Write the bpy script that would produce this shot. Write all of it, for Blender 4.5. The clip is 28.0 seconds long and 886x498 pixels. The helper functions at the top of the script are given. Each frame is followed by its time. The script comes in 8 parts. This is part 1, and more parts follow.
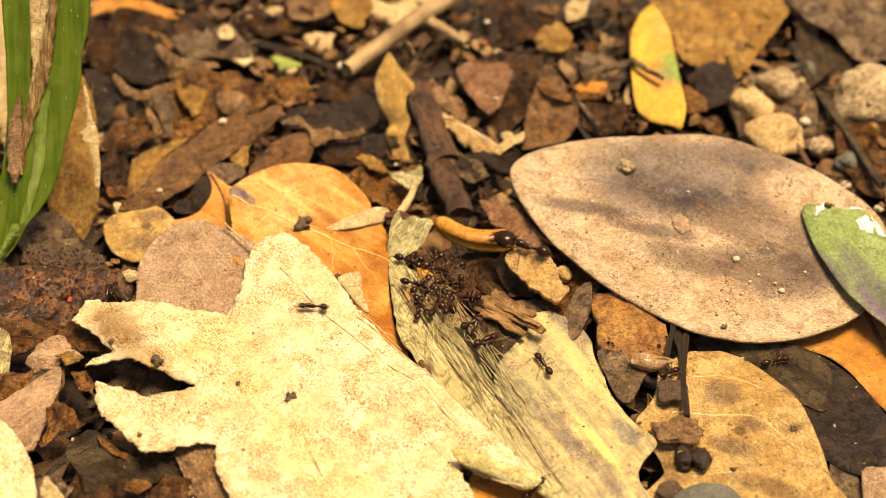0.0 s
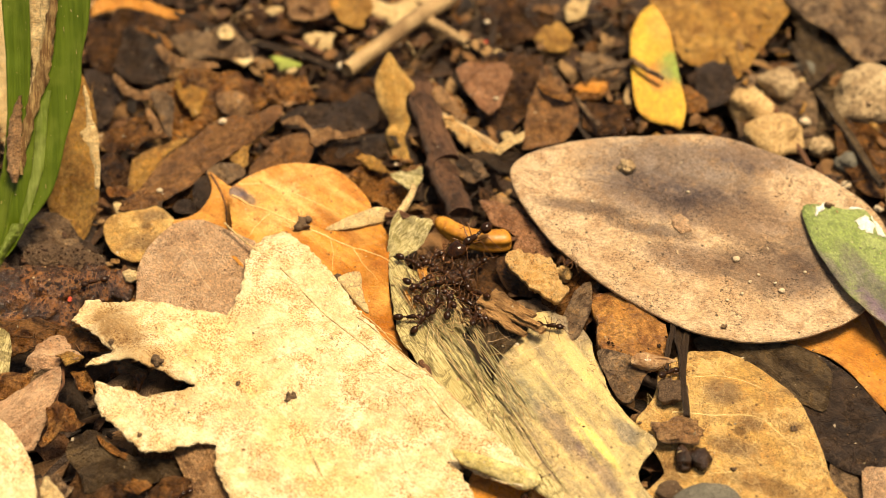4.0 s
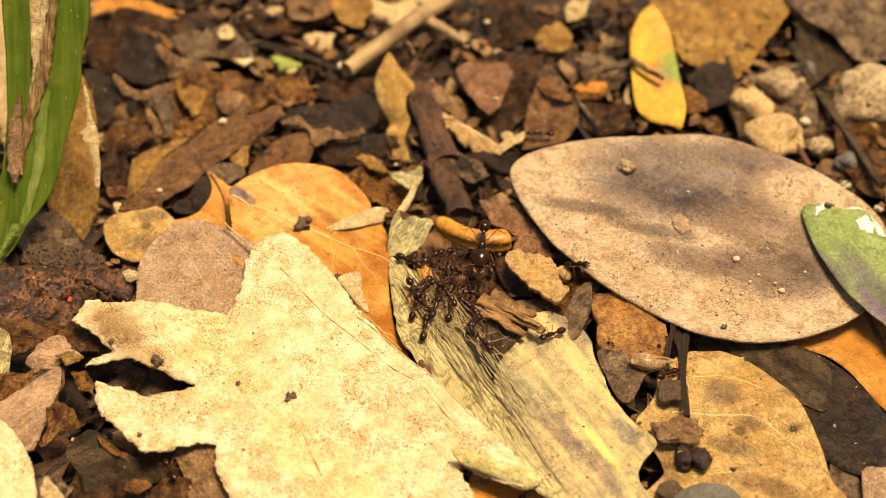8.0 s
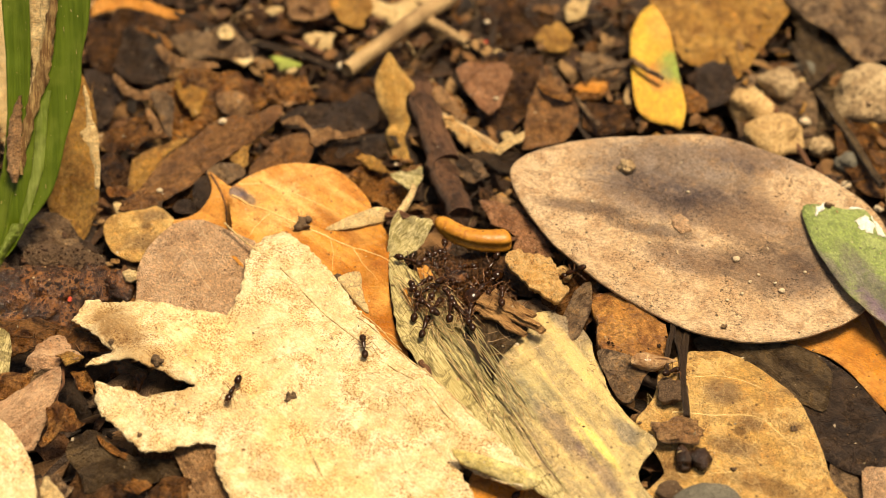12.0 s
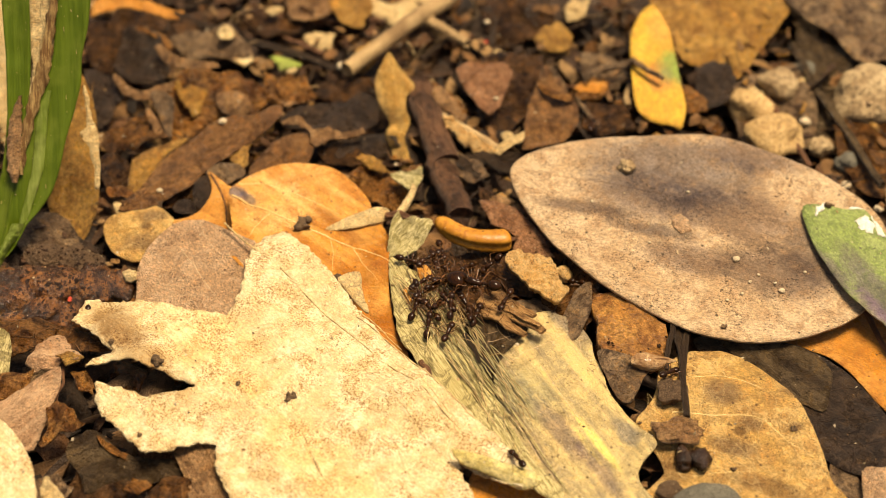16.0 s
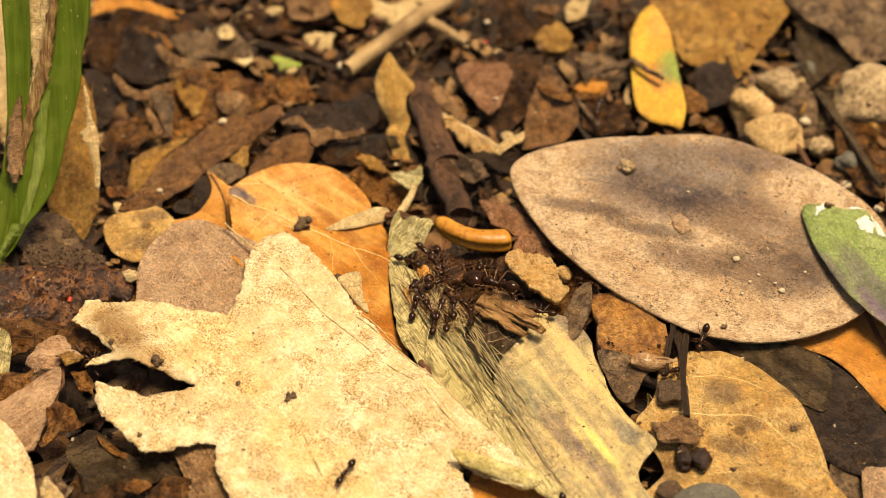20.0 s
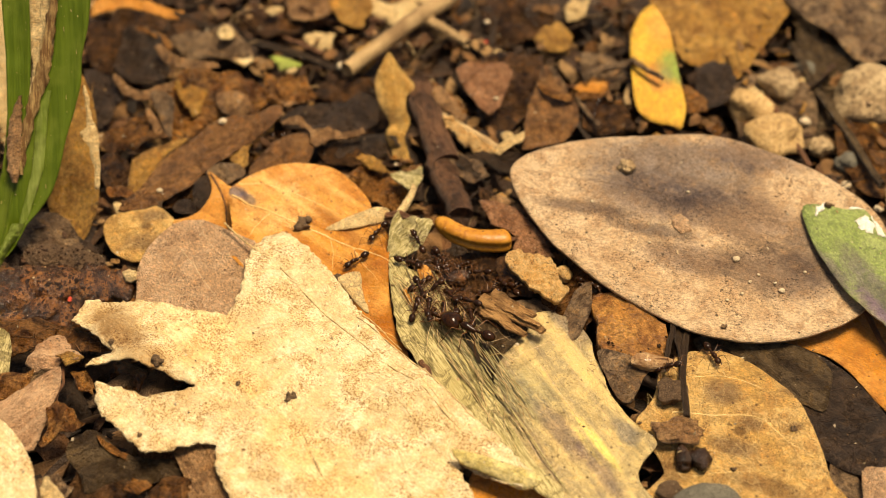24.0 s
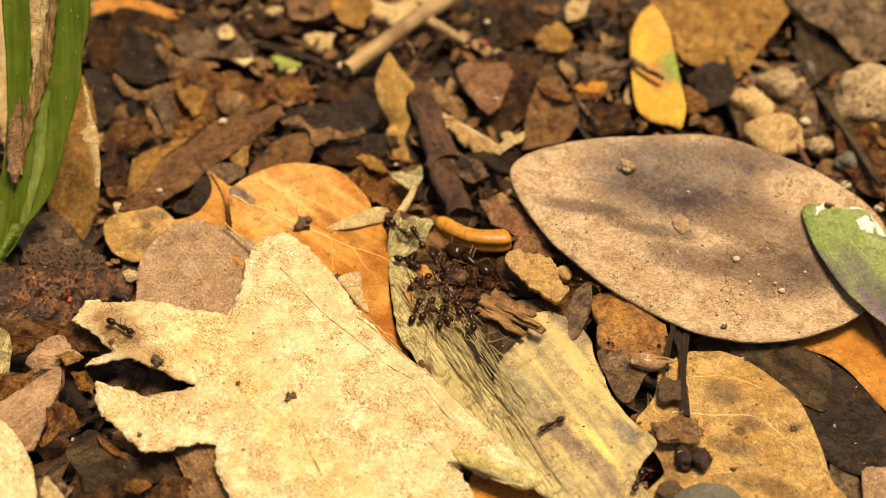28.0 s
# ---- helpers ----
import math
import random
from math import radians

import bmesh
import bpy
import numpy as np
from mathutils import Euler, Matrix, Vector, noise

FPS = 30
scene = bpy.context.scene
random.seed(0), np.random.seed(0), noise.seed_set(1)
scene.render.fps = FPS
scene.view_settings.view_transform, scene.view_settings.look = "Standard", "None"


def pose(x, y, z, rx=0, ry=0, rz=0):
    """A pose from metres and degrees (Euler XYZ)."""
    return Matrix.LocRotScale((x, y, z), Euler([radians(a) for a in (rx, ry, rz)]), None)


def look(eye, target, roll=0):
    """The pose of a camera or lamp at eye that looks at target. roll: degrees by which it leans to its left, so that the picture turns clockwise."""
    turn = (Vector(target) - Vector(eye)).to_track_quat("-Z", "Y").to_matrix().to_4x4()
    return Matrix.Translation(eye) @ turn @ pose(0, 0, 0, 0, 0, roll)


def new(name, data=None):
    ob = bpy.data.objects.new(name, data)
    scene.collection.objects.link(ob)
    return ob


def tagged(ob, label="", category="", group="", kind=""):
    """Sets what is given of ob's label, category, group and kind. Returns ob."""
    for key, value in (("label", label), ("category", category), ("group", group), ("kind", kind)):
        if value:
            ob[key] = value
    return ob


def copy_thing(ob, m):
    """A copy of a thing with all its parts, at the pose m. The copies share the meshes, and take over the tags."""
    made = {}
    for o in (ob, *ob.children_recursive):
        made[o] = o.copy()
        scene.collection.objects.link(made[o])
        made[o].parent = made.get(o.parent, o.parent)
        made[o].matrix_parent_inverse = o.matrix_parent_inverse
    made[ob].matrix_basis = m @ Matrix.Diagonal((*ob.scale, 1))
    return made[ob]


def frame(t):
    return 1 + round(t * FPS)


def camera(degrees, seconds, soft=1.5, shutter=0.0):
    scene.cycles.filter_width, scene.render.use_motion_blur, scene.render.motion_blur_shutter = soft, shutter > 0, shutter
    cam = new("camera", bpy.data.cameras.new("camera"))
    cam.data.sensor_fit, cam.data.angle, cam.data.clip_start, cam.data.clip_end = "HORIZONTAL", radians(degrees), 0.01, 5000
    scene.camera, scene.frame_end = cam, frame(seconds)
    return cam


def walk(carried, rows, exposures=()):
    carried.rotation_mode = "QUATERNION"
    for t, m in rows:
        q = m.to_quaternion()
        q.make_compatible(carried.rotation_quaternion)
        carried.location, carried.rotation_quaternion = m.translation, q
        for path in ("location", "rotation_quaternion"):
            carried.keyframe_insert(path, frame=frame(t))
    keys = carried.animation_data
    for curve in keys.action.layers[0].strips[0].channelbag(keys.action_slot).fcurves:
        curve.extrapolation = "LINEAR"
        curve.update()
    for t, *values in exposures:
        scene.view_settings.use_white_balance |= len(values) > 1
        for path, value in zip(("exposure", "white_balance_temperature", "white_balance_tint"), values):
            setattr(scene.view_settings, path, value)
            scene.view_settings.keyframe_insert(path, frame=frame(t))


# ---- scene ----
cam = camera(24, 28.0, soft=0.55, shutter=0.5)
cam.data.dof.use_dof = True
cam.data.dof.focus_distance = 0.228
cam.data.dof.aperture_fstop = 22.0
STAND = look((0.00000, -0.16617, 0.17017), (0, 0, 0.0040))
walk(cam, [(0, STAND), (28, STAND)], exposures=[(t, e - 0.28, 8800, 13) for t, e in ((0, 1.07), (3, 1.02), (8, 0.95), (11, 0.90), (16, 0.855), (20, 0.81), (25, 0.77), (28, 0.77))])

# ---- daylight under a bright, thinly clouded sky ----
world = bpy.data.worlds.new("sky")
scene.world = world
world.use_nodes = True
wn = world.node_tree
sky = wn.nodes.new("ShaderNodeTexSky")
sky.sky_type = "NISHITA"
sky.sun_disc = False
sky.sun_elevation, sky.sun_rotation = radians(75), radians(70)
sky.dust_density, sky.ozone_density = 4.0, 0.6
wn.links.new(sky.outputs[0], wn.nodes["Background"].inputs[0])
wn.nodes["Background"].inputs[1].default_value = 0.08
sun = new("sun", bpy.data.lights.new("sun", "SUN"))
sun.data.energy, sun.data.angle, sun.data.color = 4.4, radians(21), (1.0, 0.95, 0.84)
sun.matrix_world = look((0.22, 0.08, 0.9), (0, 0, 0))

MM = 0.001


# ---- materials ----
class Nodes:
    """Short hand for a node material; coordinates are in millimetres of the object."""

    def __init__(self, name):
        self.mat = bpy.data.materials.new(name)
        self.mat.use_nodes = True
        self.t = self.mat.node_tree
        self.bsdf = self.t.nodes["Principled BSDF"]
        self.bsdf.inputs["IOR"].default_value = 1.45
        tc = self.t.nodes.new("ShaderNodeTexCoord")
        self.co = self.vec("MULTIPLY", tc.outputs["Object"], (1000, 1000, 1000))
        info = self.t.nodes.new("ShaderNodeObjectInfo")
        self.rnd = info.outputs["Random"]
        # each object takes its own patch of the pattern
        off = self.t.nodes.new("ShaderNodeCombineXYZ")
        self.put(off.inputs[2], self.math("MULTIPLY", self.rnd, 90.0))
        self.own = self.vec("ADD", self.co, off.outputs[0])

    def put(self, sock, v):
        if isinstance(v, bpy.types.NodeSocket):
            self.t.links.new(v, sock)
        elif isinstance(v, (tuple, list)) and len(v) == 3 and sock.type == "RGBA":
            sock.default_value = (*v, 1)
        else:
            sock.default_value = v

    def math(self, op, a, b=0.0, c=0.0):
        n = self.t.nodes.new("ShaderNodeMath")
        n.operation = op
        for s, v in zip(n.inputs, (a, b, c)):
            self.put(s, v)
        return n.outputs[0]

    def vec(self, op, a, b):
        n = self.t.nodes.new("ShaderNodeVectorMath")
        n.operation = op
        self.put(n.inputs[0], a)
        self.put(n.inputs[1], b)
        return n.outputs[0]

    def noise(self, scale, detail=4, rough=0.6, co=None, warp=0.0):
        n = self.t.nodes.new("ShaderNodeTexNoise")
        self.put(n.inputs["Vector"], co or self.own)
        n.inputs["Scale"].default_value, n.inputs["Detail"].default_value = scale, detail
        n.inputs["Roughness"].default_value, n.inputs["Distortion"].default_value = rough, warp
        return n.outputs[0]

    def warped(self, scale, reach):
        n = self.t.nodes.new("ShaderNodeTexNoise")
        self.put(n.inputs["Vector"], self.own)
        n.inputs["Scale"].default_value, n.inputs["Detail"].default_value = scale, 3
        return self.vec("ADD", self.own, self.vec("MULTIPLY", n.outputs["Color"], (2 * reach, 2 * reach, 0)))

    def cells(self, scale, edge=True, co=None, rand=1.0):
        n = self.t.nodes.new("ShaderNodeTexVoronoi")
        n.feature = "DISTANCE_TO_EDGE" if edge else "F1"
        self.put(n.inputs["Vector"], co or self.own)
        n.inputs["Scale"].default_value, n.inputs["Randomness"].default_value = scale, rand
        return n.outputs["Distance"]

    def span(self, v, a, b, lo=0.0, hi=1.0):
        n = self.t.nodes.new("ShaderNodeMapRange")
        n.interpolation_type = "SMOOTHSTEP"
        for s, x in zip(n.inputs, (v, a, b, lo, hi)):
            self.put(s, x)
        return n.outputs[0]

    def mix(self, f, a, b, how="MIX"):
        n = self.t.nodes.new("ShaderNodeMix")
        n.data_type, n.blend_type = "RGBA", how
        self.put(n.inputs[0], f)
        self.put(n.inputs[6], a)
        self.put(n.inputs[7], b)
        return n.outputs[2]

    def xyz(self, co=None):
        n = self.t.nodes.new("ShaderNodeSeparateXYZ")
        self.put(n.inputs[0], co or self.co)
        return n.outputs

    def bump(self, height, depth=0.1, strength=1.0):
        """depth in millimetres"""
        n = self.t.nodes.new("ShaderNodeBump")
        n.inputs["Strength"].default_value = strength
        n.inputs["Distance"].default_value = depth * MM
        self.put(n.inputs["Height"], height)
        self.put(self.bsdf.inputs["Normal"], n.outputs[0])

    def done(self, colour, rough=0.7, spec=0.4):
        self.put(self.bsdf.inputs["Base Color"], colour)
        self.put(self.bsdf.inputs["Roughness"], rough)
        self.bsdf.inputs["Specular IOR Level"].default_value = spec
        return self.mat


def leaf_mat(name, a, b, c, spot=(0.05, 0.03, 0.015), spots=0.25, spot_size=0.9, vein=None, vein_gap=4.0, slope=0.7,
             net=0.0, net_scale=0.9, rough=0.62, spec=0.35, patch=0.09, blotch=None, sheen=0.0, relief=0.2, grain=1.0, flecks=0.60, grime=0.0, wet=0.0, streak=None):
    """A leaf: patches a-b-c, fine grain, dark spots, side veins off a midrib along x and a net of small veins.
    blotch: (colour, x, y, rx, ry) a stain of its own in leaf millimetres; grime: how much rot darkens it in patches; wet: how glossy its damp patches are."""
    n = Nodes(name)
    big = n.noise(patch, 8, 0.66, warp=0.8)
    fine = n.noise(5.0, 4, 0.75, co=n.vec("MULTIPLY", n.own, (0.45, 1.0, 1.0)))
    mid = n.noise(0.5, 9, 0.78, warp=0.5)
    col = n.mix(n.span(big, 0.38, 0.62), a, b)
    col = n.mix(n.span(mid, 0.47, 0.60, 0.0, 0.9), col, c)
    dark = n.mix(0.6, col, spot)
    col = n.mix(n.span(fine, 0.46, 0.60, 0.0, 0.7 * grain), col, dark)
    pale = n.mix(1.0, col, (1.4, 1.36, 1.29), "MULTIPLY")
    col = n.mix(n.span(n.noise(2.0, 8, 0.8, co=n.vec("ADD", n.own, (3.0, 9.0, 31.0))), 0.47, 0.60, 0.0, grain), col, pale)
    speck = n.span(n.noise(4.5, 2, 0.6, co=n.vec("ADD", n.own, (31.0, 7.0, 11.0))), flecks, flecks + 0.06, 0.0, 0.8)
    col = n.mix(n.math("MULTIPLY", speck, n.span(n.noise(0.25, 4), 0.4, 0.6)), col, spot)
    if streak:
        run = n.noise(0.55, 6, 0.62, co=n.vec("MULTIPLY", n.vec("ADD", n.own, (0.0, 13.0, 0.0)), (0.10, 1.0, 1.0)), warp=0.3)
        col = n.mix(n.span(run, 0.48, 0.62, 0.0, 0.85), col, streak[0])
        col = n.mix(n.span(run, 0.46, 0.34, 0.0, 0.85), col, streak[1])
    if grime:
        rot = n.noise(0.42, 10, 0.72, co=n.vec("ADD", n.own, (51.0, 23.0, 8.0)), warp=1.4)
        col = n.mix(n.span(rot, 0.50, 0.60, 0.0, grime), col, n.mix(1.0, col, (0.30, 0.24, 0.20), "MULTIPLY"))
        col = n.mix(n.span(rot, 0.46, 0.36, 0.0, 0.9 * grime), col, n.mix(1.0, col, (1.75, 1.5, 1.05), "MULTIPLY"))
    if blotch:
        for bc, bx, by, rx, ry in blotch:
            x, y = n.xyz(n.vec("MULTIPLY", n.vec("SUBTRACT", n.co, (bx, by, 0)), (1 / rx, 1 / ry, 0)))[:2]
            d = n.math("ADD", n.math("MULTIPLY", x, x), n.math("MULTIPLY", y, y))
            d = n.math("ADD", d, n.math("MULTIPLY_ADD", mid, 3.6, n.math("MULTIPLY_ADD", big, 2.4, -3.0)))
            col = n.mix(n.span(d, 0.1, 1.9, 0.85, 0.0), col, n.mix(1.0, col, tuple(2 * q / (r + s) for q, r, s in zip(bc, a, b)), "MULTIPLY"))
    veins = 0.0
    x, y, _ = n.xyz(n.co)
    ay = n.math("ABSOLUTE", y)
    h = n.math("MULTIPLY_ADD", fine, 0.6, n.math("MULTIPLY", mid, 1.3))
    if vein:
        w = n.math("MULTIPLY_ADD", n.noise(0.22, 2), 2.2, -1.1)
        p = n.math("DIVIDE", n.math("ADD", n.math("SUBTRACT", x, n.math("MULTIPLY", ay, slope)), w), vein_gap)
        tri = n.math("ABSOLUTE", n.math("SUBTRACT", n.math("FRACT", n.math("ADD", p, 50.0)), 0.5))
        side = n.span(tri, 0.008, 0.024, 1.0, 0.0)
        veins = side
        if net:
            bent = n.warped(0.7, 1.1)
            mesh = n.span(n.cells(net_scale, co=bent), 0.012, 0.05, net, 0.0)
            mesh2 = n.span(n.cells(net_scale * 2.3, co=bent), 0.02, 0.08, 0.6 * net, 0.0)
            veins = n.math("MAXIMUM", veins, n.math("MAXIMUM", mesh, mesh2))
        col = n.mix(n.math("MULTIPLY", veins, n.span(big, 0.35, 0.6, 0.1, 0.95)), col, vein)
        h = n.math("ADD", h, n.math("MULTIPLY", veins, 0.55))
    if spots:
        sp = n.noise(spot_size, 2, 0.5, co=n.vec("ADD", n.own, (17.0, 5.0, 3.0)))
        m = n.span(sp, 0.78 - 0.28 * spots, 0.84 - 0.28 * spots)
        sp2 = n.span(n.cells(0.55, edge=False), 0.07, 0.11, 1.0, 0.0)
        keep = n.span(n.noise(0.3, 2), 0.42, 0.46)
        col = n.mix(n.math("MAXIMUM", n.math("MULTIPLY", m, 0.75), n.math("MULTIPLY", n.math("MULTIPLY", sp2, keep), 0.85)), col, spot)
    n.bump(h, relief * 5)
    n.bsdf.inputs["Sheen Weight"].default_value = sheen
    dry = n.span(mid, 0.3, 0.7, rough - 0.12, rough + 0.12)
    if wet:
        damp = n.span(n.noise(0.3, 5, 0.6, co=n.vec("ADD", n.own, (9.0, 61.0, 2.0))), 0.44, 0.58, 0.0, wet)
        dry = n.math("MAXIMUM", n.math("MULTIPLY_ADD", damp, -0.34, dry), 0.1)
    return n.done(col, dry, spec)


def earth_mat(name, a, b, c, scale=0.5, rough=0.7, wet=0.0, relief=0.35, spec=0.4, coat=0.0):
    """Soil, bark, stone and crumbs: two scales of patches and rough relief; wet: share of glossy spots."""
    n = Nodes(name)
    big, fine = n.noise(scale, 6, 0.65, warp=0.4), n.noise(scale * 7, 4, 0.7)
    col = n.mix(n.span(big, 0.35, 0.65), a, b)
    col = n.mix(n.span(fine, 0.46, 0.68), col, c)
    shine = n.span(n.noise(scale * 1.7, 3), 0.62 - 0.3 * wet, 0.72 - 0.3 * wet, rough, max(0.12, rough - 0.9 * wet)) if wet else rough
    n.bump(n.math("MULTIPLY_ADD", fine, 0.5, big), relief * 3)
    n.bsdf.inputs["Coat Weight"].default_value = coat
    n.bsdf.inputs["Coat Roughness"].default_value = 0.08
    return n.done(col, shine, spec)


def fibre_mat(name, a, b, c, scale=0.8, stretch=12.0, rough=0.6, relief=0.15, spec=0.35, upright=False, grime=0.0):
    """Wood, bark and stalks: grain along the object's x, or up it."""
    n = Nodes(name)
    co = n.vec("MULTIPLY", n.own, (1, 1 / stretch, 1 / stretch) if upright else (1 / stretch, 1, 1))
    g, big = n.noise(scale * 2.2, 6, 0.75, co=co), n.noise(0.16, 6)
    col = n.mix(n.span(g, 0.42, 0.58), a, b)
    col = n.mix(n.span(big, 0.45, 0.7), col, c)
    if grime:
        rot = n.noise(0.5, 10, 0.72, co=n.vec("ADD", n.own, (51.0, 23.0, 8.0)), warp=1.2)
        col = n.mix(n.span(rot, 0.49, 0.60, 0.0, grime), col, n.mix(1.0, col, (0.28, 0.25, 0.18), "MULTIPLY"))
    n.bump(g, relief * 4)
    return n.done(col, n.span(g, 0.3, 0.7, rough - 0.1, rough + 0.1), spec)


def litter_mat(name, colours, rough=0.55, wet=0.6):
    """Crumbs of leaf, each island with its own brown."""
    n = Nodes(name)
    geo = n.t.nodes.new("ShaderNodeNewGeometry")
    ramp = n.t.nodes.new("ShaderNodeValToRGB")
    ramp.color_ramp.interpolation = "CONSTANT"
    for i, c in enumerate(colours):
        e = ramp.color_ramp.elements[i] if i < 2 else ramp.color_ramp.elements.new(i / len(colours))
        e.position, e.color = i / len(colours), (*c, 1)
    n.put(ramp.inputs[0], geo.outputs["Random Per Island"])
    fine, mid = n.noise(2.2, 4, 0.7), n.noise(0.5, 5)
    col = n.mix(n.span(mid, 0.4, 0.7, 0.0, 0.6), ramp.outputs[0], (0.02, 0.013, 0.008))
    col = n.mix(n.span(fine, 0.5, 0.75, 0.0, 0.3), col, (0.22, 0.12, 0.055))
    n.bump(n.math("ADD", fine, mid), 0.9)
    return n.done(col, n.span(mid, 0.5, 0.7, rough, rough - 0.4 * wet), 0.5)


# dead leaves
OCHRESTAINS = (((0.3, 0.18, 0.09), -2.9, 4.6, 2.0, 1.6), ((0.26, 0.15, 0.07), 0.6, -1.9, 2.6, 1.2), ((0.34, 0.21, 0.1), 2.5, 10.6, 3.0, 0.8), ((0.3, 0.18, 0.09), 5.7, 7.6, 2.6, 0.8), ((0.22, 0.11, 0.04), 0.5, 0.4, 0.7, 0.6), ((0.2, 0.1, 0.04), 5.8, 3.0, 0.9, 0.6), ((0.34, 0.18, 0.06), -5.0, -7.4, 2.4, 2.0), ((0.32, 0.18, 0.07), 5.4, -5.6, 4, 1.2), ((0.26, 0.15, 0.07), 1.3, 1.7, 1.6, 0.9))
# orange leaf: paler far end, grey stains at its tip, darker right part
ORANGEPATCHES = (((0.72, 0.4, 0.14), -10.7, 4.1, 5, 3.5), ((0.66, 0.34, 0.1), -8.8, 9.8, 5, 2.5), ((0.1, 0.07, 0.05), -14.5, 2.2, 1.2, 1.0), ((0.16, 0.1, 0.05), -13.0, 2.7, 1.0, 0.6), ((0.42, 0.15, 0.022), 4.4, 4.6, 2.6, 5.5), ((0.38, 0.13, 0.02), 12.0, -0.6, 4, 2.5), ((0.36, 0.14, 0.03), -2.8, 7.1, 3.5, 0.9))
TANSTAINS = (((0.2, 0.15, 0.12), -3.8, 3.9, 9.5, 5.0), ((0.22, 0.15, 0.105), -6.4, -1.0, 7, 4), ((0.16, 0.1, 0.065), -12.5, -4.4, 6.0, 1.1), ((0.15, 0.1, 0.07), -4.3, -5.9, 5.5, 1.0), ((0.25, 0.165, 0.11), 4.2, -1.4, 8, 3.5), ((0.19, 0.125, 0.085), 10.3, -8.7, 6.5, 3.4), ((0.24, 0.155, 0.1), 0.1, -9.1, 5, 2.2), ((0.22, 0.15, 0.1), 13.7, -4.3, 3.5, 4.5), ((0.24, 0.165, 0.12), 4.9, 8.5, 6, 2.5))
GREYSTAINS = (((0.16, 0.12, 0.07), -13.0, -0.4, 3.4, 2.4), ((0.22, 0.17, 0.12), -11.4, 8.4, 4, 1.6), ((0.3, 0.26, 0.14), -3.6, -1.4, 4.0, 3.2), ((0.3, 0.21, 0.13), 2.1, -0.6, 5.0, 1.2), ((0.28, 0.2, 0.13), 8.6, 0.3, 5, 1.0), ((0.22, 0.19, 0.14), 5.9, 5.5, 2.2, 1.0), ((0.58, 0.47, 0.15), 5.7, 2.0, 4.2, 0.5), ((0.55, 0.45, 0.16), 5.6, 0.8, 2.8, 0.35))
TAN = leaf_mat("tan_dead_leaf", (0.514, 0.333, 0.176), (0.630, 0.450, 0.273), (0.420, 0.255, 0.133), spots=0.22, spot_size=1.8, patch=0.1, relief=0.1, rough=0.5, grain=0.9, flecks=0.56,
               blotch=TANSTAINS)
CREAM = leaf_mat("cream_dead_leaf", (0.601, 0.461, 0.247), (0.699, 0.599, 0.376), (0.552, 0.392, 0.191), spot=(0.256, 0.127, 0.041), spots=0.3, spot_size=2.2,
                 patch=0.22, relief=0.07, rough=0.75, spec=0.2, grain=0.8, flecks=0.515, blotch=(((0.256, 0.148, 0.057), -24.6, -18.6, 4.0, 2.2), ((0.355, 0.223, 0.093), -18.5, -19.6, 6.5, 2.2), ((0.670, 0.488, 0.237), -15.0, -12.5, 9.0, 4.0),
                                                                                     ((0.690, 0.519, 0.258), 4.0, -14.0, 10.0, 3.0)))
ORANGE = leaf_mat("orange_dead_leaf", (0.50, 0.20, 0.032), (0.60, 0.285, 0.07), (0.40, 0.145, 0.024), spot=(0.16, 0.06, 0.015), spots=0.18, spot_size=1.2,
                  patch=0.12, relief=0.08, rough=0.42, grime=0.22, grain=0.6, wet=0.4)
BIGORANGE = leaf_mat("stained_orange_leaf", (0.50, 0.20, 0.032), (0.60, 0.285, 0.07), (0.40, 0.145, 0.024), spot=(0.16, 0.06, 0.015), spots=0.18, spot_size=1.2,
                  patch=0.12, relief=0.08, rough=0.42, grime=0.22, grain=0.6, wet=0.6, streak=((0.62, 0.30, 0.07), (0.47, 0.175, 0.03)), blotch=ORANGEPATCHES)
ROSE = leaf_mat("rosy_brown_leaf", (0.642, 0.387, 0.209), (0.760, 0.494, 0.289), (0.524, 0.300, 0.158), spot=(0.193, 0.107, 0.054), spots=0.3, spot_size=1.6, flecks=0.55,
                vein=(0.856, 0.610, 0.396), vein_gap=60.0, net=0.4, net_scale=0.8, relief=0.2, rough=0.55, patch=0.2, grain=1.0, grime=0.16)
OLIVE = fibre_mat("olive_fibrous_leaf", (0.200, 0.155, 0.049), (0.562, 0.459, 0.217), (0.400, 0.318, 0.119), scale=3.4, stretch=26, rough=0.42, relief=0.05, grime=0.8)
GREYLEAF = leaf_mat("grey_olive_leaf", (0.524, 0.392, 0.179), (0.410, 0.319, 0.163), (0.638, 0.470, 0.210), spot=(0.103, 0.062, 0.023), spots=0.3, spot_size=1.3,
                    patch=0.3, rough=0.30, spec=0.6, grain=0.55, relief=0.1, grime=0.28, wet=0.7, streak=((0.752, 0.538, 0.221), (0.274, 0.202, 0.121)),
                    blotch=GREYSTAINS)
OCHRE = leaf_mat("ochre_leaf", (0.704, 0.402, 0.116), (0.858, 0.550, 0.204), (0.550, 0.292, 0.088), spot=(0.121, 0.055, 0.022), spots=0.34, spot_size=0.8,
                 vein=(0.880, 0.605, 0.264), vein_gap=60.0, net=0.45, net_scale=0.75, patch=0.16, relief=0.16, grain=0.6, grime=0.36, blotch=OCHRESTAINS)
DARK = leaf_mat("dark_leaf", (0.034, 0.020, 0.013), (0.068, 0.042, 0.027), (0.020, 0.012, 0.008), spot=(0.115, 0.074, 0.044), spots=0.08,
                vein=(0.105, 0.062, 0.038), vein_gap=5.0, rough=0.42, spec=0.5, relief=0.24, patch=0.2, grime=0.70, wet=0.5)
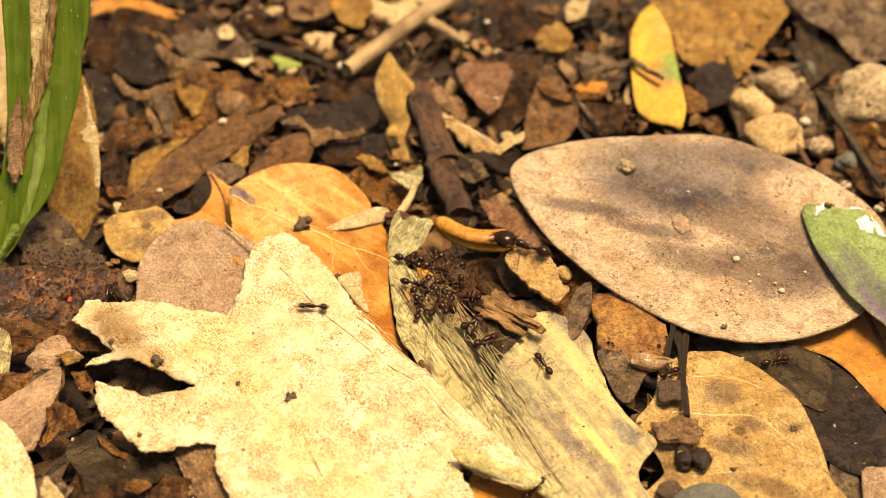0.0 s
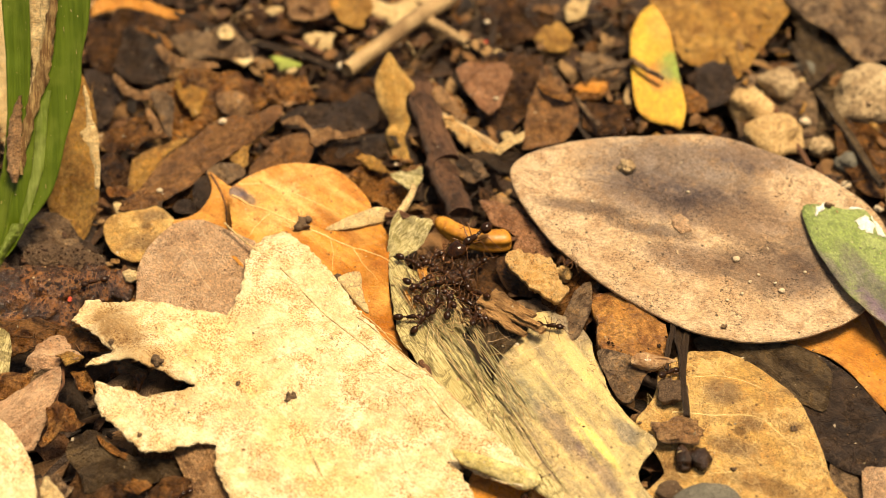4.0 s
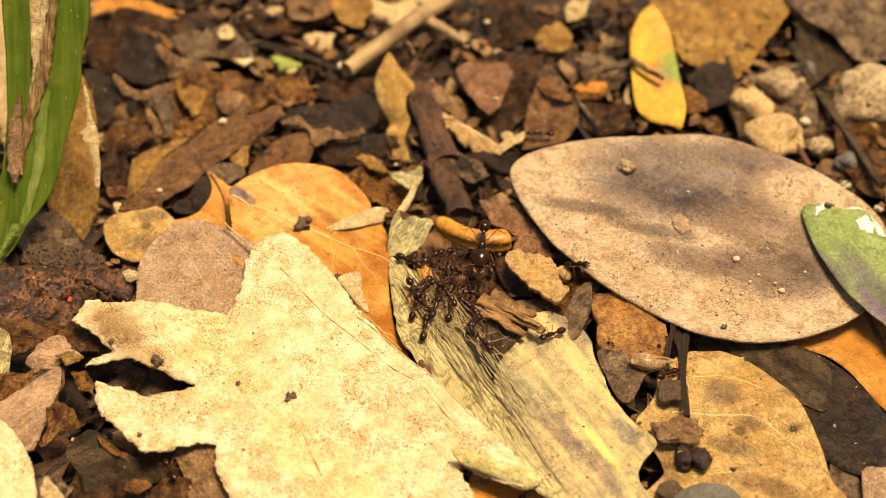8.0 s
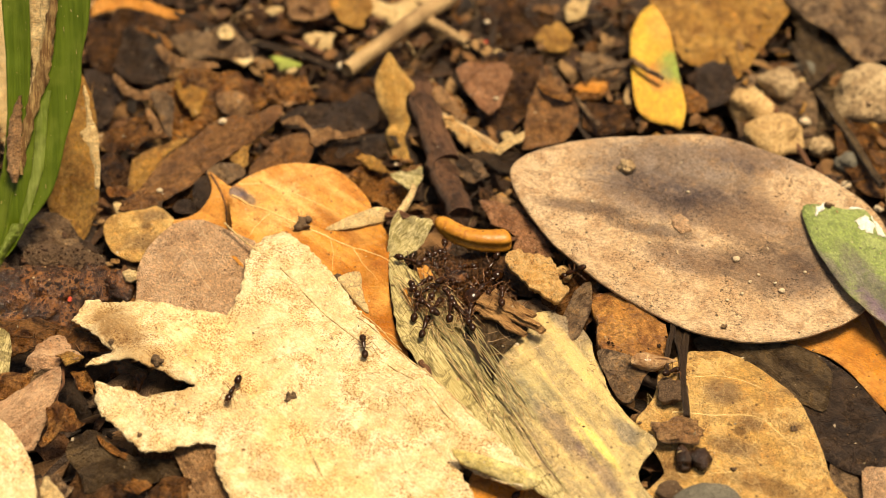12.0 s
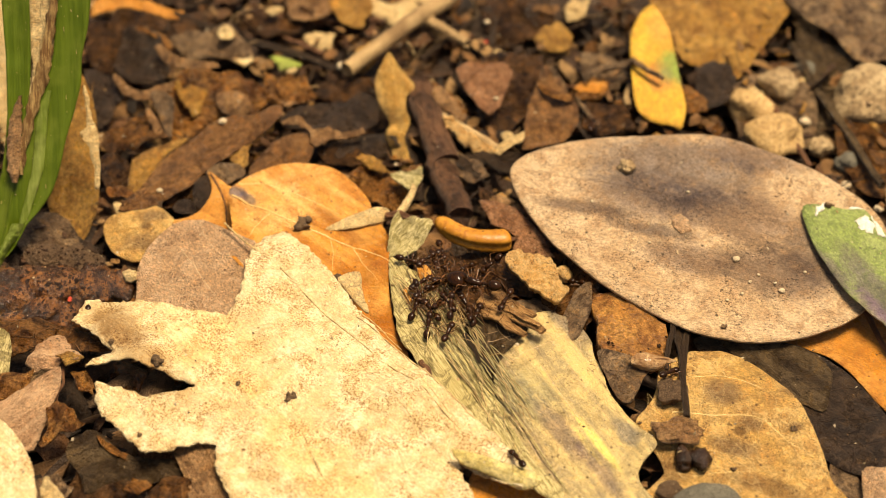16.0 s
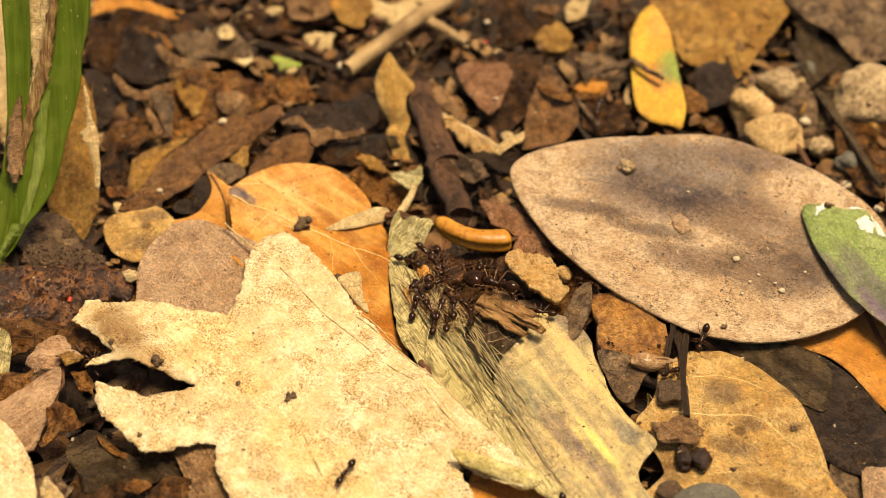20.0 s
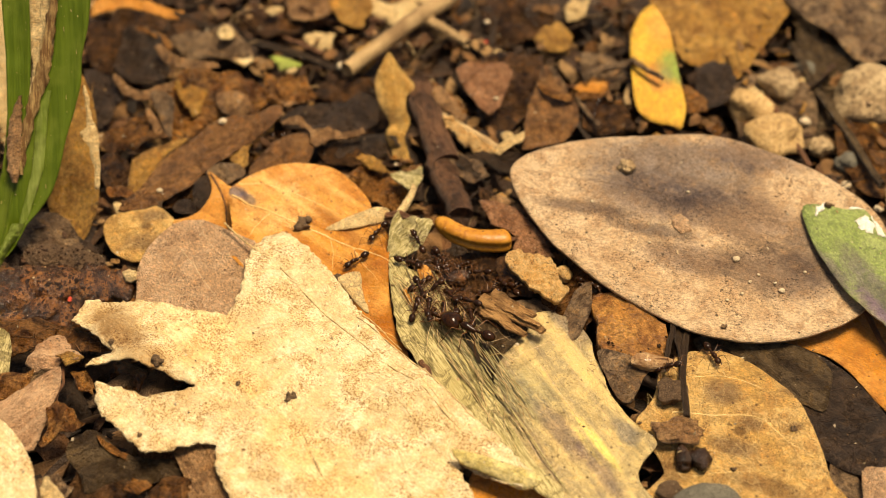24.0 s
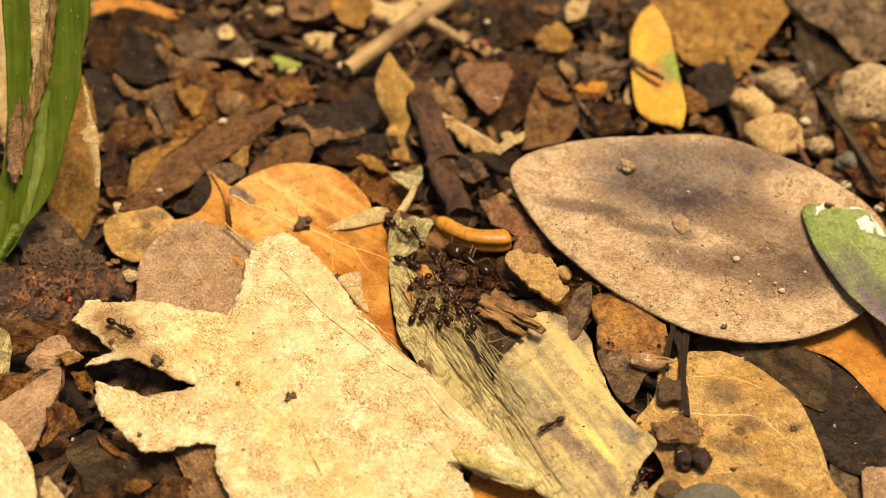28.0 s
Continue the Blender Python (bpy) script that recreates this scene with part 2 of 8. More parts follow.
BROWN = leaf_mat("brown_leaf", (0.170, 0.071, 0.023), (0.330, 0.155, 0.054), (0.075, 0.033, 0.014), spot=(0.026, 0.014, 0.009), spots=0.25,
                 vein=(0.360, 0.171, 0.070), vein_gap=4.0, rough=0.36, spec=0.42, relief=0.34, patch=0.25, grime=0.95, wet=0.8)
RUST = leaf_mat("rust_leaf", (0.380, 0.161, 0.044), (0.160, 0.066, 0.026), (0.500, 0.241, 0.074), spot=(0.040, 0.019, 0.010), spots=0.3, patch=0.2,
                vein=(0.420, 0.198, 0.064), vein_gap=4.0, rough=0.42, spec=0.42, relief=0.34, grime=0.95, wet=0.7)
UMBER = leaf_mat("umber_leaf", (0.082, 0.039, 0.017), (0.190, 0.092, 0.038), (0.034, 0.017, 0.009), spot=(0.016, 0.010, 0.006), spots=0.2,
                 rough=0.34, spec=0.5, relief=0.34, patch=0.25, grime=0.88, wet=0.9)
GREYBROWN = leaf_mat("grey_brown_leaf", (0.23, 0.14, 0.078), (0.38, 0.25, 0.14), (0.115, 0.068, 0.036), spot=(0.04, 0.025, 0.014), spots=0.2, spec=0.42, rough=0.45, relief=0.26, patch=0.25, grime=0.88, wet=0.5)
BUFF = leaf_mat("buff_leaf", (0.616, 0.440, 0.209), (0.748, 0.561, 0.286), (0.506, 0.330, 0.138), spot=(0.198, 0.110, 0.044), spots=0.15, vein=(0.682, 0.517, 0.275),
                vein_gap=3.0, slope=0.2, rough=0.6, relief=0.12, grime=0.15)
YELLOW = leaf_mat("yellow_leaflet", (0.52, 0.30, 0.035), (0.60, 0.37, 0.05), (0.50, 0.26, 0.04), spot=(0.34, 0.14, 0.03), spots=0.2, patch=0.15, rough=0.45,
                  relief=0.06, blotch=(((0.17, 0.30, 0.06), 0.4, 1.2, 2.6, 2.0), ((0.50, 0.22, 0.05), 1.5, -1.0, 2.2, 1.6), ((0.60, 0.30, 0.06), -6.5, 0.4, 2.8, 1.6)))
GREENLEAF = leaf_mat("mottled_green_leaflet", (0.24, 0.31, 0.085), (0.33, 0.39, 0.14), (0.17, 0.23, 0.06), spot=(0.10, 0.09, 0.06), spots=0.16, patch=0.22, rough=0.5,
                     relief=0.1, blotch=(((0.17, 0.15, 0.12), 2.0, 0.5, 7.0, 1.8), ((0.33, 0.27, 0.19), 6.0, -1.6, 5.0, 1.5), ((0.16, 0.13, 0.11), -3.0, -2.4, 3.5, 1.2)))
BLADE = fibre_mat("green_blade", (0.055, 0.088, 0.003), (0.080, 0.118, 0.006), (0.115, 0.15, 0.016), scale=0.6, stretch=25, rough=0.42, relief=0.06, spec=0.35, upright=True)
PALEBLADE = fibre_mat("pale_green_blade", (0.115, 0.155, 0.02), (0.21, 0.25, 0.06), (0.09, 0.13, 0.012), scale=0.6, stretch=20, rough=0.45, relief=0.06, upright=True)
HUSK = fibre_mat("dry_husk", (0.246, 0.112, 0.034), (0.739, 0.479, 0.187), (0.179, 0.082, 0.025), scale=1.3, stretch=9, rough=0.7, relief=0.35, upright=True)
STICK = fibre_mat("tan_stick", (0.365, 0.223, 0.098), (0.506, 0.344, 0.166), (0.223, 0.132, 0.058), scale=1.0, stretch=10)
BARK = fibre_mat("brown_bark", (0.147, 0.063, 0.031), (0.240, 0.105, 0.046), (0.095, 0.045, 0.024), scale=1.0, stretch=8, rough=0.55, relief=0.3)
DARKBARK = fibre_mat("dark_bark", (0.130, 0.059, 0.029), (0.230, 0.107, 0.051), (0.060, 0.030, 0.017), scale=0.8, stretch=4, rough=0.5, relief=0.45, spec=0.45, grime=0.8)
SPLINTER = fibre_mat("splintered_wood", (0.40, 0.19, 0.065), (0.66, 0.36, 0.135), (0.20, 0.098, 0.036), scale=1.8, stretch=9, rough=0.6, relief=0.45, grime=0.6)
DARKTWIG = fibre_mat("dark_twig", (0.038, 0.021, 0.011), (0.074, 0.041, 0.019), (0.053, 0.027, 0.013), scale=1.4, stretch=8, rough=0.5, relief=0.5)
FLAKE = leaf_mat("rosy_flake", (0.392, 0.204, 0.090), (0.547, 0.315, 0.151), (0.226, 0.111, 0.048), spots=0.2, spec=0.42, rough=0.42, relief=0.28, patch=0.25, grime=0.45, wet=0.6)
AMBERLEAF = leaf_mat("orange_tan_leaf", (0.47, 0.235, 0.055), (0.60, 0.335, 0.09), (0.31, 0.14, 0.034), spots=0.22, spec=0.42, rough=0.46, relief=0.2, patch=0.15, grime=0.45, wet=0.5)
LONGLEAF = leaf_mat("purple_brown_leaf", (0.228, 0.105, 0.042), (0.329, 0.165, 0.066), (0.138, 0.062, 0.024), spot=(0.031, 0.016, 0.008), spots=0.15, rough=0.36, spec=0.5, relief=0.2, patch=0.18, grime=0.55, wet=0.8)
GOLDLEAF = leaf_mat("pale_gold_leaf", (0.530, 0.294, 0.075), (0.643, 0.384, 0.116), (0.416, 0.212, 0.049), spots=0.15, rough=0.45, relief=0.16, patch=0.2, grime=0.3, streak=((0.681, 0.416, 0.133), (0.397, 0.196, 0.046)))
REDFLAKE = leaf_mat("reddish_flake", (0.37, 0.17, 0.085), (0.48, 0.245, 0.13), (0.23, 0.095, 0.042), spots=0.2, rough=0.4, relief=0.25, patch=0.25, grime=0.35, wet=0.6)
GREYDARK = leaf_mat("grey_decayed_leaf", (0.097, 0.062, 0.033), (0.151, 0.101, 0.054), (0.050, 0.030, 0.015), spot=(0.014, 0.008, 0.005), spots=0.3, rough=0.42, relief=0.3, patch=0.2, grime=0.6, wet=0.6, streak=((0.173, 0.115, 0.061), (0.061, 0.036, 0.018)))
PALEVEIN = fibre_mat("pale_vein", (0.50, 0.33, 0.18), (0.70, 0.50, 0.30), (0.46, 0.29, 0.15), rough=0.6, relief=0.05)
GOLDVEIN = fibre_mat("golden_vein", (0.66, 0.44, 0.17), (0.80, 0.58, 0.27), (0.55, 0.35, 0.12), rough=0.55, relief=0.05)
ROSYDRY = leaf_mat("rosy_dry_leaf", (0.46, 0.26, 0.14), (0.57, 0.35, 0.195), (0.37, 0.195, 0.10), spots=0.15, rough=0.5, relief=0.12, patch=0.2, grime=0.2, streak=((0.60, 0.38, 0.22), (0.36, 0.19, 0.10)))
ROLLEDGE = leaf_mat("olive_cream_leaf", (0.52, 0.42, 0.155), (0.64, 0.53, 0.24), (0.40, 0.31, 0.095), spots=0.12, rough=0.5, relief=0.06, patch=0.2, grime=0.2)
# soil, seeds and stones
CLAY = earth_mat("yellow_clay", (0.36, 0.215, 0.08), (0.52, 0.345, 0.15), (0.19, 0.11, 0.045), scale=0.3, rough=0.75, relief=0.2)
SOIL = earth_mat("dark_soil", (0.019, 0.010, 0.005), (0.043, 0.021, 0.009), (0.078, 0.038, 0.015), scale=0.35, rough=0.75, wet=0.3, relief=0.6)
CLOD = earth_mat("wet_brown_clod", (0.018, 0.007, 0.003), (0.17, 0.060, 0.012), (0.030, 0.012, 0.004), scale=0.3, rough=0.22, wet=0.9, relief=0.28, spec=0.75)
NUT = leaf_mat("wet_brown_nut", (0.377, 0.160, 0.045), (0.492, 0.232, 0.070), (0.230, 0.088, 0.027), spot=(0.041, 0.016, 0.006), spots=0.3, spot_size=1.2, patch=0.3, relief=0.16, rough=0.30, spec=0.8, grime=0.3, wet=0.9,
               blotch=(((0.656, 0.320, 0.086), -2.0, 0.9, 1.7, 1.5), ((0.672, 0.336, 0.094), -0.6, -1.6, 2.0, 1.4)))
WETRIM = earth_mat("wet_black_rim", (0.016, 0.007, 0.003), (0.04, 0.016, 0.006), (0.008, 0.004, 0.002), scale=1.2, rough=0.16, relief=0.08, spec=0.35)
POD = earth_mat("golden_seed_pod", (0.36, 0.145, 0.017), (0.47, 0.215, 0.034), (0.27, 0.10, 0.014), scale=0.22, rough=0.36, relief=0.05, spec=0.4)
CORK = leaf_mat("corky_chip", (0.80, 0.45, 0.15), (0.92, 0.64, 0.30), (0.62, 0.31, 0.09), spot=(0.20, 0.085, 0.03), spots=0.3, spot_size=1.7, patch=0.5, relief=0.22, rough=0.5, grain=0.45, flecks=0.57, grime=0.2)
CRUMB = earth_mat("dark_crumb", (0.07, 0.038, 0.018), (0.15, 0.086, 0.044), (0.28, 0.17, 0.09), scale=0.9, rough=0.6, wet=0.2, relief=0.5)
DUST = earth_mat("brown_dust_crumb", (0.13, 0.075, 0.036), (0.23, 0.14, 0.07), (0.08, 0.045, 0.022), scale=0.9, rough=0.7, relief=0.3)
PEBBLE = earth_mat("pale_pebble", (0.24, 0.15, 0.07), (0.50, 0.36, 0.19), (0.10, 0.06, 0.03), scale=0.28, rough=0.75, relief=0.3)
GREYSTONE = earth_mat("grey_stone", (0.14, 0.125, 0.09), (0.20, 0.18, 0.13), (0.09, 0.08, 0.06), scale=0.6, rough=0.7, relief=0.3)
GRIT = earth_mat("pale_grit", (0.52, 0.40, 0.24), (0.70, 0.58, 0.40), (0.36, 0.25, 0.13), scale=1.5, rough=0.6, relief=0.1)
DRYOLIVE = fibre_mat("dry_olive_leaf", (0.33, 0.265, 0.09), (0.74, 0.63, 0.34), (0.52, 0.42, 0.17), scale=1.9, stretch=14, rough=0.5, relief=0.2, grime=0.35)
LITTER = litter_mat("leaf_crumbs", ((0.041, 0.021, 0.009), (0.071, 0.034, 0.016), (0.026, 0.016, 0.009), (0.116, 0.052, 0.020), (0.058, 0.032, 0.018), (0.180, 0.076, 0.026),
                                    (0.032, 0.020, 0.013), (0.116, 0.059, 0.026), (0.270, 0.135, 0.050), (0.063, 0.036, 0.022)))


# ---- shape helpers (all in millimetres) ----
def link(name, verts, faces, mat, parent=None, smooth=True):
    me = bpy.data.meshes.new(name)
    me.from_pydata([tuple(c * MM for c in v) for v in verts], [], faces)
    me.materials.append(mat)
    if smooth:
        me.shade_smooth()
    ob = new(name, me)
    ob.parent = parent
    return ob


def wave(x, y, s, seed):
    """smooth noise, about -1 to 1, with features of s millimetres"""
    return noise.noise(Vector((x / s + seed * 7.31, y / s - seed * 3.17, seed * 1.7)))


def rounded(outline, gap, sharp):
    """the outline, resampled about every gap mm, along a smooth curve or along straight edges"""
    pts, n = [], len(outline)
    for i in range(n):
        p0, p1, p2, p3 = (Vector(outline[(i + k) % n]) for k in (-1, 0, 1, 2))
        k = max(1, round((p2 - p1).length / gap))
        for j in range(k):
            t = j / k
            if sharp:
                q = p1.lerp(p2, t)
            else:
                q = 0.5 * (2 * p1 + (p2 - p0) * t + (2 * p0 - 5 * p1 + 4 * p2 - p3) * t * t + (3 * p1 - p0 - 3 * p2 + p3) * t ** 3)
            pts.append(q)
    return pts


def tube(name, path, radii, mat, parent=None, sides=8, flat=1.0, knots=0.0, seed=0, cap=True):
    """a tapered rod along the path; flat: height to width; knots: how uneven"""
    verts, faces = [], []
    path = [Vector(p) for p in path]
    for i, p in enumerate(path):
        d = (path[min(i + 1, len(path) - 1)] - path[max(i - 1, 0)]).normalized()
        a = d.cross(Vector((0, 0, 1)))
        a = a.normalized() if a.length > 1e-3 else Vector((1, 0, 0))
        b = a.cross(d)
        for k in range(sides):
            w = 2 * math.pi * k / sides
            r = radii[i] * (1 + knots * wave(i * 1.3, k * 1.1, 1.0, seed))
            verts.append(p + a * (r * math.cos(w)) + b * (r * flat * math.sin(w)))
    for i in range(len(path) - 1):
        for k in range(sides):
            m = (k + 1) % sides
            faces.append((i * sides + k, i * sides + m, (i + 1) * sides + m, (i + 1) * sides + k))
    if cap:
        faces.append(tuple(range(sides)))
        faces.append(tuple((len(path) - 1) * sides + k for k in reversed(range(sides))))
    return link(name, verts, faces, mat, parent)


def sheet(name, place, outline, mat, label="", category="leaf", thick=0.22, cup=0.0, bend=0.0, twist=0.0, wrinkle=0.35, ripple=6.0, ragged=0.12,
          sharp=False, gap=0.7, seed=1, rib=0.0, rib_mat=None, laterals=0, fold=0.0, group="", kind="", curl=(), parent=None, step=0.9, pleat=0.0, creases=(), veins=()):
    """A leaf or flake, one solid mesh. The outline is in its own plane with the midrib along x. cup lifts the sides, bend the ends, fold makes a
    crease along the midrib; curl: (x, y, reach, lift) places where the rim rolls up or down."""
    x, y, z, rx, ry, turn = place
    ring = rounded(outline, gap, sharp)
    if ragged:
        lobe = 0.6 if sharp else 1.1
        ring = [p + Vector((wave(p.x, p.y, lobe, seed) + 0.7 * wave(p.x, p.y, 0.3, seed + 3), wave(p.x, p.y, lobe, seed + 1) + 0.7 * wave(p.x, p.y, 0.3, seed + 4))) * ragged
                for p in ring]
    half = max(abs(p.x) for p in ring) or 1
    wide = max(abs(p.y) for p in ring) or 1

    def lift(u, v):
        h = cup * (v / wide) ** 2 + bend * (u / half) ** 2 + twist * u * v / (half * wide) + fold * (abs(v) / wide)
        h += wrinkle * wave(u, v, ripple, seed) + wrinkle * 0.35 * wave(u, v, ripple * 0.3, seed + 5)
        if pleat:
            h += pleat * wave(u, v * 9, 9, seed + 8) + 0.6 * pleat * wave(u * 6, v, 8, seed + 9)
        for cx, cy, reach, up in curl:
            d = math.hypot(u - cx, v - cy) / reach
            if d < 1:
                h += up * (1 - d * d) ** 2
        return h

    xs, ys = [p.x for p in ring], [p.y for p in ring]
    step = max(step, (max(xs) - min(xs)) / 60)
    inner = []
    for i in range(int((max(xs) - min(xs)) / step)):
        for j in range(int((max(ys) - min(ys)) / step)):
            inner.append(Vector((min(xs) + (i + 0.5 + 0.3 * ((j % 2) - 0.5)) * step, min(ys) + (j + 0.5) * step)))
    n = len(ring)
    co, _, tri, *_ = delaunay(ring + inner, [(i, (i + 1) % n) for i in range(n)], [], 1, 1e-4)
    top = [(p.x, p.y, lift(p.x, p.y)) for p in co]
    low = [(p[0], p[1], p[2] - thick) for p in top]
    faces, rim = [], {}
    m = len(top)
    for f in tri:
        a, b, c = f
        if (co[b] - co[a]).cross(co[c] - co[a]) < 0:
            f = (a, c, b)
        faces.append(tuple(f))
        faces.append(tuple(k + m for k in reversed(f)))
        for k in range(3):
            e = (f[k], f[(k + 1) % 3])
            if (e[1], e[0]) in rim:
                del rim[(e[1], e[0])]
            else:
                rim[e] = 1
    faces += [(b, a, a + m, b + m) for a, b in rim]
    ob = link(name, top + low, faces, mat, parent)
    ob.matrix_basis = pose(x * MM, y * MM, z * MM, rx, ry) @ pose(0, 0, 0, 0, 0, turn)
    if not parent:
        tagged(ob, label, category, group, kind)
    for u0, v0, u1, v1, r in creases:
        line = [(u0 + (u1 - u0) * i / 20, v0 + (v1 - v0) * i / 20 + 0.35 * wave(i * 0.7, v0, 7, seed)) for i in range(21)]
        tube("crease", [(u, v, lift(u, v) - 0.3 * r) for u, v in line], [r * (0.4 + 0.6 * math.sin(math.pi * i / 20)) for i in range(21)], rib_mat or mat, ob, sides=6, flat=0.8)
    for line, r in veins:
        far = [0.0]
        for p, q in zip(line, line[1:]):
            far.append(far[-1] + math.dist(p, q))
        marks = np.linspace(0, far[-1], max(4, int(far[-1] / 0.4)))
        path = [Vector((np.interp(d, far, [p[0] for p in line]), np.interp(d, far, [p[1] for p in line]))) for d in marks]
        for _ in range(3):
            path = [path[0]] + [(u + 2 * v + w) / 4 for u, v, w in zip(path, path[1:], path[2:])] + [path[-1]]
        k = len(path) - 1
        tube("side_vein", [(p.x + 0.12 * wave(p.x, p.y, 1.2, seed), p.y + 0.12 * wave(p.y, p.x, 1.2, seed), lift(p.x, p.y) + 0.15 * r) for p in path], [r * (1 - 0.6 * i / k) for i in range(k + 1)], rib_mat or mat, ob, sides=5, flat=0.7)
    if rib:
        x0, x1 = min(xs), max(xs)
        inside = [x0 + (x1 - x0) * (0.02 + 0.94 * i / 24) for i in range(25)]
        tube("midrib", [(u, 0.25 * wave(u, 0, 9, seed), lift(u, 0) - 0.02) for u in inside], [rib * (1.0 - 0.75 * i / 24) for i in range(25)],
             rib_mat or mat, ob, sides=6, flat=0.8)
        for i in range(laterals):
            u0 = x0 + (x1 - x0) * (0.12 + 0.7 * i / max(1, laterals - 1))
            for s in (1, -1):
                reach = 0.0
                while reach < wide and within(ring, u0 + 0.75 * (reach + 0.8), s * (reach + 0.8)):
                    reach += 0.4
                if reach < 1.5:
                    continue
                pts = [(u0 + 0.55 * reach * q / 8 + 0.2 * reach * (q / 8) ** 2, s * reach * q / 8) for q in range(9)]
                tube("side_vein", [(a, b, lift(a, b) - 0.02) for a, b in pts], [rib * 0.45 * (1 - 0.08 * q) for q in range(9)], rib_mat or mat, ob, sides=5, flat=0.8)
    return ob


def within(ring, x, y):
    hit = False
    for i, p in enumerate(ring):
        q = ring[i - 1]
        if (p.y > y) != (q.y > y) and x < (q.x - p.x) * (y - p.y) / (q.y - p.y) + p.x:
            hit = not hit
    return hit


def lump(name, at, size, mat, label="", category="crumb", seed=1, rough=0.25, grain=0.6, turn=0, tilt=0, detail=3, parent=None, kind="", group="", flatten=0.0):
    """a stone, clod or crumb of the given width, depth and height; at is its centre"""
    bm = bmesh.new()
    bmesh.ops.create_icosphere(bm, subdivisions=detail, radius=1)
    verts, faces = [], []
    for v in bm.verts:
        c = v.co.copy()
        r = 1 + rough * noise.noise(c * 1.1 + Vector((seed * 3.3, seed, 0))) + rough * grain * noise.noise(c * 3.1 + Vector((seed, 0, seed * 2.1)))
        c *= r
        if flatten and c.z > flatten:
            c.z = flatten + 0.15 * (c.z - flatten)
        verts.append((c.x * size[0] / 2, c.y * size[1] / 2, c.z * size[2] / 2))
    faces = [tuple(v.index for v in f.verts) for f in bm.faces]
    bm.free()
    ob = link(name, verts, faces, mat, parent)
    ob.matrix_basis = pose(*(c * MM for c in at), tilt, 0, turn)
    if not parent:
        tagged(ob, label, category, group, kind)
    return ob


def rod(name, a, b, r0, r1, mat, label="", category="twig", seed=1, bow=0.4, knots=0.25, sides=9, n=14, kind="", group="", flat=1.0):
    """a twig from a to b in its own frame with x along it"""
    a, b = Vector(a), Vector(b)
    d = b - a
    ln = d.length
    path = [(ln * i / n, bow * wave(i, 0, 5, seed), bow * wave(0, i, 5, seed) * 0.5) for i in range(n + 1)]
    ob = tube(name, path, [r0 + (r1 - r0) * i / n for i in range(n + 1)], mat, None, sides, flat, knots, seed)
    ob.matrix_basis = Matrix.Translation(a * MM) @ d.to_track_quat("X", "Z").to_matrix().to_4x4()
    return tagged(ob, label, category, group, kind)


from mathutils.geometry import delaunay_2d_cdt as delaunay

# ---- ground ----
def ground():
    n = 190
    k = [math.sinh(9.2 * (2 * i / n - 1)) / math.sinh(9.2) * 40000 for i in range(n + 1)]
    k = [0.85 * 190 / n * (i - n / 2) + c for i, c in enumerate(k)]
    verts = []
    for y in k:
        for x in k:
            near = max(0.0, 1 - math.hypot(x, y) / 400)
            verts.append((x, y, -7.0 + near * (1.8 * wave(x, y, 14, 2) + 0.9 * wave(x, y, 4, 3))))
    w = n + 1
    faces = [(j * w + i, j * w + i + 1, (j + 1) * w + i + 1, (j + 1) * w + i) for j in range(n) for i in range(n)]
    return tagged(link("ground", verts, faces, SOIL), "dark damp forest soil under leaf litter", "soil", kind="structure")


ground()


def crumbs(name, count, area, zs, sizes, mat, label, seed, clear=()):
    """countless small flakes of rotted leaf in one mesh"""
    rng = random.Random(seed)
    verts, faces = [], []
    for _ in range(count):
        x, y = rng.uniform(area[0], area[1]), rng.uniform(area[2], area[3])
        z = rng.uniform(*zs)
        s = rng.uniform(*sizes) * (0.6 + 0.8 * rng.random())
        m = Matrix.Translation((x, y, z)) @ Euler((rng.gauss(0, 0.35), rng.gauss(0, 0.35), rng.uniform(0, 6.3))).to_matrix().to_4x4()
        k, lon = rng.randint(5, 8), rng.uniform(1.0, 2.4)
        base = len(verts)
        bow = rng.uniform(-0.25, 0.35) * s
        for h in (0, -0.15):
            verts.append(tuple(m @ Vector((0, 0, h + bow * 0.8))))
            for i in range(k):
                a, r = 2 * math.pi * i / k, s * rng.uniform(0.6, 1.1) / 2 if h == 0 else 0
                if h == 0:
                    verts.append(tuple(m @ Vector((lon * r * math.cos(a), r * math.sin(a), -bow * math.cos(a) ** 2))))
                else:
                    p = Vector(verts[base + 1 + i])
                    verts.append(tuple(p + m.to_3x3() @ Vector((0, 0, h))))
        for i in range(k):
            j = (i + 1) % k
            faces.append((base, base + 1 + i, base + 1 + j))
            faces.append((base + k + 1, base + k + 2 + j, base + k + 2 + i))
            faces.append((base + 1 + i, base + k + 2 + i, base + k + 2 + j, base + 1 + j))
    return tagged(link(name, verts, faces, mat, smooth=False), label, "leaf litter", kind="stuff")


crumbs("leaf_litter", 5200, (-85, 85, -60, 95), (-7.5, -2.6), (2.0, 6.5), LITTER, "dark brown rotted leaf crumbs covering the soil", 5)
crumbs("fine_litter", 4500, (-75, 75, -55, 80), (-6.5, -2.2), (0.6, 2.0), LITTER, "tiny brown specks of rotted leaf on the soil", 6)
crumbs("leaf_shreds", 1000, (-62, 62, 2, 70), (-2.6, -0.6), (0.5, 2.2), litter_mat("rusty_shreds", ((0.26, 0.12, 0.038), (0.13, 0.055, 0.02), (0.44, 0.25, 0.10), (0.08, 0.035, 0.014), (0.33, 0.17, 0.055))),
       "rust-brown and tan shreds of rotted leaf", 8)

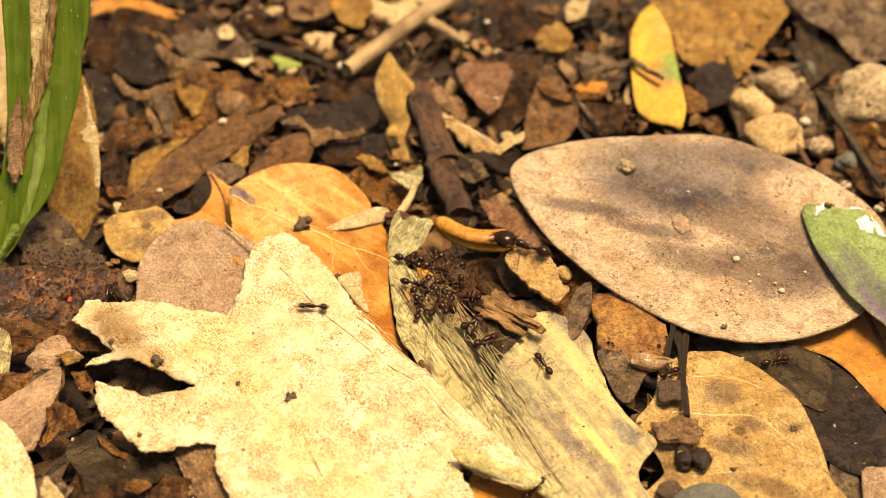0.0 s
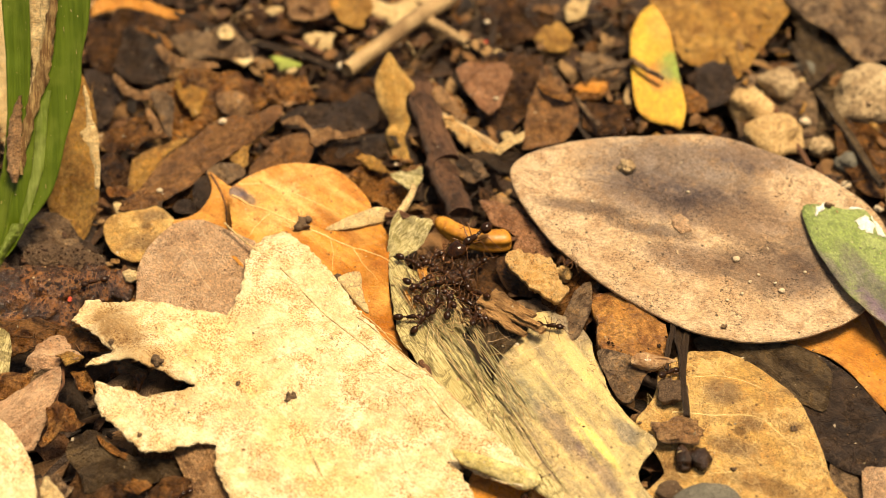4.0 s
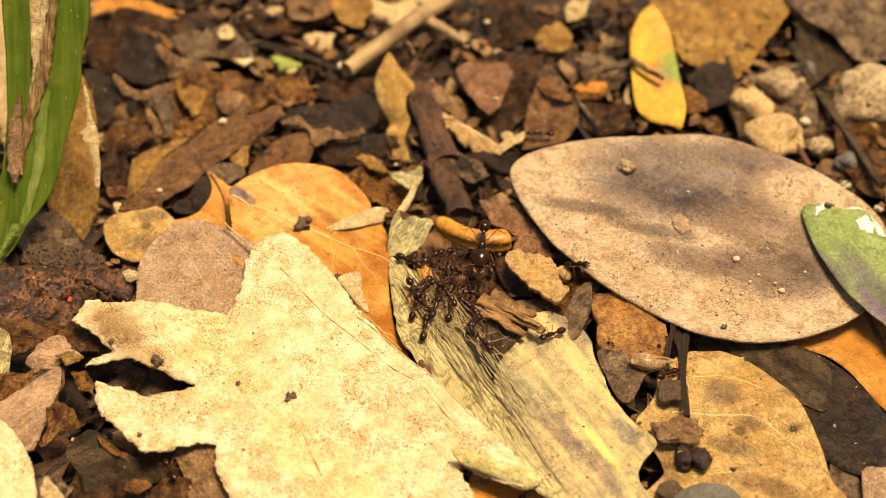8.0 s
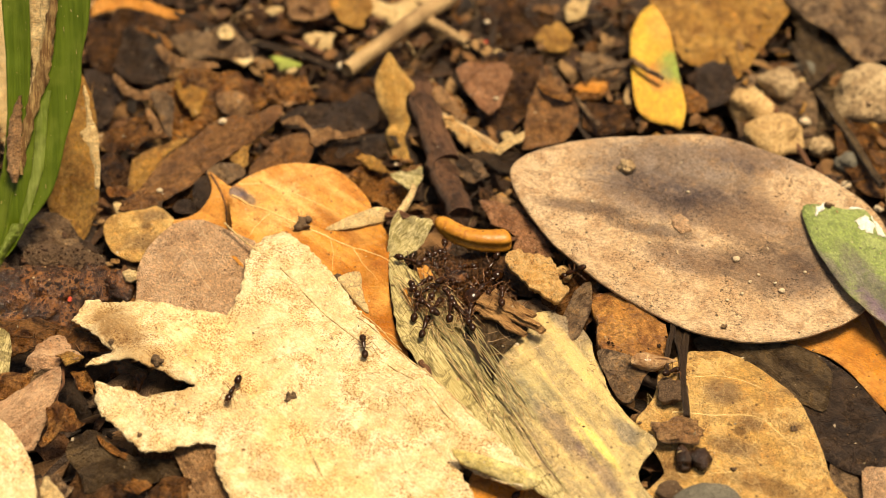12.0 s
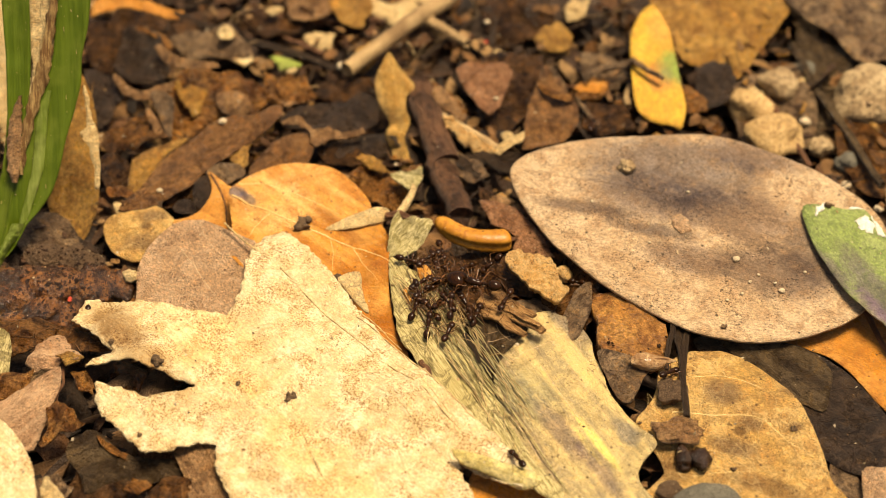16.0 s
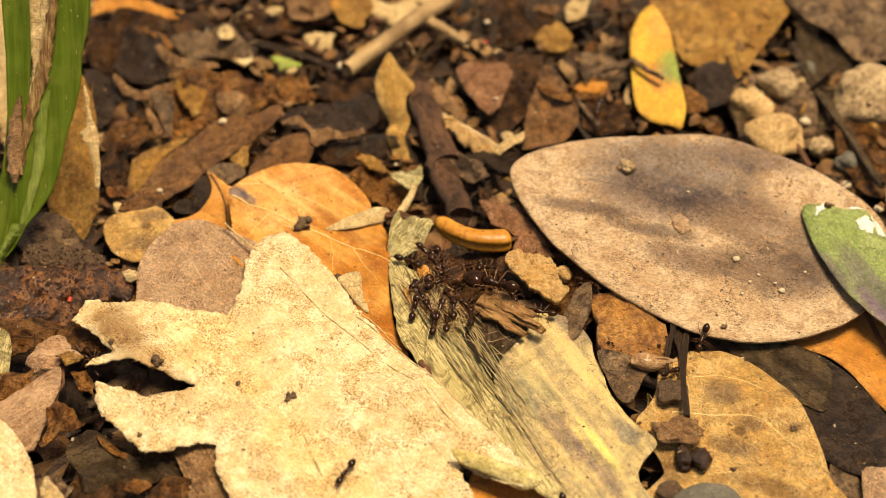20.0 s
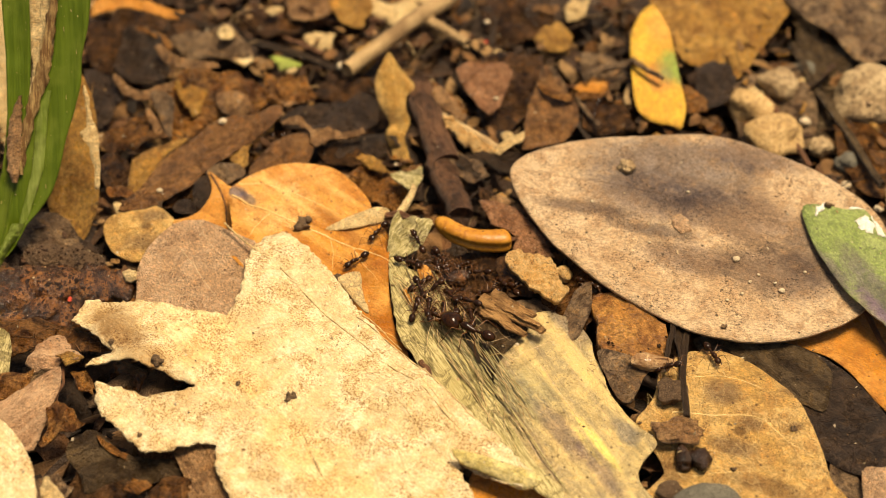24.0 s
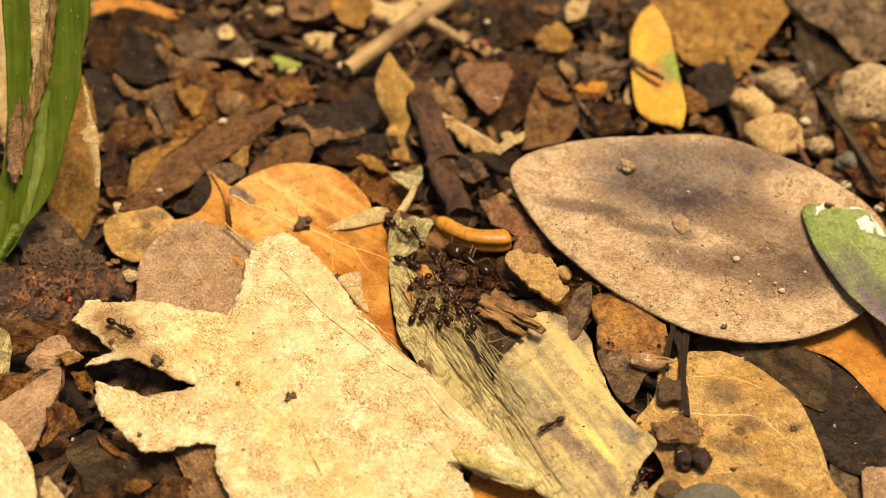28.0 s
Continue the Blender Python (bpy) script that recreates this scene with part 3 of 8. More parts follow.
# ---- large leaves ----
sheet("dead_leaf", (29.77, 8.59, 3.6, 4, 2, -12.6), ((-22.3, 0.2), (-21.1, 2.4), (-17.5, 5.0), (-12.5, 7.2), (-7.3, 8.9), (-2.1, 10.4), (2.6, 10.7), (8.2, 9.6), (13.0, 8.0), (17.9, 5.3), (20.5, 3.0), (21.9, 0.0), (21.9, -4.8), (20.9, -9.8), (19.0, -12.9), (16.1, -15.4), (12.6, -17.5), (9.0, -18.8), (5.3, -19.2), (1.5, -19.0), (-3.1, -17.6), (-7.9, -15.5), (-12.3, -12.7), (-15.3, -10.5), (-18.1, -7.6), (-20.4, -4.6), (-21.9, -1.8)),
      TAN, "large smooth tan leaf with grey-brown stains lying on the litter", thick=0.35, cup=-0.8, bend=-0.6, wrinkle=0.25, ripple=11, ragged=0.05, seed=3, rib=0.1, laterals=6)
sheet("leaflet", (47.18, -4.19, 2.7, 4, 2, -64.0), ((-12.9, 0.0), (-12.0, 2.4), (-10.5, 4.5), (-9.8, 6.4), (-7.2, 6.7), (-3.7, 6.6), (2.3, 5.6), (9.4, 1.8), (11.2, -0.0), (9.1, -0.9), (6.0, -1.2), (2.9, -2.0), (-0.9, -2.5), (-5.8, -2.3), (-10.1, -1.3)),
      GREENLEAF, "mottled green leaflet with a bleached edge, on a tan leaf", cup=-0.5, wrinkle=0.15, ragged=0.06, seed=4, rib=0.1)
sheet("leaflet", (27.93, 34.88, 1.5, 14, -4, -83.7), ((-9.9, 0.0), (-8.2, 0.9), (-5.4, 1.5), (-1.3, 1.5), (3.1, 1.4), (6.1, 1.4), (8.6, 0.7), (9.6, 0.0), (8.9, -0.8), (8.2, -2.8), (6.8, -4.3), (4.6, -4.8), (0.3, -4.4), (-4.1, -3.8), (-7.0, -2.8), (-9.1, -1.3)),
      YELLOW, "small bright yellow leaflet with a green patch on the litter", wrinkle=0.2, ragged=0.05, cup=0.3, seed=5, rib=0.1)
sheet("dead_leaf", (-5.09, -17.54, 3.0, 2, 1, -47.9), ((-24.5, 4.2), (-21.7, 4.5), (-13.8, 3.7), (-5.3, 2.2), (4.1, 2.0), (13.5, 2.3), (19.7, 1.9), (20.1, -0.3), (17.9, -1.5), (13.1, -2.8), (17.9, -5.0), (20.7, -6.8), (5.0, -24.7), (-3.1, -22.1), (-4.9, -20.3), (-6.5, -21.6), (-7.2, -24.0), (-8.4, -26.9), (-12.6, -26.9), (-17.2, -26.9), (-19.8, -25.0), (-17.1, -23.6), (-14.5, -22.2), (-12.9, -19.7), (-12.5, -17.3), (-16.1, -19.1), (-20.7, -22.1), (-22.2, -24.7), (-22.7, -23.3), (-22.2, -21.0), (-25.9, -21.4), (-28.6, -22.0), (-29.7, -20.1), (-30.6, -18.7), (-29.5, -17.6), (-27.9, -16.5), (-26.6, -14.4), (-22.0, -11.3), (-18.4, -8.5), (-19.1, -6.8), (-21.4, -3.7), (-23.3, -1.9), (-24.7, 0.4), (-25.0, 2.5)),
      CREAM, "large torn cream-coloured dead leaf with ragged edges", thick=0.25, wrinkle=1.0, ripple=8, ragged=0.34, gap=0.4, sharp=True, seed=6, rib=0.13, rib_mat=BUFF, pleat=0.36, step=0.5, curl=((-19.2, -20.4, 3.6, 1.3), (-25.0, -19.5, 4.0, 0.8), (3.0, -1.0, 5.0, 0.8)),
      creases=((-13, 1.3, 8, 1.3, 0.11), (-9, 2.1, 14, 2.0, 0.09), (-2, 0.7, 17, 0.5, 0.10), (-16, 2.8, -2, 2.7, 0.08), (2, -3.0, 14, -3.2, 0.07), (-1.3, -12.2, 8.4, -15.8, 0.16)))
sheet("dead_leaf", (-14.53, -1.28, 1.6, 4, 5, -40.4), ((-14.7, 1.1), (-15.6, 2.9), (-15.6, 5), (-14.9, 7.5), (-13.5, 9.9), (-11.5, 11.8), (-9.2, 13.1), (-6.4, 13.2), (-3.4, 12.5), (-0.8, 11.1), (0.7, 10.6), (3.1, 9.3), (5.8, 6), (9.4, 2.5), (11.9, 0.4), (15.7, -1.6), (16.8, -3.6), (11.2, -2.5), (4.1, -0.4), (-2.3, -0.9), (-5.4, -5.1), (-9.3, -4.4), (-11.7, -1.4)),
      BIGORANGE, "glossy orange dead leaf with a fine midrib", curl=((4.9, 6.3, 4, 1.0), (-14.7, 1.1, 3, 0.8), ), veins=((((-14.4, 1.3), (-10.4, 2.9), (-5.3, 4.1), (-1.0, 5.2), (2.3, 6.3), (5.6, 6.5)), 0.11), (((-15.6, 3.5), (-13.3, 5.8), (-8.5, 7.5), (-4.0, 8.4)), 0.06), (((-2.0, 4.8), (-0.3, 3.5), (1.3, 1.5)), 0.05), (((0.6, 5.8), (3.1, 4.5), (6.1, 3.9)), 0.05), (((-9.7, 3.1), (-9.6, 0.2), (-8.9, -1.5)), 0.05), (((8.7, -1.6), (12.1, -0.7), (14.2, -0.6)), 0.06),), cup=0.35, wrinkle=0.35, ripple=8, ragged=0.05, seed=7, rib_mat=GOLDVEIN, step=0.6)
sheet("dead_leaf", (-27.06, -1.28, 2.65, 4, -2, -62.7), ((1.2, -8.4), (-1.4, -7.6), (-3.8, -6.4), (-5.6, -4.8), (-6.5, -3.3), (-7.2, -1.4), (-7.5, 0.3), (-6.8, 2.2), (-5.4, 3.7), (-3.6, 4.8), (-2, 5.9), (-0.3, 6.8), (2.9, 5.2), (6.5, 3.2), (8.4, -0.1), (7, -2.9), (4.4, -5.9)),
      ROSE, "rounded rosy-brown leaf half under the torn cream leaf", veins=((((-3.7, -1.3), (-0.2, -0.9), (3.4, -0.7), (7.6, -0.1)), 0.050), (((-6.4, 2.2), (-3.8, 1.9), (-1.1, 2.2), (1.0, 3.2)), 0.037), (((-5.2, -5.4), (-3.9, -3.2), (-3.7, -1.3)), 0.037), (((-3.1, -5.5), (-0.6, -3.2), (0.8, -0.9)), 0.030), (((-0.5, -6.0), (1.7, -3.4), (3.1, -0.9)), 0.030), (((-5.2, 3.7), (-2.5, 4.2), (-0.1, 5.0)), 0.030), (((-6.1, -3.0), (-4.8, -1.3), (-5.7, 0.3)), 0.030), (((-0.2, -0.9), (1.3, 2.3), (3.3, 4.2)), 0.030), (((2.0, -4.9), (3.7, -2.2), (5.4, -0.5)), 0.030),), cup=-0.7, wrinkle=0.35, ripple=5, ragged=0.1, seed=8, pleat=0.16, step=0.45, rib_mat=PALEVEIN)
sheet("dead_leaf", (11.81, -21.5, 0.71, 1, 1, -60.9), ((-15.4, -1.3), (-15.6, 1.1), (-13.8, 2.6), (-13.5, 5.2), (-13.1, 7.3), (-11.2, 8.3), (-8.9, 9), (-7.2, 9.1), (-5.2, 8.3), (-3.1, 8), (-0.1, 6.9), (2.8, 6.8), (5.5, 7), (7.7, 7.2), (9.2, 7.1), (10, 5), (10.9, 3.7), (12.7, 3), (14.9, 2.7), (11.3, -5.5), (7.1, -5.7), (2.1, -5.5), (-1.9, -4.8), (-5, -4.1), (-7.7, -3.1), (-10.6, -2.5), (-13.2, -2.1)),
      GREYLEAF, "thin translucent olive-grey decayed leaf with yellow streaks", curl=((8.6, 6.6, 3, 0.8), (-6.4, -3.3, 2.5, 0.6), ), veins=((((-15.2, 1.2), (-12.8, 0.4), (-11.0, 1.0)), 0.030), (((-12.8, -2.1), (-12.0, 0.0), (-11.5, 2.0)), 0.030), (((-11.3, -2.1), (-10.4, -1.2)), 0.024), (((-8.6, -0.6), (-8.9, 2.4), (-8.8, 6.0), (-8.3, 8.7)), 0.036), (((-5.0, -4.1), (-7.5, -1.9), (-9.3, -0.2), (-9.9, 2.3)), 0.042), (((-8.9, 8.3), (-6.9, 7.8), (-5.1, 6.0)), 0.024), (((-8.5, 6.6), (-4.5, 7.1), (-2.8, 6.8)), 0.030), (((-13.5, 2.6), (-11.4, 2.9), (-10.0, 4.6)), 0.024), (((-4.7, -3.5), (0.1, -4.3), (6.1, -4.4), (10.3, -4.2)), 0.060), (((-6.2, 2.3), (0.0, 2.1), (6.1, 1.9), (11.2, 2.1)), 0.036), (((-4.7, 5.0), (1.5, 4.7), (7.7, 5.0)), 0.030),), wrinkle=0.5, ripple=6, ragged=0.16, seed=10, step=0.5, pleat=0.1, rib_mat=PALEVEIN)
sheet("dead_leaf", (30.89, -23.83, 0.49, 1, -2, -23.3), ((-10.3, 5.2), (-9.6, 5.7), (-9.5, 6.8), (-8.2, 8.7), (-6.3, 9.6), (-4.5, 10.4), (-1.8, 10), (0.9, 9), (3.8, 7.5), (5.6, 5.9), (7.4, 3.6), (9.3, 0.8), (11.1, -2.4), (12.7, -5.8), (-5, -12.8), (-5.5, -9.6), (-5.1, -7.9), (-6.9, -5.7), (-8.7, -4), (-10.2, -2.7), (-9.6, 0.2), (-9.6, 2.4)),
      OCHRE, "ochre-yellow dead leaf with pale net veins and dark specks", veins=((((-7.0, 0.1), (-4.7, 0.8), (-1.3, 2.0), (1.6, 2.8), (3.4, 2.0), (6.0, 0.6), (7.9, 0.2)), 0.077), (((-7.0, 5.4), (-4.6, 6.3), (-3.3, 7.0), (-1.0, 7.0), (1.1, 6.7), (2.6, 6.1), (3.2, 5.1), (2.9, 4.2)), 0.050), (((-7.4, 7.3), (-5.1, 8.3), (-4.2, 7.8), (-3.3, 7.0)), 0.039), (((-6.3, 7.7), (-6.3, 6.7), (-6.3, 5.6)), 0.028), (((-5.1, 8.3), (-4.5, 9.6), (-4.3, 10.2)), 0.028), (((-3.3, 7.0), (-4.1, 8.0), (-3.0, 9.4), (-0.9, 8.8)), 0.028), (((-0.9, 8.8), (0.4, 7.8), (0.5, 6.4)), 0.022), (((2.9, 4.3), (4.7, 4.7), (5.6, 4.0)), 0.028), (((-2.3, -7.2), (0.5, -5.5), (3.7, -4.0), (6.5, -3.2)), 0.044), (((-3.5, -3.5), (-0.3, -3.0), (2.2, -3.0)), 0.028), (((0.4, -1.3), (2.7, -2.7)), 0.028), (((2.4, 2.5), (2.3, 0.4), (3.5, -1.5)), 0.022), (((4.5, 1.3), (6.9, 1.5), (7.8, 2.6)), 0.022), (((6.0, 0.6), (7.6, -0.9), (9.3, -3.2)), 0.028), (((-5.7, 5.7), (-4.6, 3.6), (-4.3, 1.3)), 0.022), (((-10.0, 1.4), (-9.1, 0.7), (-8.6, -1.4)), 0.022), (((-9.8, -1.9), (-9.6, 0.2), (-10.3, 1.6)), 0.028),), wrinkle=0.5, ripple=7, ragged=0.1, seed=11, step=0.5, rib_mat=GOLDVEIN)
frayed = sheet("dead_leaf", (4.93, -17.36, 1.2, 2, 0, -61.9), ((-21.3, -1.1), (-19.2, 0.0), (-15.7, 1.1), (-11.2, 1.5), (-6.1, 1.3), (-2.9, 0.5), (1.2, -0.3), (6.5, -0.9), (13.2, -0.9), (17.4, 0.0), (19.2, -0.4), (15.2, -2.7), (10.0, -3.2), (5.0, -4.5), (0.3, -5.3), (-4.8, -5.7), (-6.9, -5.3), (-9.8, -5.6), (-13.0, -4.6), (-17.8, -2.9)),
      OLIVE, "frayed olive-green fibrous leaf with darker streaks", wrinkle=0.5, ripple=5, ragged=0.2, seed=9, cup=-0.5, rib=0.25)
sheet("dead_leaf", (38.36, -19.82, -0.6, 0, -2, -47.6), ((-14.8, -0.7), (-11.9, 2.9), (-7.0, 6.6), (-2.3, 7.8), (2.1, 7.4), (6.4, 6.1), (11.0, 4.0), (14.3, -0.2), (11.2, -1.8), (7.8, -3.2), (1.2, -2.8), (-7.3, -2.3)),
      DARK, "dark brown-black leaf under an ochre leaf", wrinkle=0.3, ripple=9, ragged=0.06, seed=12, rib=0.12, laterals=4)
sheet("dead_leaf", (45.01, -11.93, -1.2, 2, 0, -28.7), ((-7.9, -1.1), (-4.9, 3.0), (-1.9, 7.5), (3.6, 11.0), (9.2, -0.9), (8.2, -5.4), (5.4, -4.8), (2.1, -2.8), (-1.9, -1.1)),
      ORANGE, "flat orange-brown dead leaf below a tan leaf", wrinkle=0.4, ripple=8, ragged=0.06, seed=13, rib=0.12)



def frays(leaf, count, span, wide, mat, seed, at=0.0, longest=4.0, stray=0.4):
    """loose pale fibres along a frayed leaf"""
    rng = random.Random(seed)
    for _ in range(count):
        u, v = at + rng.uniform(-span, span), rng.uniform(-wide, wide)
        ln, tilt = rng.uniform(0.3, 1.0) * longest, rng.gauss(0, stray)
        lift = rng.uniform(0.2, 1.0) * min(1.0, stray * 2.5)
        pts = [(u + ln * q / 6 * math.cos(tilt), v + ln * q / 6 * math.sin(tilt) + 0.12 * wave(q, v, 2, seed), 0.15 + lift * math.sin(q / 6 * 3.1)) for q in range(7)]
        r = rng.uniform(0.03, 0.07)
        tube("fibre", pts, [r] * 6 + [r * 0.4], mat, leaf, sides=4)


frays(frayed, 50, 12.0, 2.0, BUFF, 3, -5.0)
frays(frayed, 80, 10.0, 2.6, DRYOLIVE, 5, -8.0, 9.0, 0.07)
frays(frayed, 40, 10.0, 2.6, BUFF, 6, -9.0, 7.0, 0.08)
frays(frayed, 34, 4.0, 2.2, BUFF, 8, -12.0)

# ---- plant at the side: two green blades with a dry husk between them ----
def plant():
    base = new("plant")
    tagged(base, "upright green blades with a dry brown husk between them", "plant")
    root = Vector((-50.09, 4.63, -1.00))
    base.matrix_basis = pose(*(root * MM))

    def strip(name, stops, widths, mat, seed, keel, label="", ragged=0.0, back=0.0):
        """a long leaning blade through the stops; widths along it; keel: how far its middle stands back"""
        verts, faces = [], []
        n, k = 40, 8
        for i in range(n + 1):
            t = i / n
            w = np.interp(t * (len(widths) - 1), range(len(widths)), widths)
            c = Vector([np.interp(t * (len(stops) - 1), range(len(stops)), [q[a] for q in stops]) for a in range(3)]) - root
            for s in (0, 1):
                for j in range(k + 1):
                    v = 2 * j / k - 1
                    e = ragged * wave(t * 30, v, 1.2, seed) * (abs(v) > 0.99)
                    deep = back + keel * (1 - v * v) + 0.18 * wave(t * 20, v * 2, 1.5, seed) + s * 0.3
                    q = c + Vector((v * w / 2 + e, 0.7 * deep, -0.7 * deep))
                    verts.append(tuple(q))
        w2 = 2 * (k + 1)
        for i in range(n):
            for j in range(k):
                p, q = i * w2 + j, (i + 1) * w2 + j
                faces.append((p, p + 1, q + 1, q))
                faces.append((q + k + 1, q + k + 2, p + k + 2, p + k + 1))
            for j, d in ((0, 1), (k, -1)):
                p, q = i * w2 + j, (i + 1) * w2 + j
                faces.append((p, q, q + k + 1, p + k + 1)[::d])
        ob = link(name, verts, faces, mat, base)
        ob["label"] = label or "smooth green blade with fine ribs"
        rng = random.Random(seed)
        for _ in range(26 if mat is BLADE else 0):
            t, v = rng.uniform(0.15, 0.95), rng.uniform(-0.9, 0.9)
            w = np.interp(t * (len(widths) - 1), range(len(widths)), widths)
            c = Vector([np.interp(t * (len(stops) - 1), range(len(stops)), [q[a] for q in stops]) for a in range(3)]) - root
            deep = back + keel * (1 - v * v) - 0.06
            q, r, ln = c + Vector((v * w / 2, 0.7 * deep, -0.7 * deep)), rng.uniform(0.02, 0.05), rng.choice((0.06, 0.1, 0.6))
            tube("fleck", [q, q + Vector((rng.uniform(-0.3, 0.3), 0.6, 0.6)) * ln], [r, r * 0.6], BUFF, ob, 5)
        return ob

    strip("blade", ((-50.85, 3.00, -0.28), (-50.17, 3.59, 0.50), (-49.61, 4.39, 1.55), (-49.12, 5.18, 2.59), (-48.09, 6.36, 4.16), (-47.19, 7.53, 5.73), (-46.24, 9.09, 7.82), (-45.44, 11.02, 10.43), (-44.41, 12.92, 13.05), (-43.25, 14.81, 15.66), (-42.68, 16.67, 18.27), (-42.10, 18.52, 20.89), (-41.68, 20.34, 23.50), (-41.52, 21.41, 25.07)), (1.17, 1.43, 1.95, 2.34, 3.76, 4.67, 4.60, 4.46, 4.51, 4.05, 3.21, 3.65, 3.64, 3.70), BLADE, 1, 0.5)
    strip("midrib", ((-48.61, 4.98, 2.33), (-47.47, 7.14, 5.20), (-46.47, 9.09, 7.82), (-46.12, 11.02, 10.43), (-45.76, 12.92, 13.05), (-45.11, 14.43, 15.14)), (0.78, 1.04, 1.29, 1.29, 1.29, 0.90), PALEBLADE, 5, -0.12, "pale whitish-green midrib of a blade", 0.06, 0.25)
    strip("blade", ((-51.21, 3.59, 0.50), (-50.88, 5.18, 2.59), (-50.45, 7.14, 5.20), (-49.64, 9.09, 7.82), (-49.09, 11.02, 10.43), (-48.63, 12.92, 13.05), (-48.33, 14.81, 15.66), (-48.26, 16.67, 18.27), (-48.31, 18.52, 20.89), (-48.38, 20.34, 23.50), (-48.41, 21.41, 25.07)), (1.43, 1.69, 1.82, 1.68, 1.81, 2.13, 2.64, 2.82, 3.01, 3.13, 3.19), BLADE, 2, 0.4)
    strip("sheath", ((-46.03, 15.18, 16.18), (-45.61, 17.04, 18.80), (-45.39, 18.52, 20.89), (-45.22, 20.34, 23.50), (-45.16, 21.41, 25.07)), (1.29, 2.44, 2.95, 3.58, 3.83), BUFF, 6, 0.3, "pale tan dry leaf sheath", 0.3, 0.5)
    strip("husk", ((-48.76, 8.70, 7.30), (-47.95, 10.63, 9.91), (-47.29, 12.16, 12.00), (-46.56, 13.68, 14.09), (-45.71, 15.18, 16.18), (-45.11, 16.67, 18.27), (-44.65, 18.15, 20.36), (-44.18, 19.61, 22.45), (-43.69, 21.41, 25.07)), (0.91, 1.03, 1.16, 1.42, 1.67, 1.41, 1.15, 0.90, 0.89), HUSK, 3, -0.3, "dry brown fibrous husk", 0.45, -0.2)
    strip("husk_flap", ((-48.98, 8.16, 6.56), (-49.12, 9.09, 7.82), (-48.92, 10.63, 9.91), (-48.74, 12.16, 12.00), (-48.39, 13.30, 13.57), (-47.99, 14.06, 14.61)), (0.78, 1.42, 1.68, 1.48, 0.90, 0.19), FLAKE, 4, -0.3, "dry rosy-brown husk flap", 0.25, -0.6)
    strip("stem", ((-51.40, 2.40, -1.07), (-50.77, 3.39, 0.24), (-49.61, 4.39, 1.55), (-48.79, 5.33, 2.80)), (0.91, 1.04, 1.69, 1.69), PALEBLADE, 7, -0.8, "yellow-green stem base", 0.05, 0.3)
    rng = random.Random(9)
    for i in range(44):
        t0 = rng.uniform(0.1, 0.8)
        a, c = Vector((-48.9, 12.0, 8.5)), Vector((-43.6, 27.0, 22.0))
        pts = []
        for q in range(7):
            p = a.lerp(c, min(1.0, t0 + 0.03 * q)) - root
            side = rng.uniform(-1.3, 1.3) if q == 0 else side + rng.gauss(0, 0.1)
            pts.append(p + Vector((side, -0.25 - 0.3 * math.sin(q), 0.2 + 0.2 * math.sin(q))))
        tube("fibre", pts, [rng.uniform(0.05, 0.14)] * 6 + [0.02], (BUFF, HUSK, BARK)[i % 3], base, 5)
    return base


plant()
sheet("dead_leaf", (-42.94, 16.71, 2.5, 34, 4, 86.8), ((10.4, 1.7), (9.1, 0.5), (5.8, -0.9), (-0.4, -2.1), (-5.2, -2.6), (-9.4, -1.7), (-10.5, -0.0), (-8.1, 2.1), (-4.5, 3.6), (2.4, 3.7), (8.2, 2.7)),
      AMBERLEAF, "curled tan-brown leaf leaning behind green blades", wrinkle=0.6, ragged=0.12, cup=1.2, seed=20, rib=0.15)
sheet("dead_leaf", (-40.84, 13.84, 8.5, 40, 0, -80.4), ((-6.2, -0.0), (-5.2, 0.5), (-2.8, 0.4), (-0.7, 0.9), (3.9, 0.5), (6.2, -0.0), (6.1, -0.5), (3.8, -0.2), (1.2, -0.4), (-0.7, -1.2), (-1.3, -0.4), (-3.6, -0.1)),
      BUFF, "pale torn rolled leaf rim beside green blades", wrinkle=0.5, ragged=0.2, seed=21)
sheet("dead_leaf", (-55.21, 31.98, 1.0, 40, 0, -107.3), ((-11.0, -8.1), (-13.5, 0.0), (-6.3, 3.5), (2.1, 5.1), (11.7, 5.4), (13.4, -0.0)),
      BUFF, "pale tan leaf behind green blades", wrinkle=0.5, seed=22, rib=0.15)
sheet("dead_leaf", (-46.77, 6.73, -1.0, 10, 0, -34.7), ((-3.9, 0.0), (-2.6, 2.9), (0.2, 3.8), (3.7, 2.3), (3.9, 0.0), (1.3, -2.0), (-1.2, -2.6)),
      GREYBROWN, "grey-brown leaf lying at the plant's foot", wrinkle=0.5, seed=23)

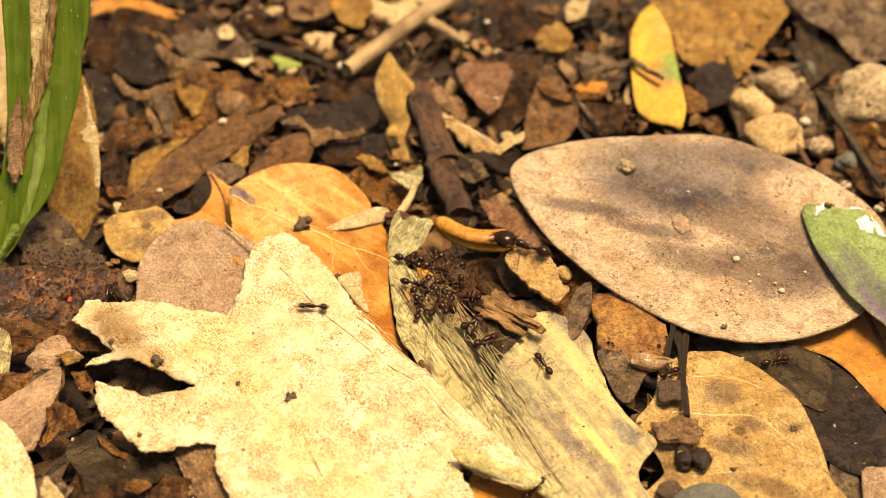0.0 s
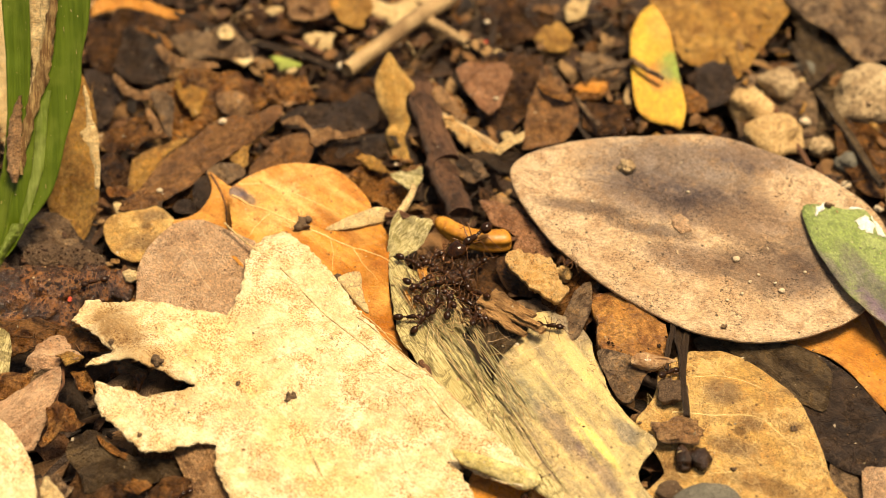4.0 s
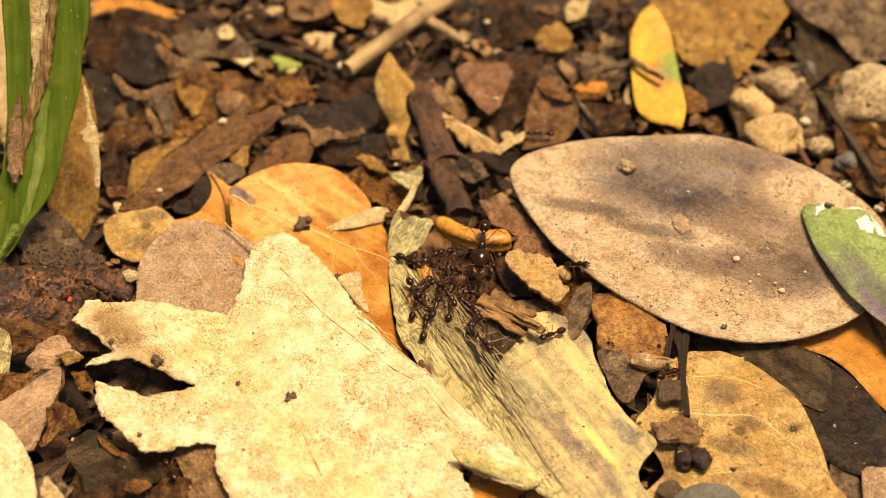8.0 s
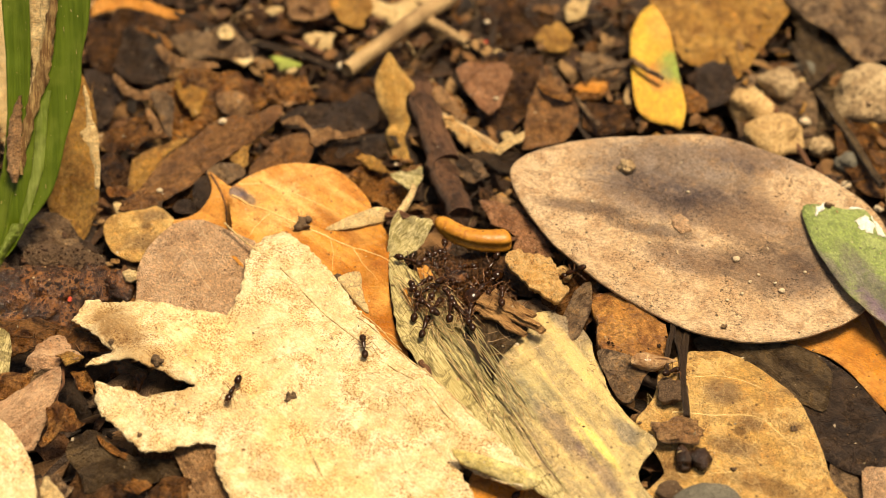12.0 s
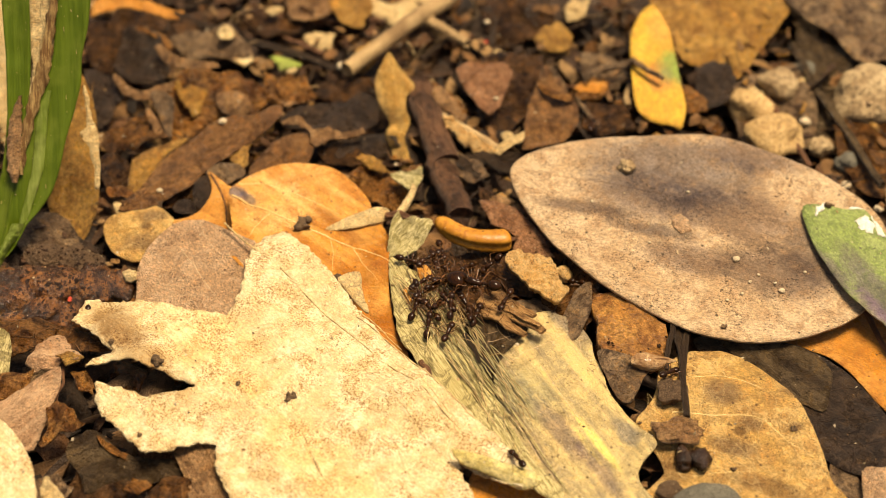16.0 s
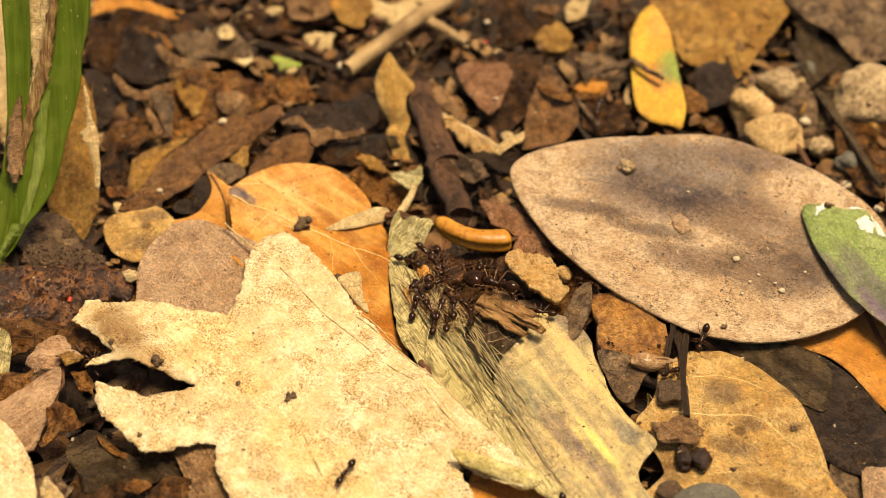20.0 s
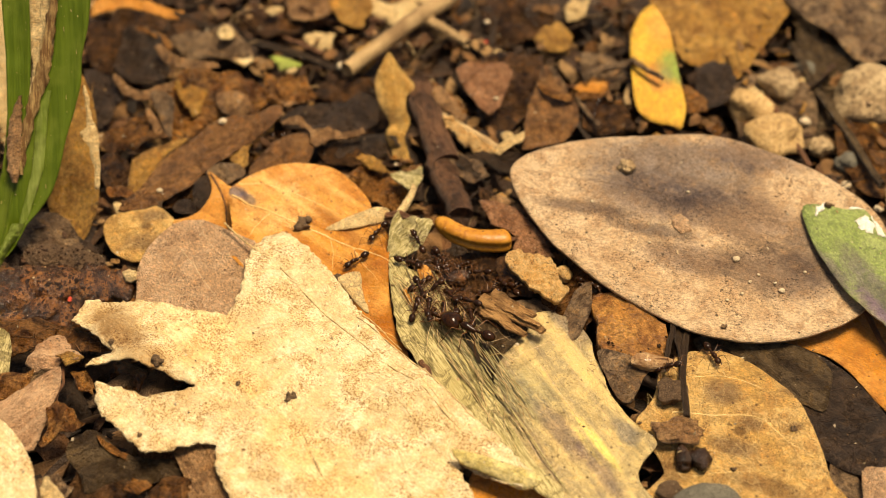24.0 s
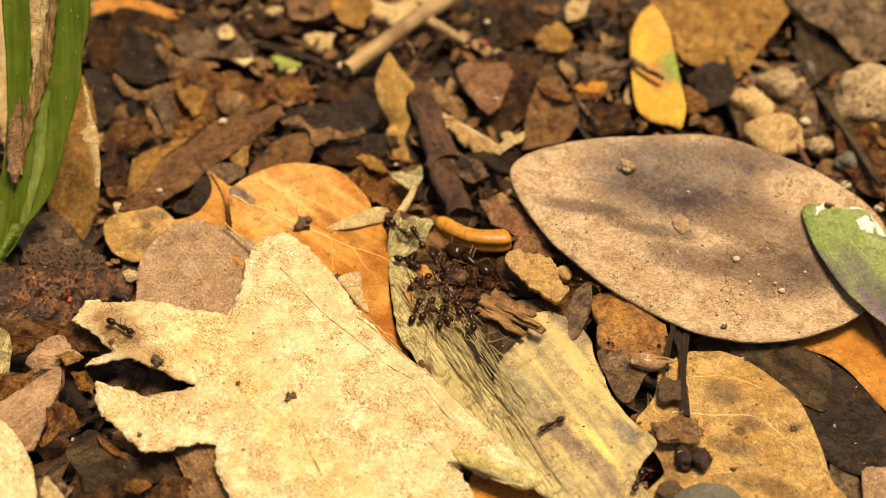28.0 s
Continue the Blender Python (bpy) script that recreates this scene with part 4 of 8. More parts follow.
# ---- seeds, pod, nut ----
def pod():
    """a curved, grooved golden pod"""
    p0, p1, p2, p3 = (Vector(v) for v in ((-0.59, 7.20, 1.80), (1.36, 3.36, 2.20), (4.58, 2.62, 2.20), (7.85, 3.76, 1.80)))
    at = (p0 + p3) / 2
    path, radii = [], []
    for i in range(33):
        t = i / 32
        q = p0 * (1 - t) ** 3 + 3 * p1 * t * (1 - t) ** 2 + 3 * p2 * t * t * (1 - t) + p3 * t ** 3
        path.append(q - at)
        ends = (1 - (1 - min(1, t / 0.14)) ** 2) ** 0.5 * (1 - (1 - min(1, (1 - t) / 0.10)) ** 2) ** 0.5
        radii.append(0.05 + (1.0 + 0.45 * t + 0.08 * wave(t * 9, 0, 1, 3)) * ends)
    ob = tube("seed_pod", path, radii, POD, None, 24, 0.92, 0.05, 3)
    for i, v in enumerate(ob.data.vertices):
        k, c, t = i % 24, path[i // 24] * MM, (i // 24) / 32
        d = min(abs(k - 0.6), 24 - abs(k - 0.6))
        dent = 0.36 * math.exp(-d * d / 0.9) * min(1, max(0, t - 0.15) * 5) + 0.10 * math.exp(-(min(abs(k - 7), 24 - abs(k - 7)) ** 2) / 3)
        v.co = c + (v.co - c) * (1 - dent)
    ob.matrix_basis = pose(*(c * MM for c in at))
    tube("stalk_end", [path[-1], path[-1] + Vector((0.4, 0.1, 0)), path[-1] + Vector((0.8, 0.1, -0.1))], [0.35, 0.25, 0.08], BARK, ob, 7)
    return tagged(ob, "curved golden-brown glossy seed pod with a groove", "seed pod")


pod()
AMBER = earth_mat("amber_seed", (0.30, 0.15, 0.055), (0.52, 0.34, 0.17), (0.15, 0.065, 0.025), scale=0.7, rough=0.34, relief=0.18, spec=0.6, coat=0.15)
nut = sheet("nut", (20.52, -9.06, 1.9, 5, 0, -24.3), ((-5.1, 1.5), (-5.0, 2.6), (-3.5, 3.5), (-1.3, 3.4), (1.3, 2.5), (3.8, 1.5), (4.8, -0.7), (5.0, -2.4), (3.7, -3.3), (2.5, -4.6), (0.9, -4.8), (-1.1, -4.3), (-2.5, -3.3), (-3.1, -1.2), (-4.3, 0.1)),
            NUT, "wet dark-brown nut half with orange worn patches", "nut", thick=2.6, wrinkle=0.55, ripple=2.2, ragged=0.3, cup=-0.9, bend=-0.7, step=0.3, gap=0.3, seed=4)
# small glossy beads added along the nut's lower rim for its sparkles
for i in range(40):
    rng = random.Random(400 + i)
    t = i / 39
    q = Vector((17.19, -10.32, 1.20)).lerp(Vector((20.21, -13.91, 1.10)), t * 1.6) if t < 0.62 else Vector((20.21, -13.91, 1.10)).lerp(Vector((24.60, -11.17, 1.20)), (t - 0.62) / 0.38)
    s = rng.uniform(0.2, 0.45)
    grain = lump("wet_grain", (0, 0, 0), (s, s * 0.8, s * 0.7), WETRIM, seed=i, rough=0.5, parent=nut, detail=2)
    nut_from = nut.matrix_basis.inverted() @ ((q + Vector((rng.gauss(0, 0.25), rng.gauss(0, 0.35), rng.uniform(-0.5, 0.1)))) * MM)
    grain.location = nut_from
seed_ob = tube("seed", [(-2.6 + 0.36 * i, 0.12 * math.sin(i * 0.7), 0.1 * math.sin(i * 0.5)) for i in range(15)], [0.25, 0.62, 0.86, 1.0, 1.06, 1.08, 1.04, 0.98, 0.9, 0.78, 0.64, 0.5, 0.36, 0.22, 0.06], AMBER, None, 16, 0.85, 0.16, 5)
seed_ob.matrix_basis = pose(*(c * MM for c in (22.92, -15.03, 1.70)), 0, 4, 6)
tagged(seed_ob, "shiny amber-coloured pointed seed husk", "seed")
tube("seam", [(-2.3 + 0.36 * i, -0.15 + 0.1 * math.sin(i * 0.8), 0.06 + 0.82 * (0.5, 0.74, 0.86, 0.92, 0.94, 0.92, 0.88, 0.82, 0.74, 0.62, 0.5, 0.36)[i]) for i in range(12)], [0.045] * 11 + [0.02], BARK, seed_ob, 5)

# ---- chips, splinters and stems round the middle ----
sheet("bark_chip", (10.16, -3.6, 3.15, 10, 0, -51.3), ((-3.8, -1.1), (-4.4, 0), (-4.2, 1), (-3, 1.6), (-2.1, 2.3), (-0.9, 3.2), (0.3, 3), (1.5, 2.2), (2.9, 2), (3.6, 2.2), (4, 1.2), (4.2, -0), (3.2, -0.5), (2, -0.6), (1.1, -1.2), (-0.2, -1.1), (-1.6, -1.2), (-2.7, -1.3)),
      CORK, "crumbly orange-tan corky bark chip", curl=((-1.2, 1.1, 1.0, -0.7), (-2.2, -0.2, 0.9, 0.3), (3.0, 0.8, 1.0, 0.4), ), thick=0.7, wrinkle=0.5, ripple=0.7, ragged=0.09, gap=0.12, step=0.16, seed=30, sharp=True, pleat=0.08, category="bark")
lump("crumb", (13.67, -0.84, 2.40), (2.0, 2.2, 1.8), CORK, "round orange-tan corky crumb", "crumb", seed=6)
sheet("leaf_fragment", (8.45, 5.33, 1.98, 12, -4, -44.6), ((-5.9, 0), (-4.6, 1.5), (-2.2, 2.4), (0.5, 1.8), (2.9, 1.2), (6, 0), (4.2, -1.3), (1.6, -2.4), (0.8, -0.8), (-1, -0.8), (-2.7, -1.4)),
      REDFLAKE, "reddish-brown torn leaf fragment", wrinkle=0.5, ripple=2.5, ragged=0.12, sharp=True, gap=0.4, step=0.4, seed=31, cup=-0.5, rib=0.08)
for a, b, r, k in (((4.27, -6.13, 2.40), (11.00, -11.35, 2.50), 0.95, 3), ((4.76, -7.67, 2.20), (9.03, -11.50, 2.30), 0.85, 5), ((5.54, -5.63, 2.60), (10.08, -9.17, 2.70), 0.8, 7), ((5.26, -7.89, 1.70), (8.31, -10.87, 1.80), 0.7, 9), ((6.00, -7.30, 2.90), (10.63, -10.97, 3.00), 0.55, 13), ((3.89, -6.79, 2.00), (7.22, -9.63, 2.10), 0.6, 15)):
    rod("wood_splinter", a, b, r, r * 0.5, SPLINTER, "frayed brown splinter of rotten wood", "splinter", k, 0.35, 0.35, 12, 16, group="splinters beside the ants", flat=0.55)
sheet("leaf_fragment", (9.19, -1.21, 1.0, 25, 10, -40.7), ((-3.1, -1.7), (-3.0, -0.0), (0.4, 0.2), (3.0, -0.0), (2.1, -1.5), (0.1, -2.7)), UMBER, "dark brown leaf fragment under a bark chip", wrinkle=0.5, ragged=0.15, seed=33)
sheet("leaf_fragment", (14.57, -6.81, 1.2, 5, -15, 57.6), ((-4.0, -0.0), (0.0, 0.9), (2.7, 1.0), (4.1, -0.0), (1.3, -1.6), (-1.1, -2.1), (-3.9, -1.9)), GREYBROWN, "grey-brown leaf fragment beside a nut", wrinkle=0.4, ragged=0.12, seed=34, rib=0.1)
sheet("leaf_fragment", (18.51, -16.36, 0.8, 6, -6, -66.5), ((-3.9, 0.0), (-2.4, 2.1), (0.5, 4.0), (1.6, 2.8), (3.8, 0.0), (2.5, -0.9), (-0.0, -0.8)), GREYBROWN, "purple-grey thin leaf fragment under an amber seed", wrinkle=0.3, ragged=0.08, seed=35)
sheet("dead_leaf", (-9.82, 6.04, 2.2, 6, 0, 13.8), ((-3.9, -0.0), (-1.4, 0.8), (1.4, 1.3), (3.7, 1.2), (3.9, -0.0), (1.3, -0.5), (-1.6, -0.6)), BUFF, "narrow pale dry leaf sliver on an orange leaf", wrinkle=0.3, ragged=0.08, cup=0.6, seed=36, rib=0.1)
sheet("dead_leaf", (-4.14, 3.52, 2.4, 18, 10, 57.5), ((-3.5, 0.3), (-2.0, 1.3), (-0.3, 2.2), (1.0, 2.7), (1.8, 2.6), (1.3, 1.6), (2.7, 0.8), (3.5, -1.0), (3.0, -1.5), (0.9, -1.9), (-0.8, -2.0), (-2.3, -1.3), (-2.7, -0.4)), DRYOLIVE, "curled olive-tan tip of a dry leaf", wrinkle=0.8, ripple=2.4, ragged=0.12, sharp=True, gap=0.4, step=0.3, cup=1.3, pleat=0.5, seed=37, rib=0.12)
rod("stalk", (-5.37, 7.64, 2.20), (-2.55, 14.62, 1.60), 0.55, 0.3, BUFF, "pale dry bent leaf stalk", "stalk", 4, 0.5)
rod("twig", (-6.54, 7.41, 2.60), (-2.74, 6.47, 2.60), 0.45, 0.35, BARK, "small dark twig across a dry leaf", "twig", 5, 0.5)
sheet("leaf_fragment", (-9.99, -6.38, 3.2, 2, 0, -54.5), ((-3.1, -0.0), (-2.4, 2.5), (0.1, 1.2), (3.1, -0.0), (1.1, -0.3), (-1.2, -0.2)), BUFF, "small beige leaf chip at a torn edge", ragged=0.1, seed=39)
sheet("leaf_fragment", (-2.04, -1.86, 1.8, 5, 8, -94.5), ((-0.8, -1.0), (-1.3, 0.0), (0.4, 1.1), (1.3, 0.0)), ORANGE, "small orange leaf chip among the ants", ragged=0.1, seed=40)
sheet("leaf_fragment", (-3.97, -5.65, 1.8, 5, 0, -67.0), ((-1.5, 0.0), (-1.2, 1.1), (0.5, 1.4), (1.5, 0.0)), ORANGE, "small orange leaf chip among the ants", ragged=0.1, seed=41)
lump("prey", (1.40, -2.00, 1.40), (3.2, 2.2, 1.6), CLOD, "reddish-brown scrap of food held by ants", "food scrap", seed=9, rough=0.4)
lump("crumb", (-11.85, -2.52, 3.20), (1.2, 1.2, 1.2), CRUMB, "round dark crumb on an orange leaf", "crumb", seed=10)
for i, (a, b) in enumerate((((-16.25, 5.26, 2.60), 1.6), ((-15.53, 6.23, 2.20), 1.1), ((-15.98, -21.40, 3.90), 1.1), ((-31.49, -26.88, 3.60), 0.6), ((-30.45, -17.63, 3.60), 1.5), ((20.93, -22.53, 1.00), 0.5), ((-16.43, -21.95, 3.80), 0.7), ((-21.72, -19.79, 3.60), 0.6), ((-35.75, -14.18, 3.40), 0.7),
                            ((30.98, -9.79, 4.00), 0.7), ((21.58, 12.92, 4.00), 0.6), ((44.56, 7.46, 4.00), 1.0), ((45.05, 8.22, 4.00), 0.7), ((5.01, -16.32, 1.40), 0.5), ((7.55, -9.57, 1.30), 0.45), ((30.31, -28.69, 1.20), 0.6), ((37.08, -23.71, 1.20), 0.8))):
    lump("crumb", a, (b * 0.85, b * 0.76, b * 0.5), DUST, "small dark crumb lying on a leaf", "crumb", seed=20 + i, rough=1.1, grain=0.9, detail=2, group="crumbs on the leaves")
lump("crumb", (21.60, 13.21, 4.00), (2.0, 2.0, 1.1), PEBBLE, "yellowish papery crumb on a tan leaf", "crumb", seed=50, rough=0.5)
for i, (a, b) in enumerate((((33.15, -0.45, 4.00), 0.85), ((17.16, 7.93, 4.00), 0.4), ((23.45, 1.90, 4.00), 0.4), ((37.87, -4.71, 4.00), 0.75), ((34.41, -3.57, 4.00), 0.4), ((33.36, -5.23, 4.00), 0.45), ((35.46, -2.59, 4.00), 0.4),
                            ((37.24, -3.65, 4.00), 0.4), ((40.80, -1.88, 4.00), 0.4), ((28.45, 9.64, 4.00), 0.4), ((31.65, -6.10, 4.00), 0.45), ((-12.88, 36.32, 1.40), 1.3), ((5.73, 45.83, -1.00), 0.9),
                            ((19.42, 30.77, 0.00), 1.4), ((6.59, 29.28, 0.00), 0.7), ((-26.74, 23.68, 0.50), 1.1), ((-33.41, 12.53, 1.00), 0.8), ((44.81, 27.35, -1.00), 1.6), ((-5.71, 19.45, 1.00), 0.5),                             ((8.12, -11.75, 1.20), 0.6), ((48.60, 17.18, -2.00), 1.4), ((51.90, 12.76, -2.00), 1.2))):
    lump("grit", a, (b, b * 0.85, b * 0.7), GRIT, "tiny pale grain of grit", "grit", seed=70 + i, rough=0.3, detail=2, group="pale grains of grit")
RED = earth_mat("red_mite", (0.65, 0.06, 0.03), (0.75, 0.1, 0.05), (0.5, 0.04, 0.02), rough=0.5)
lump("red_speck", (-41.87, -4.84, 1.60), (0.55, 0.9, 0.5), RED, "tiny red speck on a wet clod", "speck", seed=3, detail=2)
lump("red_speck", (5.40, 43.06, -1.00), (0.8, 0.7, 0.5), RED, "tiny red speck in the litter", "speck", seed=4, detail=2)
WHITE = earth_mat("bleached_skin", (0.75, 0.72, 0.62), (0.82, 0.80, 0.72), (0.55, 0.45, 0.30), scale=0.9, rough=0.6, relief=0.15)
for i, q in enumerate((((43.57, 6.90, 3.0, 4, 2, -127.9), ((0.4, -0.7), (-0.7, -0.4), (-1.3, -0.0), (0.1, 0.3), (1.3, -0.0))), ((47.06, 7.56, 3.0, 4, 2, 7.7), ((-1.8, -0.0), (1.2, 0.6), (1.8, -0.0), (0.7, -1.0), (-1.2, -1.1))), ((48.87, 4.99, 3.0, 4, 2, -79.2), ((-0.7, -1.5), (-1.5, -0.0), (0.3, 0.6), (1.5, -0.0), (0.9, -1.2))),
                       ((49.91, 4.76, 3.0, 4, 2, -68.3), ((-1.9, 0.0), (-0.3, 0.3), (1.8, 0.0), (1.3, -0.6))))):
    sheet("skin_flake", *q, WHITE, "white bleached skin flake on a green leaflet", "leaf skin", thick=0.05, wrinkle=0.12, ripple=1.5, ragged=0.3, gap=0.25, sharp=True, seed=90 + i, group="white skin flakes")
sheet("leaf_scar", (27.31, 4.64, 4.2, 4, 2, -40.8), ((-1.5, -0.0), (-1.0, 1.2), (0.2, 1.1), (1.5, -0.0), (0.9, -1.1), (-0.5, -0.9)), ROSE, "pinkish torn skin flake on a tan leaf", "leaf skin", thick=0.06, sharp=True, wrinkle=0.1, ragged=0.15, seed=96)

# ---- twigs and lumps by the ochre leaf ----
rod("twig", (26.84, -6.57, 0.30), (25.63, -23.23, 2.20), 0.42, 0.34, DARKTWIG, "dark thin twig lying over an ochre leaf", "twig", 6, 0.5, 0.3)
rod("twig", (25.53, -8.79, 1.20), (24.07, -16.09, 1.60), 0.36, 0.25, DARKTWIG, "dark thin twig beside a nut", "twig", 7, 0.5, 0.3)
rod("twig", (26.06, -8.92, 0.60), (25.74, -16.37, 1.00), 0.5, 0.35, DARKTWIG, "dark thin twig beside a nut", "twig", 8, 0.4, 0.4)
lump("charcoal", (24.43, -18.89, 1.20), (3.0, 3.6, 2.4), CRUMB, "black angular chunk of charcoal", "charcoal", seed=12, rough=0.4, grain=0.6, turn=10, flatten=0.5)
lump("clod", (24.73, -24.67, 1.60), (5.2, 3.4, 1.6), FLAKE, "rosy-brown flattened clod under a twig", "clod", seed=13, rough=0.4, grain=0.6)
lump("dropping", (26.83, -27.74, 1.70), (2.2, 2.8, 1.9), WETRIM, "glossy black round dropping on an ochre leaf", "dropping", seed=14, rough=0.35, grain=0.7)
lump("dropping", (25.21, -27.50, 1.60), (1.7, 3.0, 1.6), WETRIM, "glossy black round dropping on an ochre leaf", "dropping", seed=15, rough=0.45, grain=0.7)
lump("stone", (27.20, -34.08, 1.00), (7.4, 5.2, 3.0), GREYSTONE, "smooth grey-green stone at a leaf's edge", "stone", seed=16, rough=0.12)
lump("clod", (23.33, -32.03, 0.90), (2.6, 2.2, 1.2), CRUMB, "small black clod on an ochre leaf", "clod", seed=17, rough=0.4)
sheet("dead_leaf", (42.29, -31.20, -0.8, 0, 0, -70.0), ((-4.4, -0.0), (-2.5, 1.7), (0.9, 1.5), (4.3, -0.0), (3.0, -3.5)), GREYBROWN, "grey-brown leaf fragment by a dark leaf", wrinkle=0.3, seed=42)
sheet("dead_leaf", (45.91, -32.65, 0.2, 4, -6, -56.8), ((-4.1, -0.0), (-3.4, 2.0), (-0.7, 4.2), (4.0, -0.0), (1.4, -3.4)), ROSE, "pinkish-brown dry leaf at a dark leaf's edge", wrinkle=0.3, ragged=0.15, seed=43, rib=0.1)
sheet("dead_leaf", (37.00, -15.47, -0.2, 1, -3, -48.8), ((-8.6, -1.2), (-6.1, 1.6), (-2.5, 4.2), (0.7, 4.9), (3.3, 4.3), (5.2, 1.7), (6.2, -0.5), (2.4, -1.3), (-3.3, -1.4)), GREYDARK, "dull grey-brown leaf on a darker leaf", wrinkle=0.25, ragged=0.06, seed=44, rib=0.1)
sheet("dead_leaf", (5.63, -30.46, 3.04, 8, 0, -21.8), ((-5.1, 0), (-3, 0.4), (-0.4, 1), (1.9, 1.3), (3.8, 0.9), (4.8, 0), (4.2, -0.9), (2.7, -1.3), (0.6, -1.1), (-1.7, -1), (-3.7, -0.9)),
      ROLLEDGE, "rolled greenish tip of a torn leaf", cup=-1.1, wrinkle=0.2, ripple=4, ragged=0.06, seed=45, step=0.35)
sheet("dead_leaf", (8.25, -31.81, -0.5, 0, 0, -37.2), ((-6.2, -0.0), (-2.5, 0.9), (1.9, 2.9), (6.0, -0.0), (-1.8, -5.9)), ORANGE, "orange leaf under a torn cream leaf", wrinkle=0.4, seed=46, rib=0.12)
rod("stalk", (-2.38, -15.40, 2.20), (-0.72, -19.62, 2.40), 0.35, 0.2, BARK, "thin brown stalk beside a torn leaf", "stalk", 9)
sheet("leaf_fragment", (-1.15, -18.50, 2.4, 4, 12, -65.5), ((-1.8, -0.8), (-2.0, -0.0), (0.2, 0.1), (2.0, -0.0), (1.1, -0.7)), BUFF, "pale pointed leaf scrap at a torn edge", wrinkle=0.2, seed=47)
rod("leaf_thorn", (2.36, -11.04, 1.80), (4.16, -15.13, 1.90), 0.3, 0.2, DARKTWIG, "dark narrow stem on a decayed leaf", "stem", 10, 0.3)
sheet("leaf_fragment", (4.55, -13.86, 1.5, 2, 0, -73.1), ((-2.5, -0.0), (0.2, 0.4), (2.4, -0.0), (1.3, -0.8), (-0.8, -0.6)), DARK, "dark translucent scrap on a decayed leaf", wrinkle=0.1, seed=48)

# ---- side near the clods ----
for i, (a, sz, m) in enumerate((((-44.43, -1.95, -0.50), (9.5, 7, 4.5), CLOD), ((-48.88, -3.10, -0.50), (8, 8, 5), CLOD), ((-39.74, -1.78, -0.30), (6, 5, 3.6), CLOD), ((-36.98, -1.95, -0.50), (4.5, 4, 3.2), CLOD), ((-45.87, -6.34, -0.50), (7, 5, 3.6), CLOD),
                                ((-41.84, -4.65, -1.00), (7, 4, 3.4), CLOD), ((-41.53, 3.31, -2.00), (7, 4, 3), CRUMB), ((-45.52, 3.77, -2.00), (6, 4, 3), CRUMB), ((-34.78, -17.52, 0.00), (7, 3, 2.4), CRUMB), ((-30.80, -17.52, 0.00), (6, 3, 2.6), CRUMB), ((-33.40, -16.06, 0.00), (6, 3, 2.2), CLOD))):
    lump("clod", a, sz, m, "wet reddish-brown clod of earth" if m is CLOD else "dark damp clod of earth", "clod", seed=30 + i, rough=0.42, grain=0.45, turn=i * 50, detail=4, group="clods of earth")
lump("bud", (-35.33, -1.44, 1.00), (1.8, 1.8, 1.6), BUFF, "small greenish-buff dried bud", "bud", seed=33, rough=0.5)
def bit(name, place, outline, mat, label, **kw):
    """one fragment of the litter; scraps are angular, crumpled and ragged"""
    kw.setdefault("seed", len(label) + len(name))
    if name == "leaf_fragment":
        kw.setdefault("sharp", True)
        kw.setdefault("ragged", 0.28)
        kw.setdefault("cup", 1.0 if len(label) % 2 else -0.9)
        kw.update(wrinkle=kw["wrinkle"] * 1.8, ripple=3.4, gap=0.5, step=0.6)
    return sheet(name, place, outline, mat, label, **kw)


bit("leaf_fragment", (-34.46, -33.53, 0.2, 4, -4, -150.9), ((1.0, -5.1), (-2.2, -2.2), (-4.5, 0.0), (-2.0, 4.0), (4.4, 0.0), (3.6, -3.6)), UMBER, "dark brown leaf fragment in shade", wrinkle=0.6, ragged=0.15)
bit("dead_leaf", (-22.91, -31.47, 1.6, 3, -4, -64.1), ((-6.2, -2.7), (-6.4, 0.0), (-4.7, 2.0), (-1.5, 0.7), (3.3, 0.6), (6.1, 0.0), (3.9, -4.1), (-2.0, -3.1)), FLAKE, "smooth brown leaf under a torn cream leaf", wrinkle=0.3, rib=0.12)
bit("leaf_fragment", (-41.17, -32.68, 0.8, 4, 0, -110.3), ((-1.4, -2.0), (-3.2, -0.0), (-1.6, 2.7), (1.9, 3.2), (3.1, -0.0)), GREYBROWN, "pale grey-brown splintered fragment", wrinkle=0.5, ragged=0.3)
bit("leaf_fragment", (-28.31, -33.35, 1.0, 5, 0, -135.0), ((-2.2, -2.2), (-3.4, 0.0), (-0.5, 3.9), (3.4, 0.0), (0.8, -2.2)), BROWN, "brown leaf fragment under a cream leaf", wrinkle=0.5)
bit("leaf_fragment", (15.92, -5.30, 0.2, 6, -6, -102.5), ((-2.7, -5.7), (-4.7, -3.1), (-5.9, 0.0), (-2.8, 1.2), (1.2, 1.2), (5.7, 0.0), (4.9, -2.4), (2.0, -4.5)), BROWN, "brown torn leaf fragment beside a nut", wrinkle=0.5)
bit("leaf_fragment", (10.78, -7.23, 0.4, 10, 6, -27.0), ((-3.9, -0.0), (-1.7, 2.7), (1.0, 2.2), (3.9, -0.0), (2.3, -1.8), (-0.9, -1.7)), GREYBROWN, "grey-brown leaf fragment under splinters", wrinkle=0.4)
bit("leaf_fragment", (15.86, 0.53, 0.6, 12, 0, -60.0), ((-2.4, 0.0), (-2.1, 1.3), (1.5, 1.4), (2.4, 0.0), (1.1, -1.1)), BARK, "dark bark scrap at a tan leaf's edge", wrinkle=0.5)
